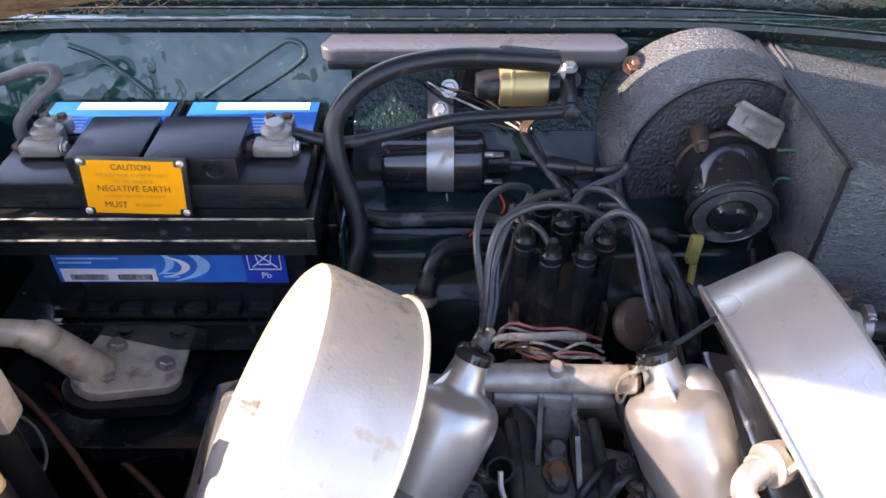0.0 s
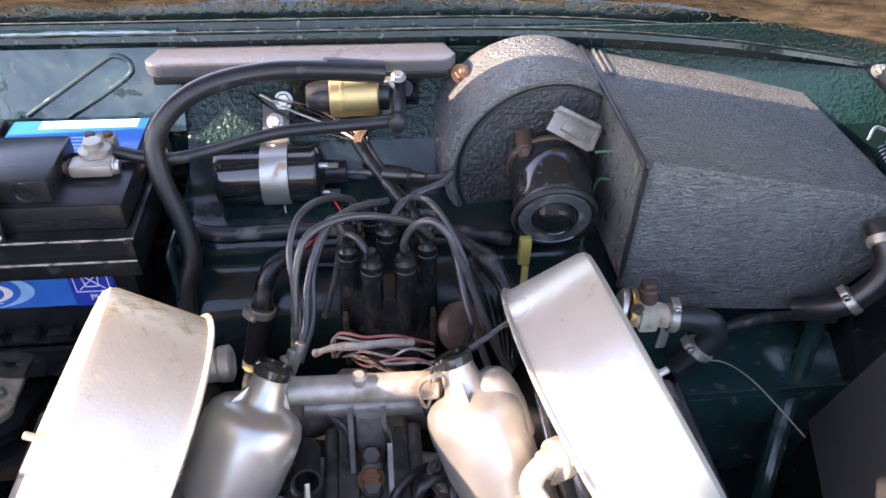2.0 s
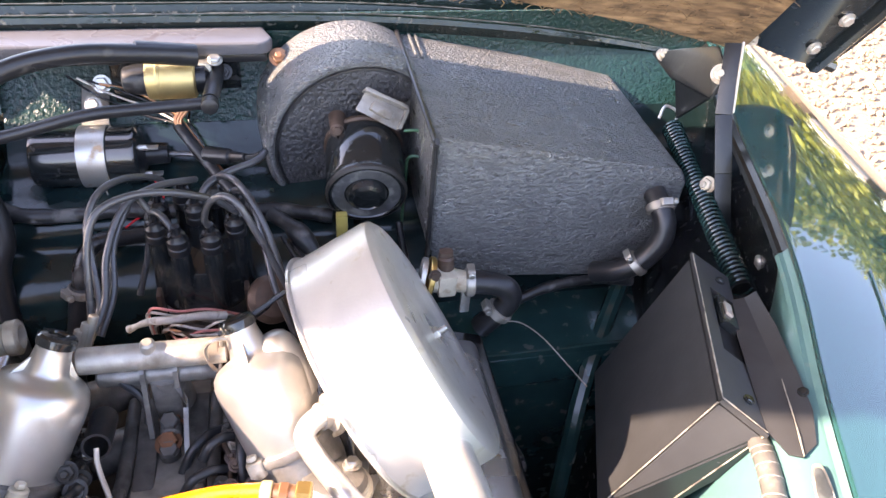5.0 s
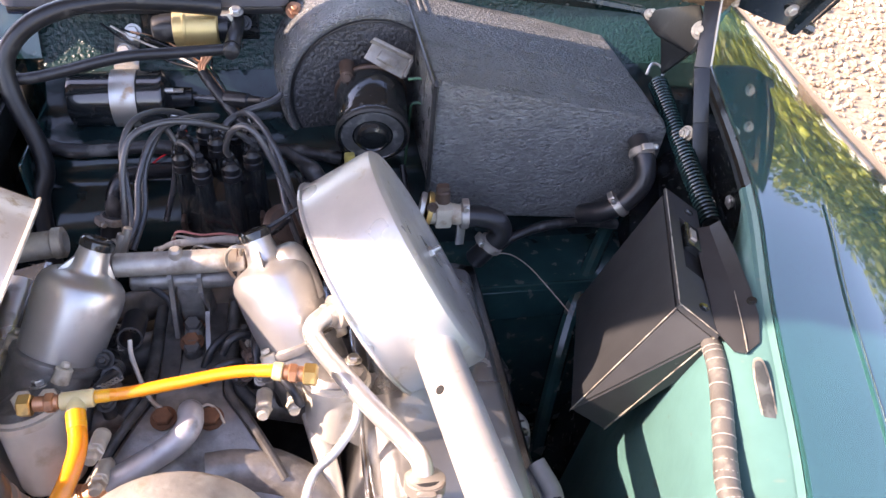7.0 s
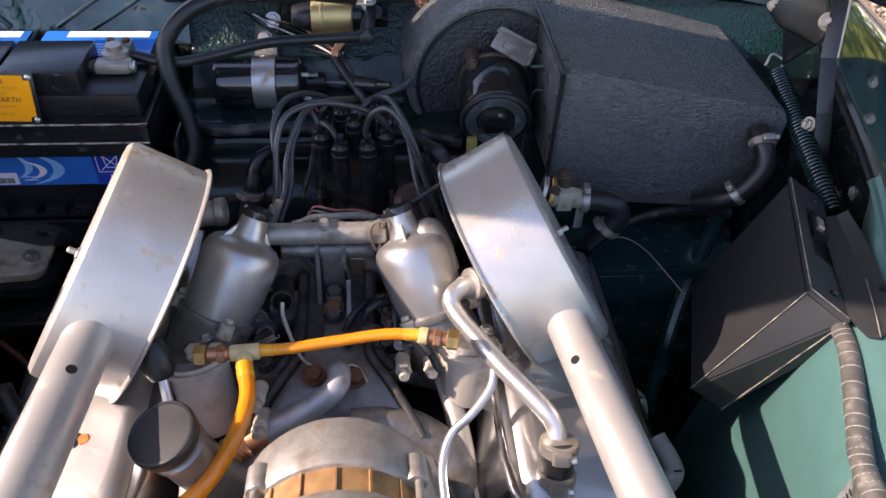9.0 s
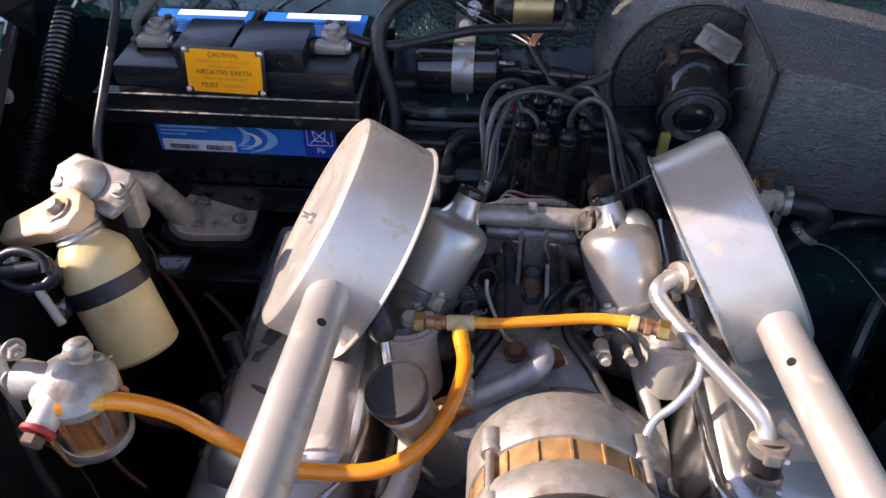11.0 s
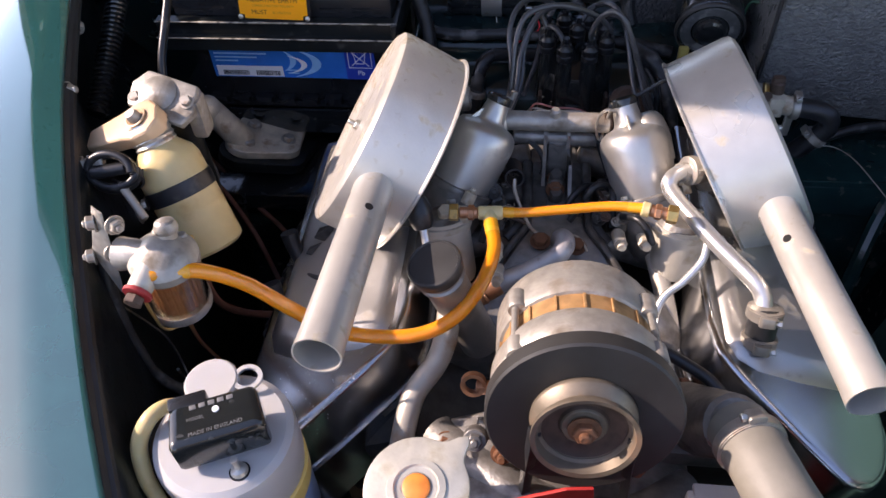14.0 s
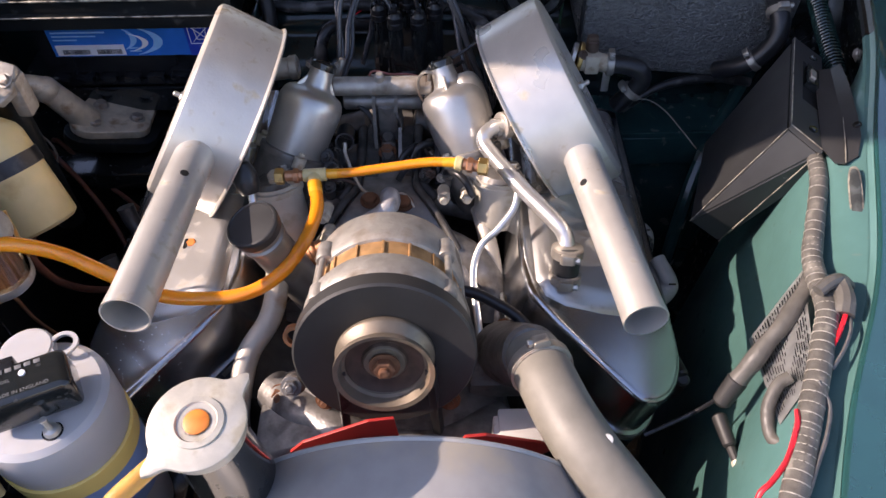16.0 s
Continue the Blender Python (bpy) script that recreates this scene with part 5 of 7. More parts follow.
for k in range(5):
    cable("engine_wire", [(.20 + .01 * k, .56, .80 - .01 * k), (.215 + .008 * k, .54, .775), (.225 + .006 * k, .51, .745 - .008 * k), (.235, .47, .70)], .0022, BLACK_PLASTIC, "thin black wires behind the engine", "wire", "engine wires", seg=6)
cable("ribbed_conduit", [(.19, .60, .80), (.215, .575, .795), (.235, .55, .775), (.25, .52, .74), (.255, .50, .69)], .010, LOOM_BLACK, "black ribbed conduit beside the blower", "conduit", wobble=.35)
solo("wire_connector", joined(box(.262, .275, .60, .61, .755, .79, .002), rod((.27, .60, .755), (.268, .59, .735), .004)), AMBER_DULL, "dull yellow cable connector below the blower motor", "connector")

# ---- engine ----
BOOTS = ((.414, .254, .691), (.424, .162, .699))
CLIP_AT = (-.124, .198, .751)
eng = thing("engine", (.093, .2, .24), "oily aluminium vee engine", "engine")
XZ = Matrix.Rotation(radians(90), 4, "X")
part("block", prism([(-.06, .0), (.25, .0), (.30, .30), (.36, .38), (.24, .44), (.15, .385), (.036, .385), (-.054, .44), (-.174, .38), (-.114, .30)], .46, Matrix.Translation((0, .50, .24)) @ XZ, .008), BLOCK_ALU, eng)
# inlet manifold: a spine between the carburettors that flares towards the front
secs = []
for y, x0, x1, zt, zb in ((.50, .060, .126, .715, .66), (.40, .058, .130, .735, .66), (.32, .060, .128, .746, .67), (.275, .060, .131, .755, .68), (.25, .046, .146, .753, .68), (.225, .030, .162, .744, .67), (.195, .012, .185, .728, .655), (.15, -.02, .21, .700, .63)):
    secs.append([V(x0 - .012, y, zb), V(x0, y, zt - .006), V(x0 + .006, y, zt), V(x1 - .006, y, zt), V(x1, y, zt - .006), V(x1 + .012, y, zb)])
part("inlet_manifold", loft(secs, close=True, cap=True), OILY_ALU, eng, "oily cast inlet manifold")
for side in (-1, 1):
    for y in (.30, .37, .44):
        part("inlet_runner", rod((.093 + side * .03, y, .725), (.093 + side * .13, y - .01, .70), .018, .02, .003), OILY_ALU, eng)
for p in ((.076, .2535, .757), (.116, .2515, .753), (.093, .345, .752), (.093, .372, .748)):
    part("manifold_bolt", hexnut(p, (0, -.2, 1), .0085, .008, True), RUST, eng, "rusty manifold bolt")
for side in (-1, 1):
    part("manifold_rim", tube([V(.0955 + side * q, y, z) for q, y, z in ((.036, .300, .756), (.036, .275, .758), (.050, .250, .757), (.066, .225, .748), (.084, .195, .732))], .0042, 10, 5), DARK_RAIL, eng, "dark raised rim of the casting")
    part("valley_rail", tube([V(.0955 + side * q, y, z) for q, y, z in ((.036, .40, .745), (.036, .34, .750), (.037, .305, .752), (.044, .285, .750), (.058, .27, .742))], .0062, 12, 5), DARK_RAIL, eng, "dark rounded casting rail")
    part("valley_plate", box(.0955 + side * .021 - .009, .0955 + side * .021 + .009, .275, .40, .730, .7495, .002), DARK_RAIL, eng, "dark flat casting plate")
part("water_branch", tube([V(.112, .212, .722), V(.140, .214, .722), V(.166, .210, .718), V(.195, .197, .706), V(.215, .175, .688), V(.22, .15, .66)], lambda t: .024 - .003 * t, 24, 6), OILY_ALU, eng, "oily cast water branch", sharp=60)
part("joint_gasket", tube([V(.100, .252, .759), V(.112, .262, .760), V(.122, .256, .758), V(.128, .244, .754)], .0012, 6, 4), STAINED_ALU, eng, "pale gasket edge")


def rocker(side):
    cx = .093 + side * .228
    m = Matrix.Translation((cx, .235, .700)) @ Matrix.Rotation(side * radians(17), 4, "Y") @ Matrix.Diagonal((side, 1, 1, 1))
    def ring(z, ins):
        nose = smooth_path([V(x, y, 0) for x, y in ((.087, -.115), (.087, -.150), (.083, -.182), (.070, -.212), (.050, -.231), (.028, -.232), (.006, -.214), (-.030, -.178), (-.060, -.147), (-.080, -.118), (-.087, -.080))], 4)
        line = [V(.087, .24, 0), V(.087, .10, 0), V(.087, -.03, 0)] + nose + [V(-.087, -.03, 0), V(-.087, .10, 0), V(-.087, .24, 0)]
        out = []
        for a, p, b in zip([line[0] + V(0, .1, 0)] + line[:-1], line, line[1:] + [line[-1] + V(0, .1, 0)]):
            d = ((p - a).normalized() + (b - p).normalized()).normalized()
            out.append(m @ (p + V(d.y, -d.x, 0) * ins + V(0, 0, z)))
        return out

    plan = [m.inverted() @ p - V(0, 0, -.03) for p in ring(-.03, 0)]
    bm = loft([ring(z, ins) for z, ins in [(-.090, -.004), (-.030, -.004), (-.029, .0), (-.012, .0)] + [(.0248 + .007 * math.sin(a * math.pi / 16), .007 * (1 - math.cos(a * math.pi / 16))) for a in range(9)] + [(.0320, .014)]], close=True, cap=True)
    rcv = part("rocker_cover", bm, POLISHED, eng, "polished aluminium rocker cover", sharp=60)
    part("gasket", loft([[m @ V(p.x * 1.055, p.y * 1.02, z) for p in plan] for z in (-.040, -.033)], close=True, cap=True), OILY_ALU, rcv, "oily gasket flange")
    for x, y in ((-.088, -.12), (-.089, .05), (.090, -.10), (.090, .1)):
        part("cover_screw", hexnut(m @ V(x, y, -.032), m.to_3x3() @ V(0, 0, 1), .006, .007, True), RUST, rcv)
    def plateau(z, hx, y0):
        c_ = .030
        return [m @ V(x, y, z) for x, y in ((hx, .215), (hx, .05), (hx, y0 + c_), (hx - c_ * .3, y0 + c_ * .3), (hx - c_, y0), (0, y0 - .002), (-hx + c_, y0), (-hx + c_ * .3, y0 + c_ * .3), (-hx, y0 + c_), (-hx, .05), (-hx, .215))]
    part("raised_panel", loft([plateau(*q) for q in ((.030, .073, -.132), (.0345, .0715, -.129), (.0390, .068, -.124), (.0425, .064, -.118), (.0445, .060, -.112), (.0450, .056, -.106))], close=True, cap=True), PANEL_ALU, rcv, "bright raised panel", sharp=60)
    for k, y in enumerate((.03, .14, .22, .30)):
        part("plug_boot", joined(rod((cx + side * .094, y + .03, .64), (cx + side * .092, y + .015, .69), .0085, .0075, .002, 14), rod((cx + side * .092, y + .018, .692), (cx + side * .090, y + .045, .688), .0065, .0045, .002, 12)), RUBBER, eng, "black spark plug boot")
        part("plug_lead", tube([V(cx + side * .090, y + .03, .66), V(cx + side * .10, y + .06, .64), V(cx + side * .10, y + .12, .65), V(cx + side * .07, y + .19, .66)], .0036, 8, 5), LEAD, eng)
    return rcv


rocker(1), rocker(-1)
rnd = random.Random(31)
specks = []
for k in range(90):
    x, y = rnd.uniform(-.20, -.10), rnd.uniform(.0, .10)
    hx = x + .135
    specks.append(lathe([(rnd.uniform(.0003, .0008), 0), (.0002, .0003)], Matrix.Translation((x, y, .7335 + hx * .30)), 6))
part("dust_speck", joined(*specks), DUST, eng, "pale dust specks")["kind"] = "stuff"
part("timing_cover", prism([(.0, .0), (.19, .0), (.235, .10), (.22, .17), (.15, .19), (.03, .19), (-.03, .16), (-.045, .10)], .10, Matrix.Translation((0, .06, .53)) @ XZ, .012, 3), OILY_ALU, eng, "oily timing cover")
part("thermostat_housing", joined(rod((.224, .070, .705), (.243, .014, .790), .036, .0285, .004), box(.185, .262, .02, .075, .70, .725, .006)), OILY_ALU, eng, "dirty thermostat housing")
part("cross_tube", tube([V(-.02, .045, .68), V(.03, .0, .70), V(.09, -.035, .705), (.16, -.035, .70), V(.22, .0, .69)], .023, 20, 6), OILY_ALU, eng)
for p, d in (((.045, .003, .735), (0, -.8, .6)), ((.165, .0, .735), (0, -.8, .6)), ((-.01, .03, .70), (0, -.8, .6))):
    part("stud", hexnut(p, d, .008, .009, True, .008), RUST, eng, "rusty stud and nut")

of = thing("oil_filler", (.02, .09, .70), "black oil filler cap on a slanted grey neck", "oil filler")
OA, OB = V(.014, .160, .692), V(-.0265, .1385, .838)
part("neck", joined(rod(OA, OB, .0225, .0215, 0, 32), lathe([(.0218, .128), (.0240, .130), (.0240, .134), (.0218, .136)], axis_matrix(OA, OB), 32)), NECK_GREY, of, "grey filler neck")
part("cap", lathe([(.0240, -.009), (.0262, -.008), (.0270, -.002), (.0275, .0), (.0275, .003), (.0265, .0048), (.0245, .0052), (.0240, .0044), (0, .0046)], Matrix.Translation(OB) @ (OB - OA).to_track_quat("Z", "Y").to_matrix().to_4x4(), 40), BLACK_SATIN, of, "flat black cap")

for nm, pts, r, mat, lab in (
        ("water_pipe", [(.098, .262, .742), (.099, .256, .760), (.1015, .244, .771), (.1015, .232, .772), (.091, .221, .766), (.068, .213, .755), (.042, .207, .742), (.022, .200, .733), (-.005, .192, .722)], .0110, PIPE_DULL, "dull grey alloy water pipe on the manifold"),
        ("breather_pipe", [(.240, .305, .822), (.224, .300, .826), (.211, .290, .822), (.214, .275, .815), (.249, .219, .806), (.281, .176, .798), (.291, .162, .790), (.2925, .150, .778), (.2925, .146, .765)], .0088, PIPE_ALU, "bright bent breather pipe above the rocker cover"),
        ("coolant_pipe", [(-.015, .165, .775), (-.016, .140, .765), (-.018, .120, .748), (-.027, .102, .728), (-.048, .076, .708), (-.056, .045, .688), (-.060, .018, .66), (-.06, .0, .62)], .0122, GALV, "bent grey coolant pipe beside the rocker cover"),
        ("fuel_pipe", [(0.245, 0.222, 0.800), (0.240, 0.206, 0.788), (0.222, 0.190, 0.772), (0.203, 0.179, 0.757), (0.194, 0.155, 0.738), (0.197, 0.110, 0.720), (0.202, 0.065, 0.700), (.204, .04, .66)], .0042, PIPE_ALU, "thin pale bent pipe"),
        ("dipstick_tube", [(.205, .262, .735), (0.213, 0.230, 0.720), (0.221, 0.186, 0.700), (0.227, 0.149, 0.680), (.232, .10, .65)], .0105, GALV, "grey tube beside the rocker cover"),
        ("alternator_cable", [(0.170, 0.105, 0.775), (0.190, 0.102, 0.772), (0.212, 0.092, 0.768), (0.238, 0.074, 0.762), (0.258, 0.045, 0.748), (.265, .02, .72)], .006, RUBBER, "black cable from the alternator")):
    cable(nm, pts, r, mat, lab, "pipe", seg=18)
eb = thing("breather_elbow", (.232, .305, .80), "dull elbow clamped to the carburettor", "elbow")
part("elbow", tube([V(.262, .330, .790), V(.252, .322, .806), V(.240, .311, .819), V(.222, .300, .824)], lambda t: .0150 - .004 * t, 20, 6), CAST_ALU, eb)
part("clamp", lathe([(.0140, 0), (.0160, .001), (.0160, .009), (.0140, .010)], axis_matrix((.238, .307, .823), (.224, .300, .826)), 24), CLIP_STEEL, eb, "steel clamp ring")
part("ear", box(-.008, .008, -.004, .004, -.003, .003, .001), CLIP_STEEL, eb).matrix_local = Matrix.Translation(V(.245, .298, .832) - ORIGIN[eb]) @ Matrix.Rotation(.5, 4, "Z")
part("bolt", hexnut((.252, .296, .834), (.3, -.5, .8), .005, .006, True, .004), CLIP_STEEL, eb)
solo("pipe_union", joined(rod((.018, .199, .731), (-.006, .191, .721), .0138, .0138, .002), *[rod((.016 - .004 * k, .1985 - .0013 * k, .7305 - .0016 * k), (.0145 - .004 * k, .198 - .0013 * k, .7298 - .0016 * k), .0146, .0146, .0004) for k in range(5)], rod((.034, .2045, .7385), (.018, .199, .731), .0116, .0124, .001)), COPPER, "copper pipe union with a ribbed hose end", "union")
solo("breather_hose", rod((.2925, .148, .788), (.2905, .128, .745), .0145, bevel=.002), RUBBER, "black rubber sleeve joining the breather pipe", "hose")
clip("hose_clip", (.2922, .1455, .783), (.05, .4, 1), .0150, "dull worm drive hose clip", .012)
clip("hose_clip", (.2910, .1325, .756), (.05, .4, 1), .0150, "dull worm drive hose clip", .012)

# open stub pipe, linkage and other bits in the vee
solo("stub_pipe", tube([V(.040, .37, .765), V(.042, .345, .776), V(.044, .325, .786)], .0115, 20, 4, wall=.002), RUBBER, "open black stub hose beside the carburettor", "pipe")
cable("throttle_rod", [(.044, .324, .786), (.046, .31, .775), (.062, .275, .762), (.075, .262, .758)], .0022, GALV, "thin bent steel throttle rod", "rod", seg=6)
rnd = random.Random(11)
for side in (-1, 1):
    for k in range(9):
        x = .093 + side * rnd.uniform(.058, .085)
        y = rnd.uniform(.285, .36)
        z = rnd.uniform(.735, .765)
        d = V(rnd.uniform(-.6, .6), rnd.uniform(-1, -.2), rnd.uniform(.1, .8)).normalized()
        solo("linkage_piece", joined(rod(V(x, y, z - .02), V(x, y, z), .008, .007, .002, 12), rod(V(x, y, z), V(x, y, z) + d * .022, .006, .005, .001, 10), hexnut(V(x, y, z) + d * .020, d, .007, .006, True, .003)), rnd.choice((DARK_RAIL, BLOCK_ALU, OILY_ALU, CAP_BROWN)), "oily throttle linkage fitting on the manifold", "linkage", "linkage fittings")
rnd = random.Random(44)
for k in range(26):
    x, y = .094 + rnd.choice((-1, 1)) * rnd.uniform(.046, .074), rnd.uniform(.270, .372)
    z = .752 + rnd.uniform(0, .022) + .10 * max(0, abs(x - .095) - .03)
    d = V(rnd.uniform(-1, 1), rnd.uniform(-1, .4), rnd.uniform(-.1, .7)).normalized()
    b = V(x, y, z)
    kind_ = k % 4
    if kind_ == 0:
        solo("throttle_lever", joined(rod(b - d * .014, b + d * .014, .0022, seg=8), hexnut(b + d * .012, V(0, -.4, 1), .0045, .005, True, .003)), rnd.choice((DARK_RAIL, CAP_BROWN, CLIP_STEEL)), "oily throttle lever between the carburettors", "lever", "throttle levers")
    elif kind_ == 1:
        solo("return_spring", tube([b + d * (.0009 * j) + V(.003 * math.cos(j * 1.2), 0, .003 * math.sin(j * 1.2)) for j in range(28)], .0007, 5, 1), CLIP_STEEL, "small coiled throttle return spring", "spring", "return springs")
    elif kind_ == 2:
        cable("valley_hose", [b, b + d * .02 + V(0, 0, .004), b + d * .038 - V(0, 0, .006), b + d * .05 - V(0, 0, .025)], .0042, RUBBER, "short black hose between the carburettors", "hose", "valley hoses", seg=10)
    else:
        solo("banjo_fitting", joined(rod(b - V(0, 0, .016), b, .0065, .006, .001, 12), hexnut(b, (d.x * .3, d.y * .3, 1), .006, .006, True, .003)), rnd.choice((DARK_RAIL, OILY_ALU, CAP_BROWN)), "oily banjo fitting on the manifold", "fitting", "banjo fittings")
for x, y, z in ((.028, .225, .775), (.03, .208, .757), (.163, .258, .768), (.190, .262, .765)):
    solo("drain_union", joined(rod((x, y + .015, z - .014), (x, y - .008, z - .004), .0075, .007, .001, 14), hexnut((x, y - .008, z - .004), (0, -1, .4), .0078, .006, False), rod((x, y - .017, z + .002), (x, y - .024, z + .004), .0055, .005, .001, 12)), STAINED_ALU, "dirty brass drain union on the manifold", "union", "drain unions")

def elbow_boot(a, b, c, label):
    b_ = thing("plug_boot", c, label, "boot", "plug boots")
    part("sleeve", tube([V(*a), V(*a).lerp(V(*b), .8), V(*b).lerp(V(*c), .25), V(*c)], lambda t: .0085 + .0035 * t, 16, 6), BOOT_GREY, b_, "grey rubber elbow")
    part("rib", box(-.004, .004, -.0008, .0008, -.0008, .0008, .0003), BLACK_PLASTIC, b_).matrix_local = Matrix.Translation(V(*b) + V(-.002, -.004, .010) - ORIGIN[b_])
    return b_


elbow_boot((BOOTS[0][0] - .030, BOOTS[0][1] + .018, BOOTS[0][2] + .012), BOOTS[0], (BOOTS[0][0] - .006, BOOTS[0][1] - .022, BOOTS[0][2] - .018), "grey rubber spark plug boot beside the rocker cover")
elbow_boot((BOOTS[1][0] - .012, BOOTS[1][1] + .034, BOOTS[1][2] + .012), BOOTS[1], (BOOTS[1][0] - .026, BOOTS[1][1] - .014, BOOTS[1][2] - .016), "grey rubber spark plug boot beside the rocker cover")
cl = thing("lead_clip", CLIP_AT, "black lead clip with an orange screw", "clip")
part("block", box(CLIP_AT[0] - .010, CLIP_AT[0] + .012, CLIP_AT[1] - .008, CLIP_AT[1] + .008, CLIP_AT[2] - .016, CLIP_AT[2] - .002, .002), BLACK_PLASTIC, cl)
part("screw", hexnut(V(*CLIP_AT) - V(0, 0, .003), (0, -.3, 1), .0055, .005, False), BUTTON, cl, "orange screw")
for dz in (0, .010):
    cable("spark_plug_lead", [V(*CLIP_AT) + V(*q) for q in ((-.10, .05, -.05 - dz), (-.06, .012, -.022 - dz), (-.02, -.006, -.010 - dz), (.012, .004, -.006 - dz), (.035, .03, -.004 - dz), (.048, .07, -.01), (.052, .11, -.03))], .0036, LEAD, "dark spark plug lead beside the rocker cover", "lead", "spark plug leads", seg=10)

for k, (a, b, c) in enumerate((((-.219, .262, .745), (-.214, .255, .728), (-.205, .245, .712)), ((-.225, .193, .732), (-.219, .185, .714), (-.208, .176, .698)))):
    solo("plug_boot", tube([V(*a), V(*b), V(*c)], lambda t: .0105 - .002 * t, 16, 5), RUBBER, "black rubber spark plug boot beside the rocker cover", "boot", "plug boots")
    cable("spark_plug_lead", [c, V(*c) + V(.006, -.022, -.008), V(*c) + V(.022, -.030, -.004), V(*c) + V(.036, -.016, .008), V(*c) + V(.038, .012, .014), V(*c) + V(.032, .05, .012)], .0042, RUBBER, "black spark plug lead looping beside the rocker cover", "lead", "spark plug leads", seg=10)
    solo("plug_shield", joined(*[hull([V(*c) + V(dx + .010 * sx, dy + .012 * sy, .012 + dz + .004 * sx * sy + h) for sx in (-1, 1) for sy in (-1, 1) for h in (0, .0015)]) for dx, dy, dz in ((.020, .008, .004), (.026, .028, .010), (.018, -.010, -.003))]), DARK_RAIL, "oily crumpled metal shield at the spark plug", "shield", "plug shields")
bc = thing("bowl_connector", (-.045, .22, .79), "black cone boot on a bright pipe beside the float bowl", "connector")
part("boot", lathe([(.010, 0), (.0135, .008), (.0135, .022), (.009, .034), (.005, .036)], axis_matrix((-.050, .222, .803), (-.058, .240, .835)), 20), RUBBER, bc, "black rubber cone")
part("pipe", tube([V(-.050, .224, .806), V(-.046, .210, .792), V(-.042, .200, .775), V(-.042, .195, .74)], .0045, 12, 5), PIPE_ALU, bc, "bright pipe")
for q in ((-.030, .258, .790), (-.012, .262, .785)):
    solo("bowl_bolt", joined(rod(V(*q) - V(0, 0, .02), q, .009, .0085, .001, 16), hexnut(q, (0, -.2, 1), .0085, .009, False)), STAINED_ALU, "dull bolt on the float bowl lid", "bolt", "bowl bolts")

# ---- alternator ----
alt = thing("alternator", (.108, .06, .74), "alternator with a rust-tinted core and a large pulley", "alternator")
AA, AB = V(.110, -.034, .8365), V(.107, .156, .789)
AM = axis_matrix(AA, AB)
rear = part("rear_housing", lathe([(.066, .098), (.071, .100), (.073, .104), (.073, .142), (.068, .150), (.055, .156), (.03, .158)], AM, 56), CAST_ALU, alt, "cast rear housing")
part("stator", lathe([(.066, .074), (.0685, .075), (.0685, .099), (.066, .100)], AM, 56), STATOR, alt, "rust-tinted laminated core")
for k in range(18):
    a = 2 * math.pi * k / 18
    part("lamination_bar", box(-.0012, .0012, .066, .0705, .076, .098, .0004), STATOR, alt).matrix_local = Matrix.Translation(-ORIGIN[alt]) @ AM @ Matrix.Rotation(a, 4, "Z") @ Matrix.Translation((0, .06825, .087))
part("front_housing", lathe([(.05, .040), (.074, .043), (.0765, .047), (.0765, .066), (.073, .074), (.068, .076)], AM, 56), CAST_ALU, alt, "cast front housing")
for a in (2.45, .70, -1.4):
    px, py = .0775 * math.cos(a), .0775 * math.sin(a)
    part("through_bolt", joined(rod(AM @ V(px * .96, py * .96, .050), AM @ V(px * .96, py * .96, .125), .0032), lathe([(.008, .040), (.009, .042), (.009, .058), (.007, .060)], AM @ Matrix.Translation((px * .93, py * .93, 0)), 20), lathe([(.008, .100), (.009, .102), (.009, .122), (.007, .124)], AM @ Matrix.Translation((px * .93, py * .93, 0)), 20)), CAST_ALU, alt)
    part("bolt_head", hexnut(AM @ V(px * .93, py * .93, .041), AA - AB, .006, .004, False, .002), ZINC, alt)
part("cooling_fan", lathe([(.030, .030), (.040, .028), (.044, .024), (.078, .020), (.080, .022), (.080, .036), (.076, .038), (.03, .036)], AM, 64), FAN_BLACK, alt, "black cooling fan disc")
part("pulley", lathe([(.0, .013), (.0175, .013), (.0185, .014), (.020, .018), (.030, .017), (.0355, .013), (.038, .004), (.0390, .0), (.0430, -.001), (.0432, .001), (.0425, .004), (.034, .011), (.0425, .019), (.0435, .022), (.0430, .025), (.028, .028)], AM, 64), STEEL_BELT, alt, "worn steel pulley")
part("pulley_dish", lathe([(.0188, .0148), (.0205, .0172), (.0295, .0162), (.0340, .0128), (.0345, .0133), (.0300, .0172), (.0200, .0184)], AM, 56, False), CAP_BROWN, alt, "brown dished web of the pulley")
part("nut", hexnut(AM @ V(0, 0, .011), AA - AB, .010, .008, True, .004), RUST, alt, "rusty pulley nut")
part("lug", joined(lathe([(.008, 0), (.012, 0), (.012, .007), (.008, .007)], axis_matrix((.016, .052, .775), (.016, .0, .80)), 24, False), box(.018, .045, .044, .054, .765, .778, .003)), COPPER, alt, "coppery adjuster lug")
part("lug", joined(rod((.022, -.004, .776), (.022, -.016, .790), .011, .010, .002), hexnut((.022, -.016, .790), (0, -.7, .7), .007, .007, True, .004), box(.022, .05, -.002, .012, .765, .785, .004)), OILY_ALU, alt)
belt = thing("fan_belt", (.11, -.03, .50), "black rubber fan belt", "belt")
for sx in (-1, 1):
    part("run", box(-.005, .005, -.004, .004, 0, .33, .001), RUBBER, belt).matrix_local = Matrix.Translation(-ORIGIN[belt]) @ axis_matrix((.110 + sx * .055, -.03, .50), (.110 + sx * .039, -.024, .83)) @ Matrix.Translation((0, 0, .165))

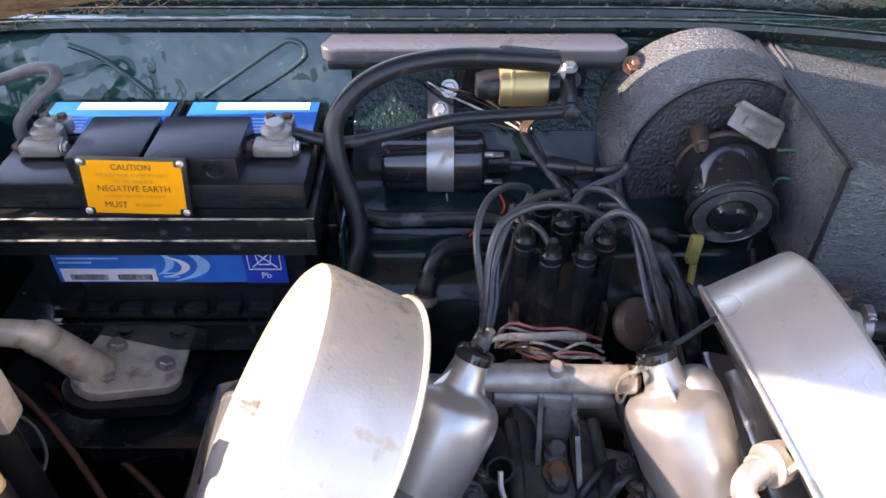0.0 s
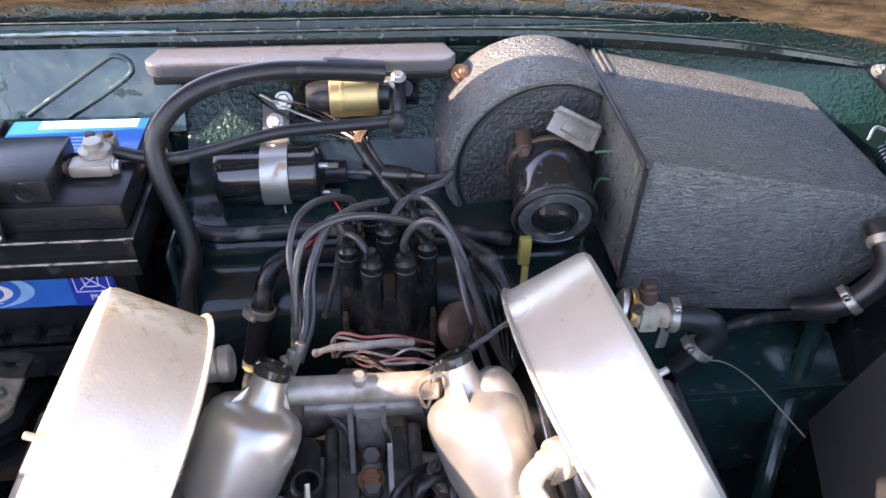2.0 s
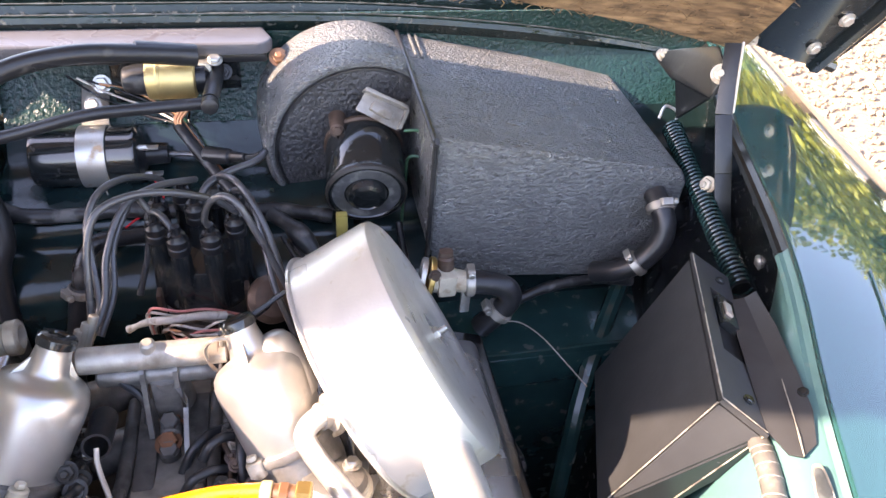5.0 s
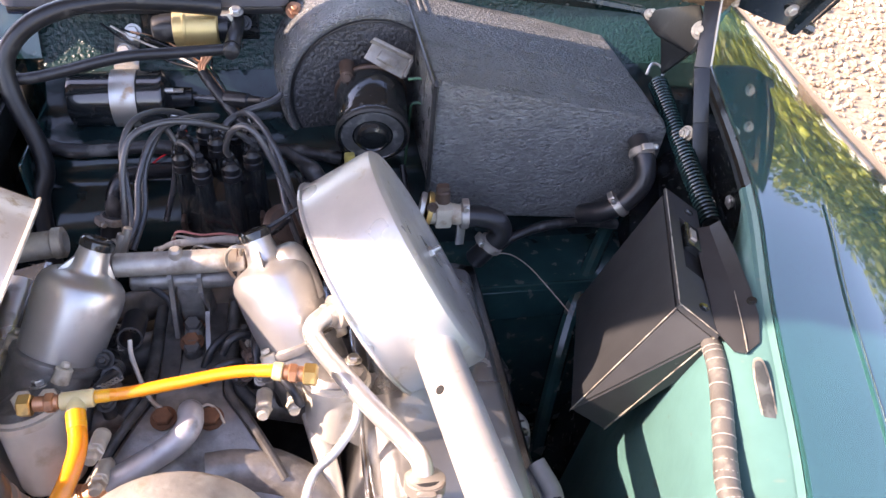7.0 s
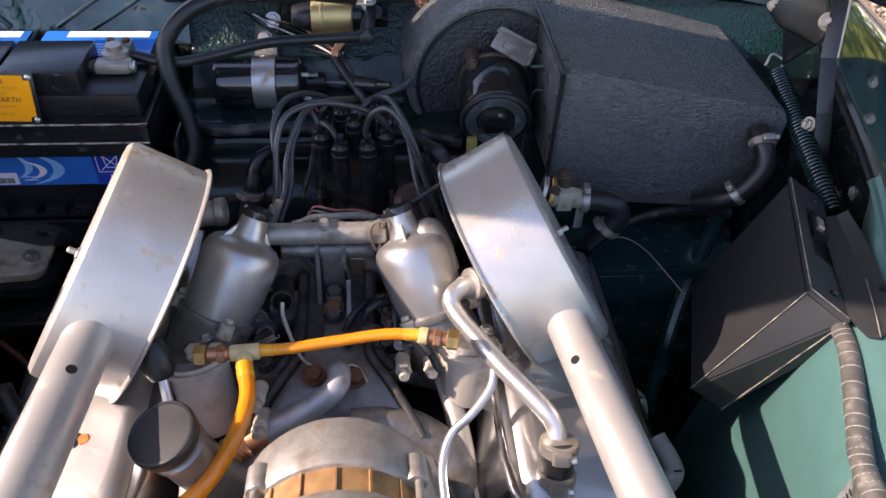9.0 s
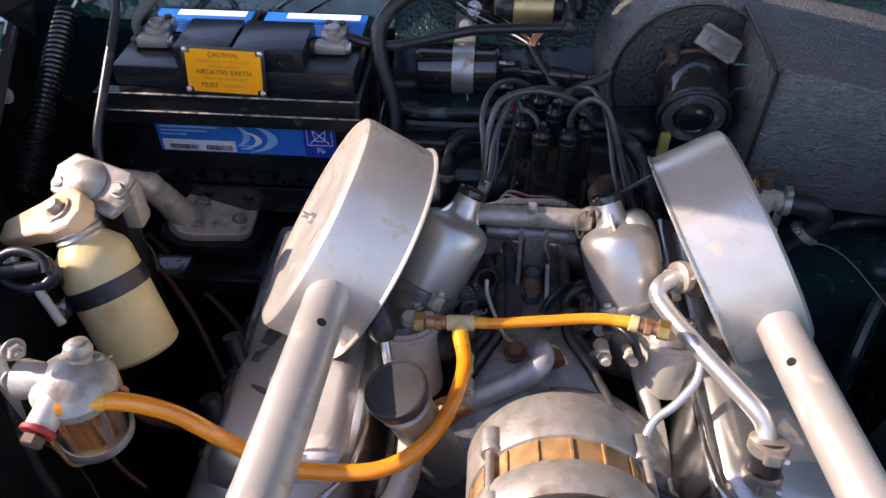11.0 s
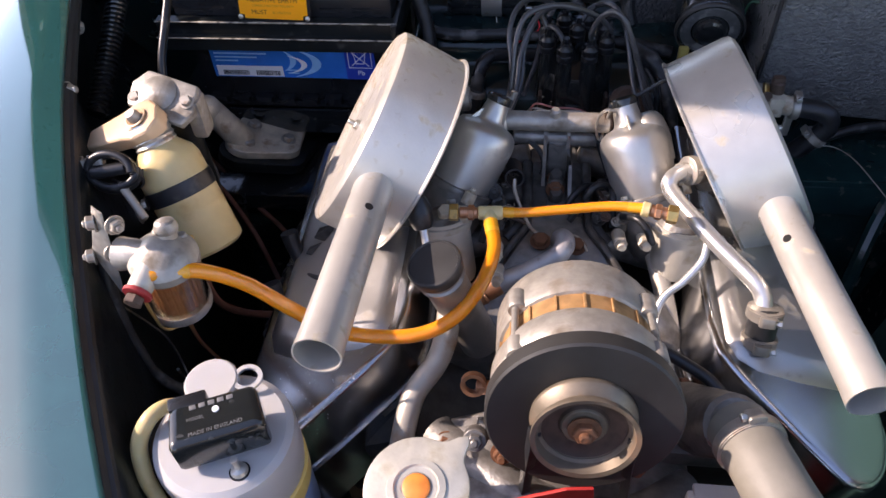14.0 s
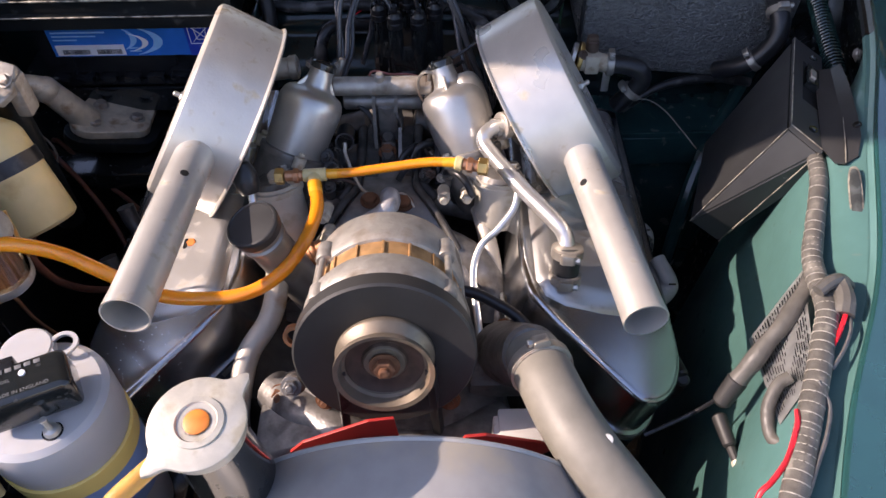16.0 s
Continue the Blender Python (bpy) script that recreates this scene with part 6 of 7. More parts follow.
# ---- radiator end ----
fn = thing("filler_neck", (-.005, -.124, .78), "black radiator filler neck under a dull steel pressure cap", "filler neck")
RCM = Matrix.Translation((-.005, -.124, .922)) @ Matrix.Rotation(radians(6), 4, "X")
cap_poly = []
for k in range(64):
    a = 2 * math.pi * k / 64
    d = min(abs((a - radians(50) + math.pi) % (2 * math.pi) - math.pi), abs((a - radians(230) + math.pi) % (2 * math.pi) - math.pi))
    r = .0335 + .014 * math.exp(-(d / .16) ** 2)
    cap_poly.append((r * math.cos(a), r * math.sin(a)))
rc = part("pressure_cap", prism(cap_poly, .005, RCM, .0018), DULL_STEEL, fn, "dull steel pressure cap with two ears")
part("skirt", lathe([(.027, -.014), (.030, -.012), (.0315, .001)], RCM, 40), DULL_STEEL, rc)
part("boss", lathe([(.019, .0045), (.0185, .0062), (.0145, .0066), (.0135, .0052), (.010, .005)], RCM, 36), DULL_STEEL, rc)
part("button", lathe([(.0088, .004), (.0088, .0062), (.007, .0072), (0, .0074)], RCM, 24), BUTTON, rc, "orange centre button")
part("neck", lathe([(.034, -.15), (.030, -.10), (.027, -.03), (.028, -.012)], RCM, 36), BLACK_GLOSS, fn)
cable("overflow_hose", [(-.030, -.135, .902), (-.045, -.150, .900), (-.065, -.172, .893), (-.08, -.205, .87), (-.09, -.25, .83)], .0068, AMBER_HOSE, "amber overflow hose below the radiator cap", "hose")
hose = thing("top_hose", (.30, -.11, .76), "thick grey radiator top hose", "hose")
part("hose", tube([V(*p) for p in [(.243, .012, .792), (.246, -.002, .798), (.252, -.024, .803), (.263, -.055, .802), (.281, -.090, .797), (.303, -.120, .787), (.326, -.150, .770), (.345, -.19, .74), (.36, -.24, .70)]], .0268, 28, 6), HOSE_GREY, hose, sharp=60)
part("moulded_mark", lathe([(.0045, 0), (.004, .001), (0, .0012)], axis_matrix((.292, -.088, .820), (.290, -.10, .86)), 14), WHITE_ALU, hose, "pale moulded mark")
clip("hose_clip", (.2475, -.006, .799), (.25, -1, .25), .0275, "wide perforated hose clip", .013)
clip("hose_clip", (.329, -.155, .767), (.6, -1, -.5), .0275, "wide perforated hose clip", .013)
cable("bypass_hose", [(.262, .04, .73), (.272, .01, .725), (.29, -.02, .715), (.31, -.05, .69)], .012, RUBBER, "black bypass hose beside the top hose", "hose", seg=14)
solo("bracket_white", joined(box(.205, .245, -.060, -.025, .62, .748, .003), box(.210, .250, -.064, -.02, .744, .751, .002)), WHITE_ALU, "white painted bracket below the top hose", "bracket")
cw = thing("fan_cowl", (.13, -.2, .45), "grey fan cowl arched over the fan", "fan cowl")
part("shroud", thicken(loft([[V(.13 + r * math.cos(a), y, .665 + r * math.sin(a)) for a in [math.pi * k / 48 for k in range(49)]] for y, r in ((-.096, .178), (-.100, .182), (-.16, .188), (-.30, .20))]), .003), GREY_PAINT, cw, sharp=60)
part("front_bead", tube([V(.13 + .180 * math.cos(a), -.0975, .665 + .180 * math.sin(a)) for a in [math.pi * k / 24 for k in range(25)]], .0028, 8, 2), GREY_PAINT, cw, "rolled edge")
fan = thing("cooling_fan", (.13, -.06, .50), "red engine cooling fan behind the cowl", "fan")
for k in range(7):
    a = 2 * math.pi * k / 7 - .33
    part("blade", prism([(-.022, .05), (.022, .05), (.050, .168), (.030, .176), (-.030, .176), (-.046, .168)], .003, Matrix.Translation((.125, -.068, .640)) @ Matrix.Rotation(a, 4, "Y") @ XZ @ Matrix.Rotation(.14, 4, "Y"), .0008), RED, fan)
part("hub", rod((.125, -.09, .628), (.125, -.05, .628), .055, bevel=.004, seg=32), RED, fan)
solo("radiator", box(-.14, .40, -.40, -.30, .35, .80, .01), BLACK_GLOSS, "black radiator core at the front", "radiator")

# ---- fuel lines ----
def fuel_hose(pts, r, label):
    pts = [V(*p) for p in pts]
    fh_ = thing("fuel_hose", pts[0], label, "hose", "fuel hoses")
    part("hose", tube(pts, r, 16, 8), YELLOW_HOSE, fh_, sharp=60)
    path_ = smooth_path(pts, 8)
    for a, b in ((path_[0], path_[3]), (path_[-1], path_[-4])):
        part("end_sleeve", rod(a, a + (b - a).normalized() * .016, r * 1.07, r * 1.05, .0005, 18), SLEEVE_YELLOW, fh_, "brighter yellow stretched end")


fuel_hose([(-0.254, 0.078, 0.881), (-0.232, 0.089, 0.872), (-0.2, 0.099, 0.845), (-0.162, 0.096, 0.815), (-0.121, 0.091, 0.79), (-0.077, 0.094, 0.78), (-0.037, 0.099, 0.782), (-0.006, 0.116, 0.79), (0.016, 0.148, 0.8), (0.027, 0.19, 0.808), (0.0215, 0.225, 0.814)], .0072, "translucent orange fuel hose")
fuel_hose([(.030, .239, .814), (.06, .240, .8145), (.10, .243, .818), (.145, .244, .824), (.178, .2385, .828)], .0053, "translucent orange fuel hose between the carburettors")
tee = thing("hose_tee", (.02, .236, .805), "pale plastic tee joining the fuel hoses", "hose fitting")
part("tee", joined(rod((.008, .237, .814), (.034, .238, .8145), .0075, bevel=.001), rod((.021, .237, .814), (.0215, .222, .813), .0075, bevel=.001)), CREAM, tee)
part("union", joined(rod((-.012, .237, .8135), (.008, .237, .814), .0062, bevel=.001), hexnut((-.004, .237, .8138), (1, 0, 0), .0085, .008, False)), COPPER, tee, "copper pipe union")
part("union_nut", hexnut((-.024, .237, .8132), (1, 0, 0), .0095, .011, False), BRASS, tee, "brass union nut")
un = thing("hose_union", (.195, .236, .815), "copper union on the carburettor fuel inlet", "hose fitting")
part("olive", rod((.176, .2385, .828), (.184, .2365, .8275), .0078, bevel=.001), CREAM, un)
part("union", joined(rod((.184, .2365, .8275), (.202, .233, .8265), .0065, bevel=.001), hexnut((.188, .2355, .8272), (1, -.2, 0), .0085, .008, False)), COPPER, un)
part("union_nut", hexnut((.200, .2335, .8267), (1, -.2, 0), .0098, .012, False), BRASS, un, "brass union nut")

# ---- left side ----
bot = thing("fluid_bottle", (-.303, .235, .74), "aged cream plastic bottle held by a black strap", "bottle")
BA, BB = V(-.303, .236, .742), V(-.360, .291, .868)
BMX = axis_matrix(BA, BB)
BL = (BB - BA).length
part("bottle", lathe([(.0, 0), (.033, 0), (.0375, .004), (.038, .010), (.038, .050), (.0375, .052), (.038, .054), (.038, .108), (.035, .118), (.026, .128), (.021, .133), (.021, BL)], BMX, 44), CREAM, bot)
part("neck_thread", lathe([(.0225, BL - .02)] + [(.0225 + .0016 * (k % 2), BL - .018 + .003 * k) for k in range(9)] + [(.0225, BL + .010), (.0, BL + .010)], BMX, 36), ZINC, bot, "ridged metal neck")
part("strap", lathe([(.0383, .070), (.0395, .0705), (.0395, .0875), (.0383, .088)], BMX, 44), RUBBER, bot, "black strap")
part("strap_bolt", joined(hexnut(BMX @ V(.040, -.004, .079), BMX.to_3x3() @ V(.9, -.4, .2), .006, .006, True, .008)), ZINC, bot)
part("moulding_dot", lathe([(.004, 0), (.0035, .001), (0, .0012)], axis_matrix(BMX @ V(.012, -.0365, .036), BMX @ V(.02, -.08, .036)), 16), CREAM, bot)
lz = V(-.30, -.28, .90).normalized()
lx = V(.85, .10, .42)
lx = (lx - lz * lx.dot(lz)).normalized()
LM = Matrix.Translation(BMX @ V(0, 0, BL + .004)) @ Matrix((lx, lz.cross(lx), lz)).transposed().to_4x4()
part("cap_lever", prism([(-.070, -.012), (-.066, .012), (-.020, .020), (-.004, .026), (.014, .024), (.025, .010), (.026, -.010), (.014, -.024), (-.006, -.026), (-.020, -.020)], .021, LM @ Matrix.Translation((0, 0, -.004)), .005, 3), TAN, bot, "tan plastic cap with a lever")
part("cap_ring", lathe([(.0085, .019), (.012, .0195), (.013, .022), (.011, .0225), (.0085, .0205), (.0075, .012), (0, .012)], LM @ Matrix.Translation((0, 0, -.002)), 24), TAN, bot, "worn recess in the cap")
part("cap_stub", lathe([(.0075, .010), (.0075, .024), (.0060, .028), (0, .0285)], LM, 18), CAST_ALU, bot, "dull stub in the cap")
mt = thing("cylinder_cap", (-.345, .335, .84), "dull alloy housing bolted behind the bottle", "housing")
hp = prism([(-.040, -.020), (.030, -.030), (.040, -.012), (.034, .020), (-.030, .026), (-.044, .008)], .012, Matrix.Translation((-.350, .335, .878)) @ Matrix.Rotation(radians(30), 4, "X") @ Matrix.Rotation(radians(-12), 4, "Z"), .004, 3)
part("housing", joined(hp, box(-.328, -.310, .32, .345, .835, .885, .005)), CAST_ALU, mt)
part("dome", lathe([(.022, 0), (.022, .003), (.018, .006), (.008, .010), (0, .0105)], axis_matrix((-.358, .331, .888), (-.358, .300, .945)), 28), CAST_ALU, mt)
for q in ((-.322, .322, .886), (-.386, .330, .884)):
    part("bolt", hexnut(q, (0, -.53, .85), .0065, .006), CLIP_STEEL, mt)
part("stem", rod((-.350, .345, .64), (-.350, .345, .87), .018, seg=16), BLACK_WORN, mt)
for k, (c, r) in enumerate((((-.379, .222, .868), .0255), ((-.381, .227, .861), .0265))):
    cable("coiled_hose", [V(*c) + V(r * math.cos(a), .45 * r * math.sin(a) + .0015 * a, .55 * r * math.sin(a) - .001 * a) for a in [k2 * .5 for k2 in range(14)]], .0045, RUBBER, "coiled black rubber hose beside the bottle", "hose", "coiled hoses", per=3)
solo("coil_stay", rod((-.402, .224, .862), (-.362, .232, .866), .007, .007, .002, 14), RUBBER, "thick black hose through the coil", "hose")
solo("wing_stud", joined(rod((-.428, .228, .868), (-.394, .238, .871), .0035, seg=12), *[lathe([(.0066, 0), (.0072, .001), (.0072, .007), (.0060, .008)], axis_matrix(V(-.424 + d, .229 + d * .3, .8685), V(-.39 + d, .239 + d * .3, .8715)), 6) for d in (0, .008, .018, .026)]), CLIP_STEEL, "steel stud with hexagon nuts on the inner wing", "stud")
solo("bottle_stay", rod((-.372, .222, .852), (-.345, .200, .822), .0045, .0045, .001, 12), GALV, "dull metal rod beside the bottle", "rod")
cable("loop_wire", [(-.375, .245, .86), (-.355, .235, .862), (-.352, .232, .845), (-.37, .24, .83), (-.40, .25, .83)], .0018, RUBBER, "thin black wire loop by the bottle", "wire", seg=6)

fil = thing("fuel_filter", (-.27, .09, .80), "fuel filter with a glass bowl bolted to the inner wing", "fuel filter")
FX = axis_matrix((-.272, .098, .806), (-.263, .094, .93))
part("head", joined(lathe([(.027, .066), (.0315, .068), (.0315, .076), (.027, .083), (.017, .090), (.010, .094), (0, .095)], FX, 40), rod((-.262, .104, .885), (-.262, .112, .912), .0095, .008, .002), rod((-.275, .094, .886), (-.310, .098, .880), .012, .016, .003), *[rod(FX @ V(.023 * math.cos(a), .023 * math.sin(a), .076), FX @ V(.023 * math.cos(a), .023 * math.sin(a), .088), .0055, .004, .001, 12) for a in (-.2, .9)]), CAST_ALU, fil, "cast alloy head")
part("spigot", lathe([(.010, 0), (.011, .004), (.009, .010), (.004, .013), (0, .0135)], axis_matrix((-.262, .110, .900), (-.264, .116, .93)), 20), CAST_ALU, fil)
part("rust_patch", lathe([(.012, .0885), (.010, .0905), (0, .0935)], FX, 20), TAN, fil, "rusty cream patch")
part("element", lathe([(.021, .008), (.0225, .010), (.0225, .066)], FX, 36), COPPER, fil, "pleated copper-coloured filter element")
for k in range(24):
    a = 2 * math.pi * k / 24
    part("pleat", rod(FX @ V(.0226 * math.cos(a), .0226 * math.sin(a), .010), FX @ V(.0226 * math.cos(a), .0226 * math.sin(a), .066), .0014, seg=5), COPPER, fil)
bowl = part("bowl", lathe([(.0, .002), (.020, .003), (.027, .008), (.0285, .014), (.0285, .068), (.0275, .068), (.0275, .014), (.026, .0095), (.019, .0045), (0, .0035)], FX, 40, False), GLASS, fil, "clear glass bowl")
bowl.visible_shadow = False
part("bail_wire", tube([FX @ V(-.034, 0, .072), FX @ V(-.034, -.004, .03), FX @ V(-.028, -.006, .0), FX @ V(0, -.008, -.010), FX @ V(.028, -.004, .002), FX @ V(.034, 0, .03), FX @ V(.035, 0, .07)], .0016, 8, 6), BRASS, fil)
part("thumb_nut", lathe([(.006, -.012), (.009, -.009), (.007, -.002), (.005, .003)], FX, 18), BRASS, fil)
part("base_ring", lathe([(.024, .004), (.0295, .006), (.0300, .013), (.0288, .016)], FX, 36), ZINC, fil)
part("banjo", joined(rod((-.272, .084, .884), (-.277, .054, .8765), .0110, .0110, .001)), BOWL_ALU, fil, "pale banjo union")
part("red_washer", joined(rod((-.2764, .0575, .8772), (-.277, .0535, .8764), .0130, bevel=.0005)), RED_DULL, fil, "dull red washer")
part("banjo_bolt", hexnut((-.277, .0535, .8764), (-.15, -.95, -.22), .0088, .009, False), CAP_BROWN, fil)
part("hose_stub", rod((-.268, .070, .884), (-.252, .079, .882), .0062, seg=14), YELLOW_HOSE, fil)
br = part("bracket", hull([V(-.307, .095, .934), V(-.318, .105, .934), V(-.338, .10, .876), V(-.322, .090, .834), V(-.328, .10, .833), V(-.304, .0955, .934), V(-.319, .0905, .834)]), CAST_ALU, fil, "alloy mounting bracket")
for p, d in (((-.297, .094, .922), (.8, -.5, .1)), ((-.312, .094, .886), (.8, -.5, .1)), ((-.318, .10, .918), (-.9, -.4, .1)), ((-.336, .10, .874), (-.9, -.4, .1))):
    part("bolt", hexnut(p, d, .0066, .008, True, .003), CLIP_STEEL, br)
cable("fuel_line", [(-.274, .10, .80), (-.276, .10, .785), (-.279, .105, .765), (-.280, .11, .73), (-.272, .115, .69)], .0022, COPPER, "thin copper fuel line below the filter", "pipe", seg=8)
cable("fuel_line", [(-.250, .12, .84), (-.258, .13, .815), (-.272, .15, .765), (-.280, .175, .71), (-.268, .20, .665), (-.23, .22, .64)], .0045, RUST_HOSE, "reddish brown fuel hose below the filter", "hose", seg=10)
cable("wiring_loom", [(-.345, .13, .86), (-.345, .11, .835), (-.340, .095, .80), (-.330, .08, .76), (-.315, .07, .72), (-.29, .07, .69), (-.27, .06, .70)], .0065, LOOM_BLACK, "black taped loom on the inner wing", "wiring loom", wobble=.2)
cable("thin_wire", [(-.34, .10, .80), (-.30, .09, .76), (-.275, .06, .72), (-.26, .04, .76), (-.255, .03, .80)], .0015, BLACK_PLASTIC, "thin black wire to the washer pump", "wire", seg=6)

res = thing("washer_reservoir", (-.175, -.035, .60), "milky plastic washer reservoir with a black pump on top", "washer reservoir")
RX = Matrix.Translation((-.182, -.044, .655))
part("tank", lathe([(.0, -.06), (.046, -.06), (.050, -.05), (.055, .05), (.0565, .12), (.0585, .128), (.0590, .160), (.0575, .168), (.052, .172), (.030, .1735), (0, .1735)], RX, 56), WHITE_PLASTIC, res, "milky plastic tank")
part("fluid_band", lathe([(.0552, .02), (.0558, .021), (.0566, .108), (.0560, .110)], RX, 56), FLUID, res, "blue washer fluid showing through")
part("band", lathe([(.0565, .088), (.0580, .089), (.0590, .112), (.0575, .113)], RX, 56), YELLOW_BAND, res, "yellow band")
PM = Matrix.Translation((-.1755, -.0515, .833)) @ Matrix.Rotation(radians(24), 4, "Z")
pump = part("pump", prism([(-.037, -.021), (.037, -.021), (.034, .019), (-.034, .019)], .036, PM, .008, 4), BLACK_GLOSS, res, "glossy black pump housing")
part("connector", prism([(-.034, .014), (-.004, .014), (-.004, .026), (-.034, .026)], .030, PM @ Matrix.Translation((0, 0, .006)), .002), BLACK_PLASTIC, pump)
part("spigot", joined(lathe([(.0075, .0), (.006, .005), (.0025, .006), (.0022, .016), (.003, .017), (.003, .020), (.0015, .020)], PM @ Matrix.Translation((.006, -.030, -.006)), 18)), ZINC, res)
part("spigot_base", lathe([(.009, -.004), (.0085, .001), (.004, .002)], PM @ Matrix.Translation((.006, -.030, -.006)), 18), BLACK_PLASTIC, res)
part("emblem_screw", lathe([(.0028, .036), (.0026, .0372), (0, .0375)], PM @ Matrix.Translation((.002, .004, 0)), 14), WHITE, pump)
for txt, sz, px, py in (("MADE IN ENGLAND", .0046, .0, -.012), ("MODEL", .0040, -.014, .001)):
    part("lettering", text_mesh(txt, sz, PM @ Matrix.Translation((px, py, .0361)), .00012), DIM_PRINT, pump)
part("brand_bar", joined(*[box(-.018 + .0072 * k, -.0130 + .0072 * k, .0095, .0135, .0358, .0364, .0002) for k in range(5)]), DIM_PRINT, pump).matrix_local = Matrix.Translation(-ORIGIN[pump]) @ PM @ Matrix.Translation((-.00075, .0115, .0361))
lid = part("lid", lathe([(.023, .172), (.023, .180), (.021, .182), (0, .182)], Matrix.Translation((-.203, -.002, .655)), 36), WHITE_PLASTIC, res, "milky round lid")
part("lid_tab", lathe([(.009, 0), (.013, 0), (.013, .003), (.009, .003)], Matrix.Translation((-.173, .004, .833)), 24, False), WHITE_PLASTIC, lid)
part("hose_nozzle", tube([V(-.224, -.020, .826), V(-.233, -.031, .838), V(-.242, -.044, .838), V(-.250, -.058, .822), V(-.246, -.074, .800), V(-.235, -.087, .780), V(-.23, -.095, .75)], lambda t: .0055 + .0015 * math.sin(3.14 * t), 14, 5), CREAM, res, "cream plastic hook")
solo("reservoir_bracket", joined(box(-.245, -.12, -.09, .02, .575, .60, .004), box(-.262, -.245, -.08, .0, .58, .80, .004)), BLACK_GLOSS, "black steel bracket holding the reservoir", "bracket")

# alloy pipe flange low on the left
fp = thing("alloy_flange", (-.35, .54, .60), "stained alloy flange with a pipe stub", "flange")
FP = Matrix.Translation((-.340, .543, .648)) @ Matrix.Rotation(radians(18), 4, "Y") @ Matrix.Rotation(radians(-6), 4, "X")
part("plate", prism(rounded(((-.030, -.026, .030, 160, 285), (.024, -.006, .026, 285, 380), (.030, .040, .018, 10, 110), (-.028, .036, .022, 90, 180))), .014, FP, .003, 3), STAINED_ALU, fp, "stained alloy cover plate")
part("gasket_plate", prism(rounded(((-.034, -.034, .032, 160, 285), (.034, -.014, .028, 285, 370), (.062, .052, .012, -30, 130), (-.030, .046, .026, 90, 180))), -.018, FP, .003), BLACK_WORN, fp, "dark lower flange")
for p in ((-.357, .512, .670), (-.309, .548, .652), (-.363, .561, .668)):
    part("bolt", hexnut(p, (.30, .1, .95), .0085, .008, True), CLIP_STEEL, fp)
stub = part("pipe_stub", joined(rod((-.368, .524, .664), (-.398, .508, .735), .0205, .0175, .004, 28), lathe([(.0, 0), (.017, .0), (.0185, .004), (.0185, .014), (.016, .020), (.008, .024), (0, .025)], axis_matrix((-.397, .509, .730), (-.404, .505, .747)), 28)), STAINED_ALU, fp, "stained pipe stub")
part("elbow", tube([V(-.398, .506, .742), V(-.412, .500, .752), V(-.428, .498, .756), V(-.438, .4985, .757)], lambda t: .0150 - .002 * t, 18, 5), STAINED_ALU, fp, "dull alloy elbow")
part("union", joined(rod((-.436, .4984, .757), (-.444, .499, .757), .0105, .0100, .001), rod((-.443, .499, .757), (-.475, .505, .757), .0035, .0035, 0, 10)), RUST_HOSE, fp, "brown pipe union")
solo("flange_panel", box(-.52, -.20, .47, .66, .575, .606, .006), BLACK_GLOSS, "black chassis panel below the alloy flange", "panel", kind="structure")
for pts in ([(-.53, .57, .66), (-.496, .542, .64), (-.446, .507, .63), (-.400, .467, .62), (-.368, .436, .61), (-.330, .395, .59), (-.28, .33, .54)], [(-.46, .555, .607), (-.437, .537, .612), (-.367, .484, .58), (-.304, .437, .56), (-.25, .38, .52)], [(-.445, .50, .78), (-.432, .46, .74), (-.424, .425, .70), (-.415, .38, .66), (-.40, .32, .62)]):
    cable("copper_pipe", pts, .004, RUST_HOSE, "brown brake pipe low in the bay", "pipe", "brake pipes", seg=8)
cable("loop_wire", [(-.43, .43, .73), (-.39, .418, .735), (-.366, .405, .728), (-.350, .382, .72), (-.352, .360, .715), (-.37, .345, .70)], .0016, GREY_CABLE, "thin grey wire loop low beside the battery", "wire", seg=6)
cable("black_pipe", [(-.41, .60, .97), (-.412, .56, .93), (-0.415, 0.50, 0.88), (-0.418, 0.46, 0.84), (-.415, .44, .79), (-.41, .43, .72)], .0055, RUBBER, "black cable hanging beside the battery", seg=10)

# ---- right side ----
cb = thing("relay_box", (.55, .30, .71), "black folded sheet metal box fixed to the inner wing", "box")
c_, tl_, br_, bl_, bb_ = V(.524, .235, .871), V(.589, .411, .859), V(.549, .205, .862), V(.456, .239, .728), V(.496, .232, .698)
cov = hull([tl_, c_, br_, bl_, bb_, V(.520, .405, .705), V(.57, .39, .70), V(.610, .385, .849), V(.568, .205, .845)])
bmesh.ops.dissolve_limit(cov, angle_limit=.09, verts=list(cov.verts), edges=list(cov.edges))
bmesh.ops.bevel(cov, geom=list(cov.edges), offset=.0018, segments=2, affect="EDGES")
part("cover", cov, BLACK_SATIN, cb, "satin black folded cover", sharp=20)
part("edge", joined(tube([c_.lerp(bl_, k / 12) for k in range(13)], .0005, 6, 1, wobble=.9), tube([br_.lerp(bb_, k / 12) for k in range(13)], .0008, 6, 1, wobble=.9)), EDGE_WORN, cb, "paint-worn edge")
TOP_U, TOP_V = tl_ - c_, br_ - c_
TOP_N = TOP_V.cross(TOP_U).normalized()
if TOP_N.z < 0:
    TOP_N = -TOP_N


def top_slab(u0, u1, v0, v1, lo, hi):
    return hull([c_ + TOP_U * u + TOP_V * v + TOP_N * h for u in (u0, u1) for v in (v0, v1) for h in (lo, hi)])


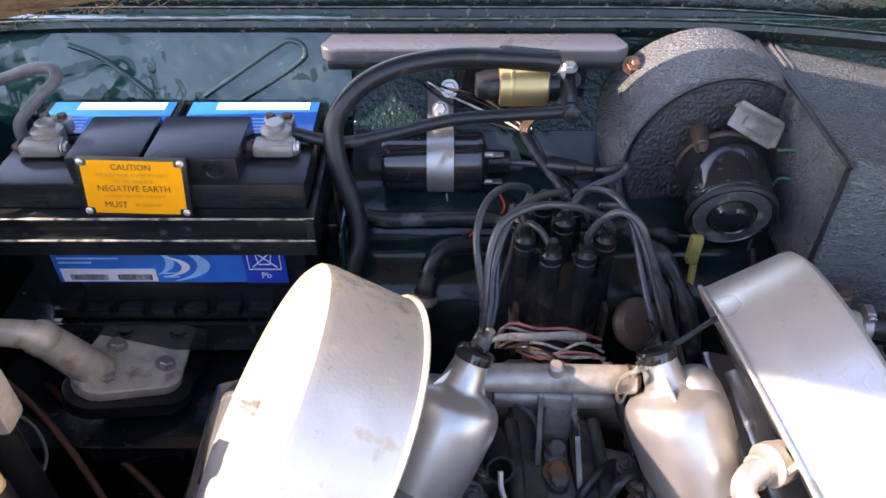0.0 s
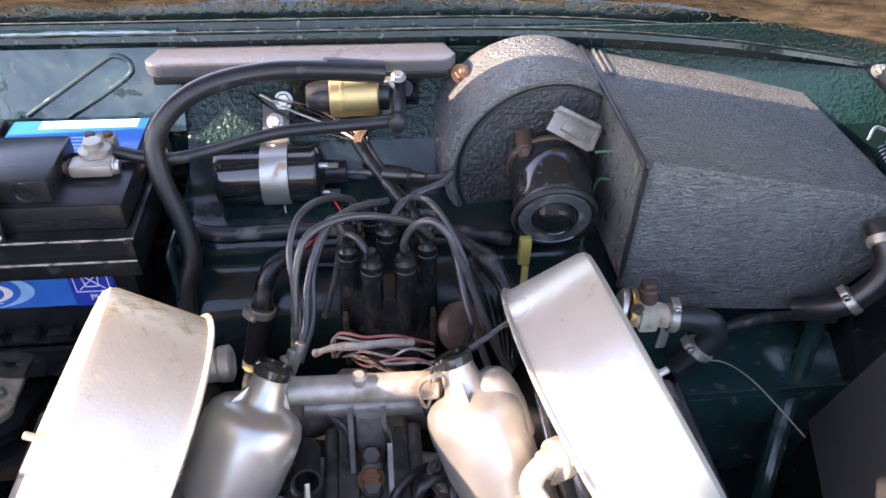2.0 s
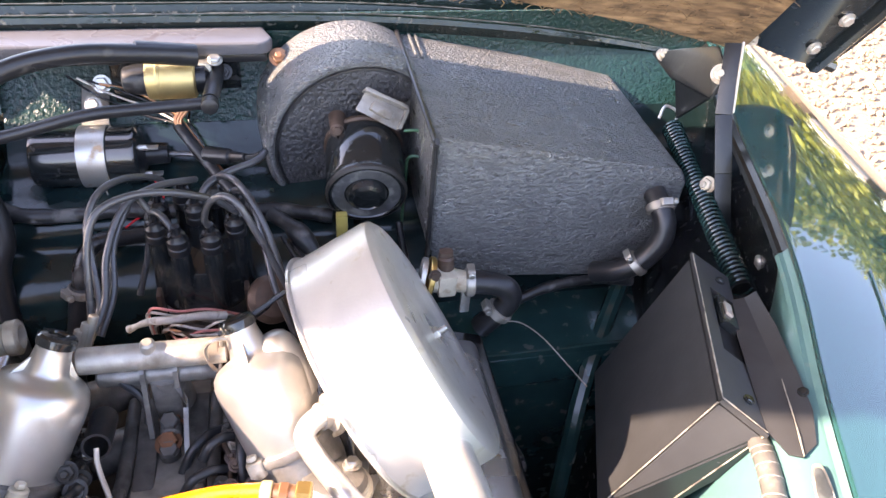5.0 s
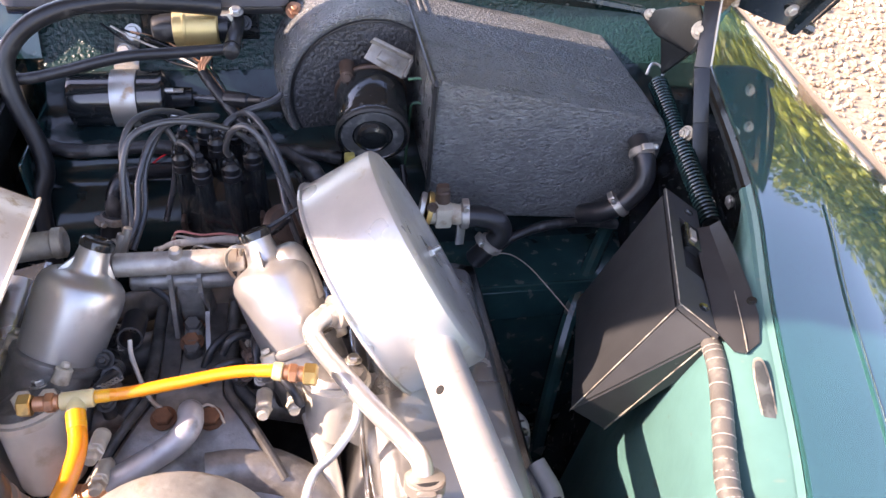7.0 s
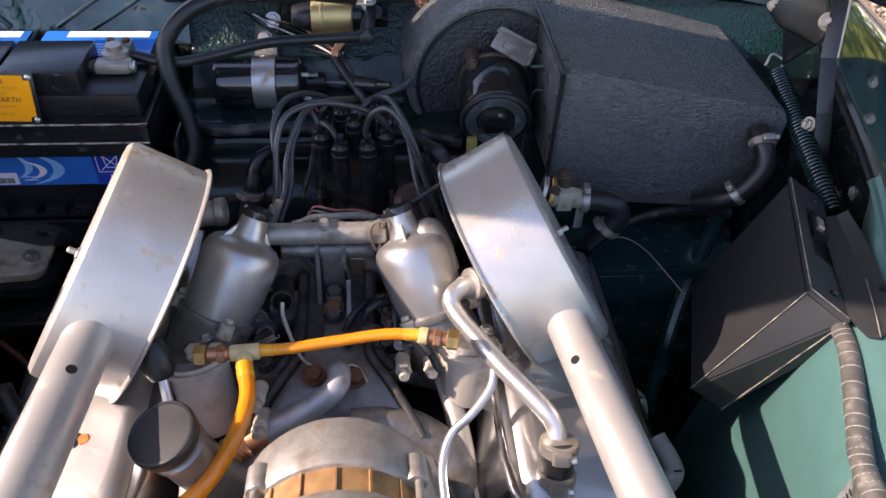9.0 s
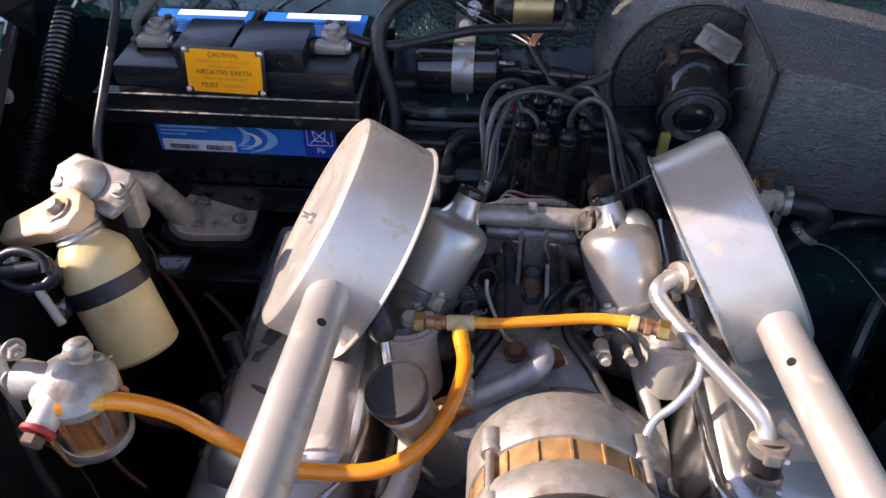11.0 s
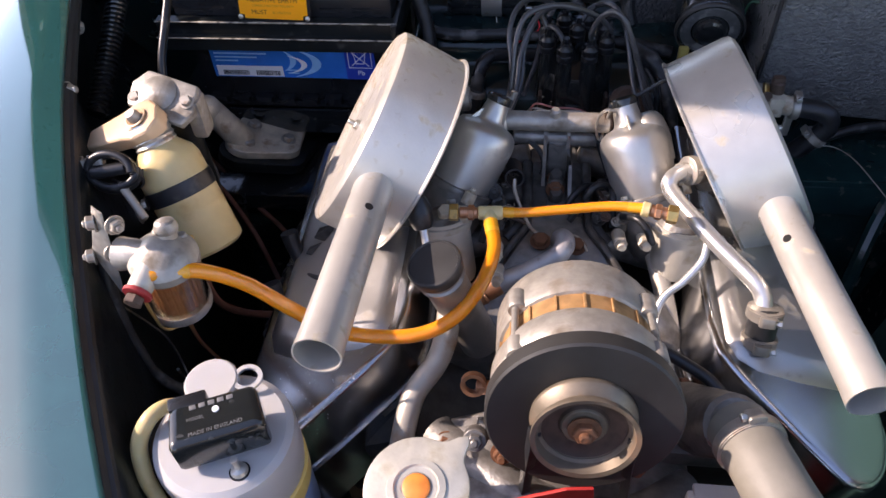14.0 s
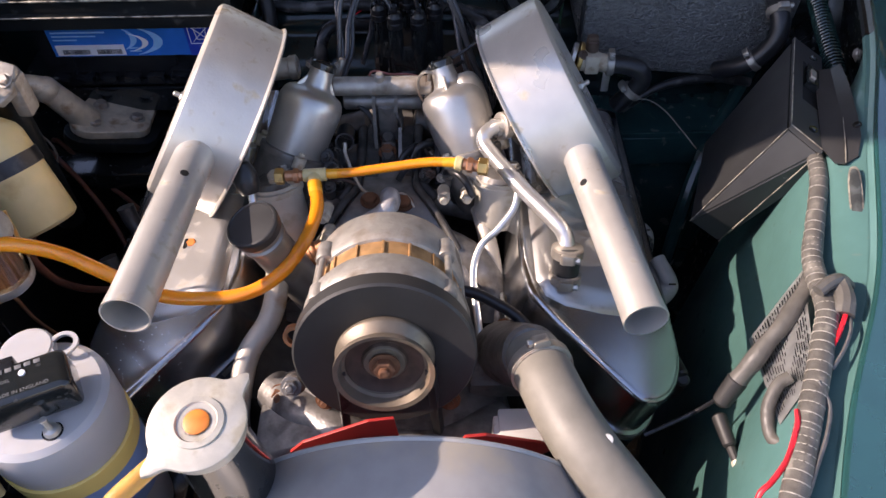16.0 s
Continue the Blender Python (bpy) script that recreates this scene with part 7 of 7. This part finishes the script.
part("top_frame", joined(top_slab(-.01, 1.02, -.01, .34, .001, .005), top_slab(-.01, .36, .34, 1.02, .001, .005), top_slab(.80, 1.02, .34, 1.02, .001, .005)), BLACK_SATIN, cb, "satin black top frame")
# Near-black slab paints the shade in the slot.
part("slot", top_slab(.36, .80, .34, 1.02, .0006, .0016), HOLE_SHADE, cb, "slot drawn as a near-black slab")
part("relay", top_slab(.55, .74, .42, .80, .001, .0105), BLACK_GLOSS, cb)
part("relay_terminal", top_slab(.60, .68, .50, .66, .010, .013), CLIP_STEEL, cb)
plate = [[V(.556, .185, .867), V(.563, .179, .871), V(.577, .186, .874)], [V(.551, .207, .867), V(.571, .205, .8735), V(.5875, .211, .8795)], [V(.562, .245, .866), V(.583, .245, .8745), V(.5955, .243, .8805)], [V(.578, .30, .866), V(.597, .30, .870), V(.608, .30, .8795)], [V(.594, .345, .864), V(.609, .345, .866), V(.618, .345, .873)]]
part("mounting_plate", thicken(loft(plate), .0018), BLACK_SATIN, cb, "satin black mounting plate with a turned-up edge", sharp=15)
part("plate_edge", tube([r_[1] + V(0, 0, .0012) for r_ in plate[:3]], .0007, 6, 5, wobble=.9), EDGE_WORN, cb, "paint-worn fold")
part("screw", hexnut((.590, .228, .8790), (-.5, 0, .86), .0032, .0025), BLACK_GLOSS, cb)
part("edge_wear", joined(tube([c_ + TOP_U * u + TOP_N * .0055 + TOP_V * .0 for u in (0, .3, .6, 1)], .0006, 6, 2, wobble=.8), tube([c_ + TOP_V * v + TOP_N * .0055 for v in (0, .5, 1)], .0006, 6, 2, wobble=.8)), EDGE_WORN, cb, "paint-worn edge")
for u, v in ((.12, .7), (.92, .7)):
    part("screw", hexnut(c_ + TOP_U * u + TOP_V * v + TOP_N * .005, TOP_N, .0035, .003), BLACK_GLOSS, cb)
lm = thing("wiring_loom", (.51, .06, .80), "grey taped wiring loom forking along the inner wing", "wiring loom")
TRUNK = [V(*p) for p in ((.551, .212, .852), (.542, .175, .852), (.518, .115, .850), (.502, .076, .850), (.496, .046, .852), (.489, .009, .858), (.473, -.025, .859), (.455, -.062, .859), (.437, -.097, .858), (.424, -.124, .857), (.408, -.154, .857), (.385, -.20, .85))]
part("trunk", tube(TRUNK, lambda t: .0086 + .0016 * t, 14, 10, wobble=.06), TAPE, lm, sharp=60)
part("branch", tube([V(*p) for p in ((.506, .085, .846), (.499, .058, .842), (.480, .034, .838), (.462, .014, .829), (.449, .003, .820), (.437, -.008, .809), (.424, -.018, .788))], .0082, 14, 8, wobble=.14), TAPE, lm, sharp=60)
part("connector", rod((.426, -.016, .792), (.412, -.028, .766), .0098, .0085, .003, 12), FAN_BLACK, lm, "black connector")
part("strap", tube([V(.482, .022, .868), V(.492, .028, .871), (.505, .034, .868), V(.518, .036, .856)], .006, 10, 4), TAPE, lm, "grey retaining strap")
part("strap", tube([V(.505, .035, .864), V(.503, .015, .866), V(.498, .0, .862)], .009, 10, 4), TAPE, lm)
pth = smooth_path(TRUNK, 12)
for k in range(44):
    i = 4 + int(k / 43 * (len(pth) - 8))
    rr = .0086 + .0016 * i / len(pth)
    part("tape_turn", lathe([(rr - .0004, -.0006), (rr + .0004, -.0004), (rr + .0003, .0004), (rr - .0004, .0006)], axis_matrix(pth[i], pth[i + 1]) @ Matrix.Rotation(.16, 4, "X"), 14), TAPE_EDGE, lm)
cable("thin_wire", [(.418, -.022, .775), (.397, -.022, .742), (.372, -.028, .728), (.351, -.034, .72)], .0022, BLACK_PLASTIC, "thin black wire crossing behind the top hose", "wire", seg=6)
solo("wire_connector", joined(rod((.410, -.036, .762), (.414, -.066, .758), .0068, .0062, .002, 12), rod((.414, -.066, .758), (.416, -.080, .757), .0042, .004, .001, 10)), FAN_BLACK, "black bullet connector hanging below the loom", "connector")
solo("wire_connector", rod((.416, -.079, .757), (.4165, -.087, .757), .0052, .0050, .001, 10), STAINED_ALU, "dull metal end of a bullet connector", "connector")
cable("thin_wire", [(.4165, -.086, .757), (.419, -.100, .765), (.414, -.118, .772), (.405, -.14, .77)], .0028, BLACK_PLASTIC, "thin black wire below the loom", "wire", seg=6)
cable("loop_wire", [(.446, -.045, .84), (.436, -.05, .835), (.426, -.066, .825), (.424, -.088, .82), (.430, -.10, .826)], .0055, TAPE, "grey taped branch looping under the loom", "wire", seg=10)
cable("red_wire", [(.500, .001, .864), (.494, -.008, .865), (.489, -.016, .864), (.480, -.028, .862), (.475, -.035, .858)], .0022, SEAT_RED, "thin red wire beside the loom", "wire", seg=6)
cable("red_wire", [(.430, -.088, .862), (.426, -.100, .864), (.418, -.115, .862), (.409, -.129, .860), (.396, -.142, .856), (.386, -.15, .850), (.38, -.17, .83)], .0022, SEAT_RED, "thin red wire beside the loom", "wire", seg=6)
cable("thin_wire", [(.503, -.002, .862), (.496, -.018, .866), (.484, -.036, .865), (.470, -.052, .862)], .0016, GREY_CABLE, "thin grey wire beside the loom", "wire", seg=6)
cable("thin_wire", [(.452, -.066, .868), (.456, -.085, .862), (.446, -.108, .862), (.432, -.13, .862), (.416, -.155, .862)], .0018, GREY_CABLE, "thin grey wire beside the loom", "wire", seg=6)
for k in range(3):
    cable("loop_wire", [(.552, .214, .838), (.538 - .004 * k, .214, .828 - .004 * k), (.530, .218, .832 + .003 * k), (.540, .212, .842), (.552, .207, .842)], .0012, GREY_CABLE, "thin grey wire loops at the loom end", "wire", "wire loops", seg=6)
fo = thing("data_plate", (.485, .03, .74), "thin printed metal plate behind the loom", "plate")
fpl = bmesh.new()
q = [V(.497, .072, .836), V(.460, -.051, .856), V(.430, -.082, .828), V(.458, .041, .768)]
fpl.faces.new([fpl.verts.new(p) for p in q])
part("sheet", thicken(fpl, .001), PALE_PRINT, fo, "thin pale metal sheet")
nrm = (q[1] - q[0]).cross(q[3] - q[0]).normalized()
if nrm.x > 0:
    nrm = -nrm
rnd = random.Random(8)
cells = []
for i in range(20):
    u = .04 + .046 * i
    v = .06
    while v < .92:
        w = rnd.uniform(.03, .12)
        def Q(a, b):
            return (q[0].lerp(q[1], b)).lerp(q[3].lerp(q[2], b), a) + nrm * .0016
        b = bmesh.new()
        b.faces.new([b.verts.new(p) for p in (Q(u, v), Q(u, min(.95, v + w)), Q(u + .016, min(.95, v + w)), Q(u + .016, v))])
        cells.append(thicken(b, .0003))
        v += w + .03
part("printing", joined(*cells), BLACK_PLASTIC, fo)["kind"] = "stuff"
vp = thing("wing_insert", (.562, .142, .875), "chipped oval insert in the wing edge", "insert")
vy = V(.010, .048, .012).normalized()
vz = V(-.35, -.15, .9)
vz = (vz - vy * vz.dot(vy)).normalized()
VM = Matrix.Translation((.560, .140, .8665)) @ Matrix((vy.cross(vz), vy, vz)).transposed().to_4x4()
oval = [(.0062 * math.copysign(abs(math.cos(a)) ** .6, math.cos(a)), .032 * math.copysign(abs(math.sin(a)) ** .8, math.sin(a))) for a in [2 * math.pi * k / 32 for k in range(32)]]
part("rim", prism(oval, .0012, VM, .0003), EDGE_WORN, vp, "chipped pale rim")
part("insert", prism([(x * .78 * (1 + .08 * math.sin(9 * y * 200)), y * .90) for x, y in oval], .0018, VM, .0003), SEALANT, vp, "dark mottled worn plate")

# ---- outside ----
rnd = random.Random(21)
st = bmesh.new()
bmesh.ops.create_icosphere(st, subdivisions=1, radius=1)
sv = [v.co.copy() for v in st.verts]
sf = [[v.index for v in f.verts] for f in st.faces]
st.free()
verts, faces = [], []
for k in range(14000):
    if k < 11500:
        x, y = rnd.uniform(.95, 3.6), rnd.uniform(.2, 4.2)
    else:
        x, y = rnd.uniform(-2.6, -.95), rnd.uniform(.3, 2.6)
    r = rnd.uniform(.007, .018)
    e = Euler((rnd.uniform(0, 6), rnd.uniform(0, 6), rnd.uniform(0, 6)))
    base = len(verts)
    sc = V(1, rnd.uniform(.6, 1), rnd.uniform(.45, .8))
    for c in sv:
        w = V(c.x * sc.x, c.y * sc.y, c.z * sc.z) * r
        w.rotate(e)
        verts.append((x + w.x, y + w.y, r * .45 + w.z))
    faces += [[i + base for i in f] for f in sf]
me = bpy.data.meshes.new("gravel_stones")
me.from_pydata(verts, [], faces)
me.materials.append(STONE)
tagged(new("gravel_stones", me), "pale brown rounded gravel stones on the drive", "gravel", kind="stuff")


def tree(x, y, h, seed):
    rnd = random.Random(seed)
    t = thing("tree", (x, y, 0), "leafy green tree beyond the drive, placed for reflections", "tree", "trees")
    part("trunk", tube([V(x, y, 0), V(x + .1, y, h * .25), V(x - .05, y + .1, h * .55), V(x, y, h * .8)], lambda u: .22 * (1 - u) + .03, 10, 4), BARK, t)
    verts, faces = [], []
    for k in range(5200):
        a, b, rr = rnd.uniform(0, 6.283), rnd.uniform(-1, 1), rnd.uniform(.35, 1) ** .5
        c = V(math.cos(a) * math.sqrt(1 - b * b), math.sin(a) * math.sqrt(1 - b * b), b * 1.15) * (h * .36 * rr * (1 + .25 * math.sin(3 * a + seed) + .2 * noise.noise(V(a, b * 2, seed))))
        c += V(x, y, h * .62)
        n = len(verts)
        s_ = rnd.uniform(.05, .12)
        e = Euler((rnd.uniform(0, 6), rnd.uniform(0, 6), 0))
        for q_ in ((-1, -.5, 0), (1, -.5, .2), (.9, .6, 0), (-.8, .6, .2)):
            w = Vector(q_) * s_
            w.rotate(e)
            verts.append(tuple(c + w))
        faces.append((n, n + 1, n + 2, n + 3))
    me = bpy.data.meshes.new("crown")
    me.from_pydata(verts, [], faces)
    me.materials.append(LEAF)
    ob = new("crown", me)
    ob.parent = t
    ob.location = -ORIGIN[t]


# The last three are added unseen behind the camera, to darken front reflections.
for x, y, h, sd in ((7.4, 6.4, 5.6, 1), (8.4, 9.5, 6.4, 2), (6.0, 11, 6.2, 3), (9.5, 3.6, 5.0, 4), (4.2, 14, 7.0, 5), (10.5, 7.0, 6.6, 6), (11, .8, 5.2, 7), (6.6, 8.6, 5.2, 8), (9.0, 5.0, 5.4, 9), (7.4, 12.5, 6.4, 10), (5.2, 9.0, 4.6, 11), (-6.5, -12.5, 3.0, 12), (.5, -13.5, 3.4, 13), (6.0, -12, 3.0, 14)):
    tree(x, y, h, sd)
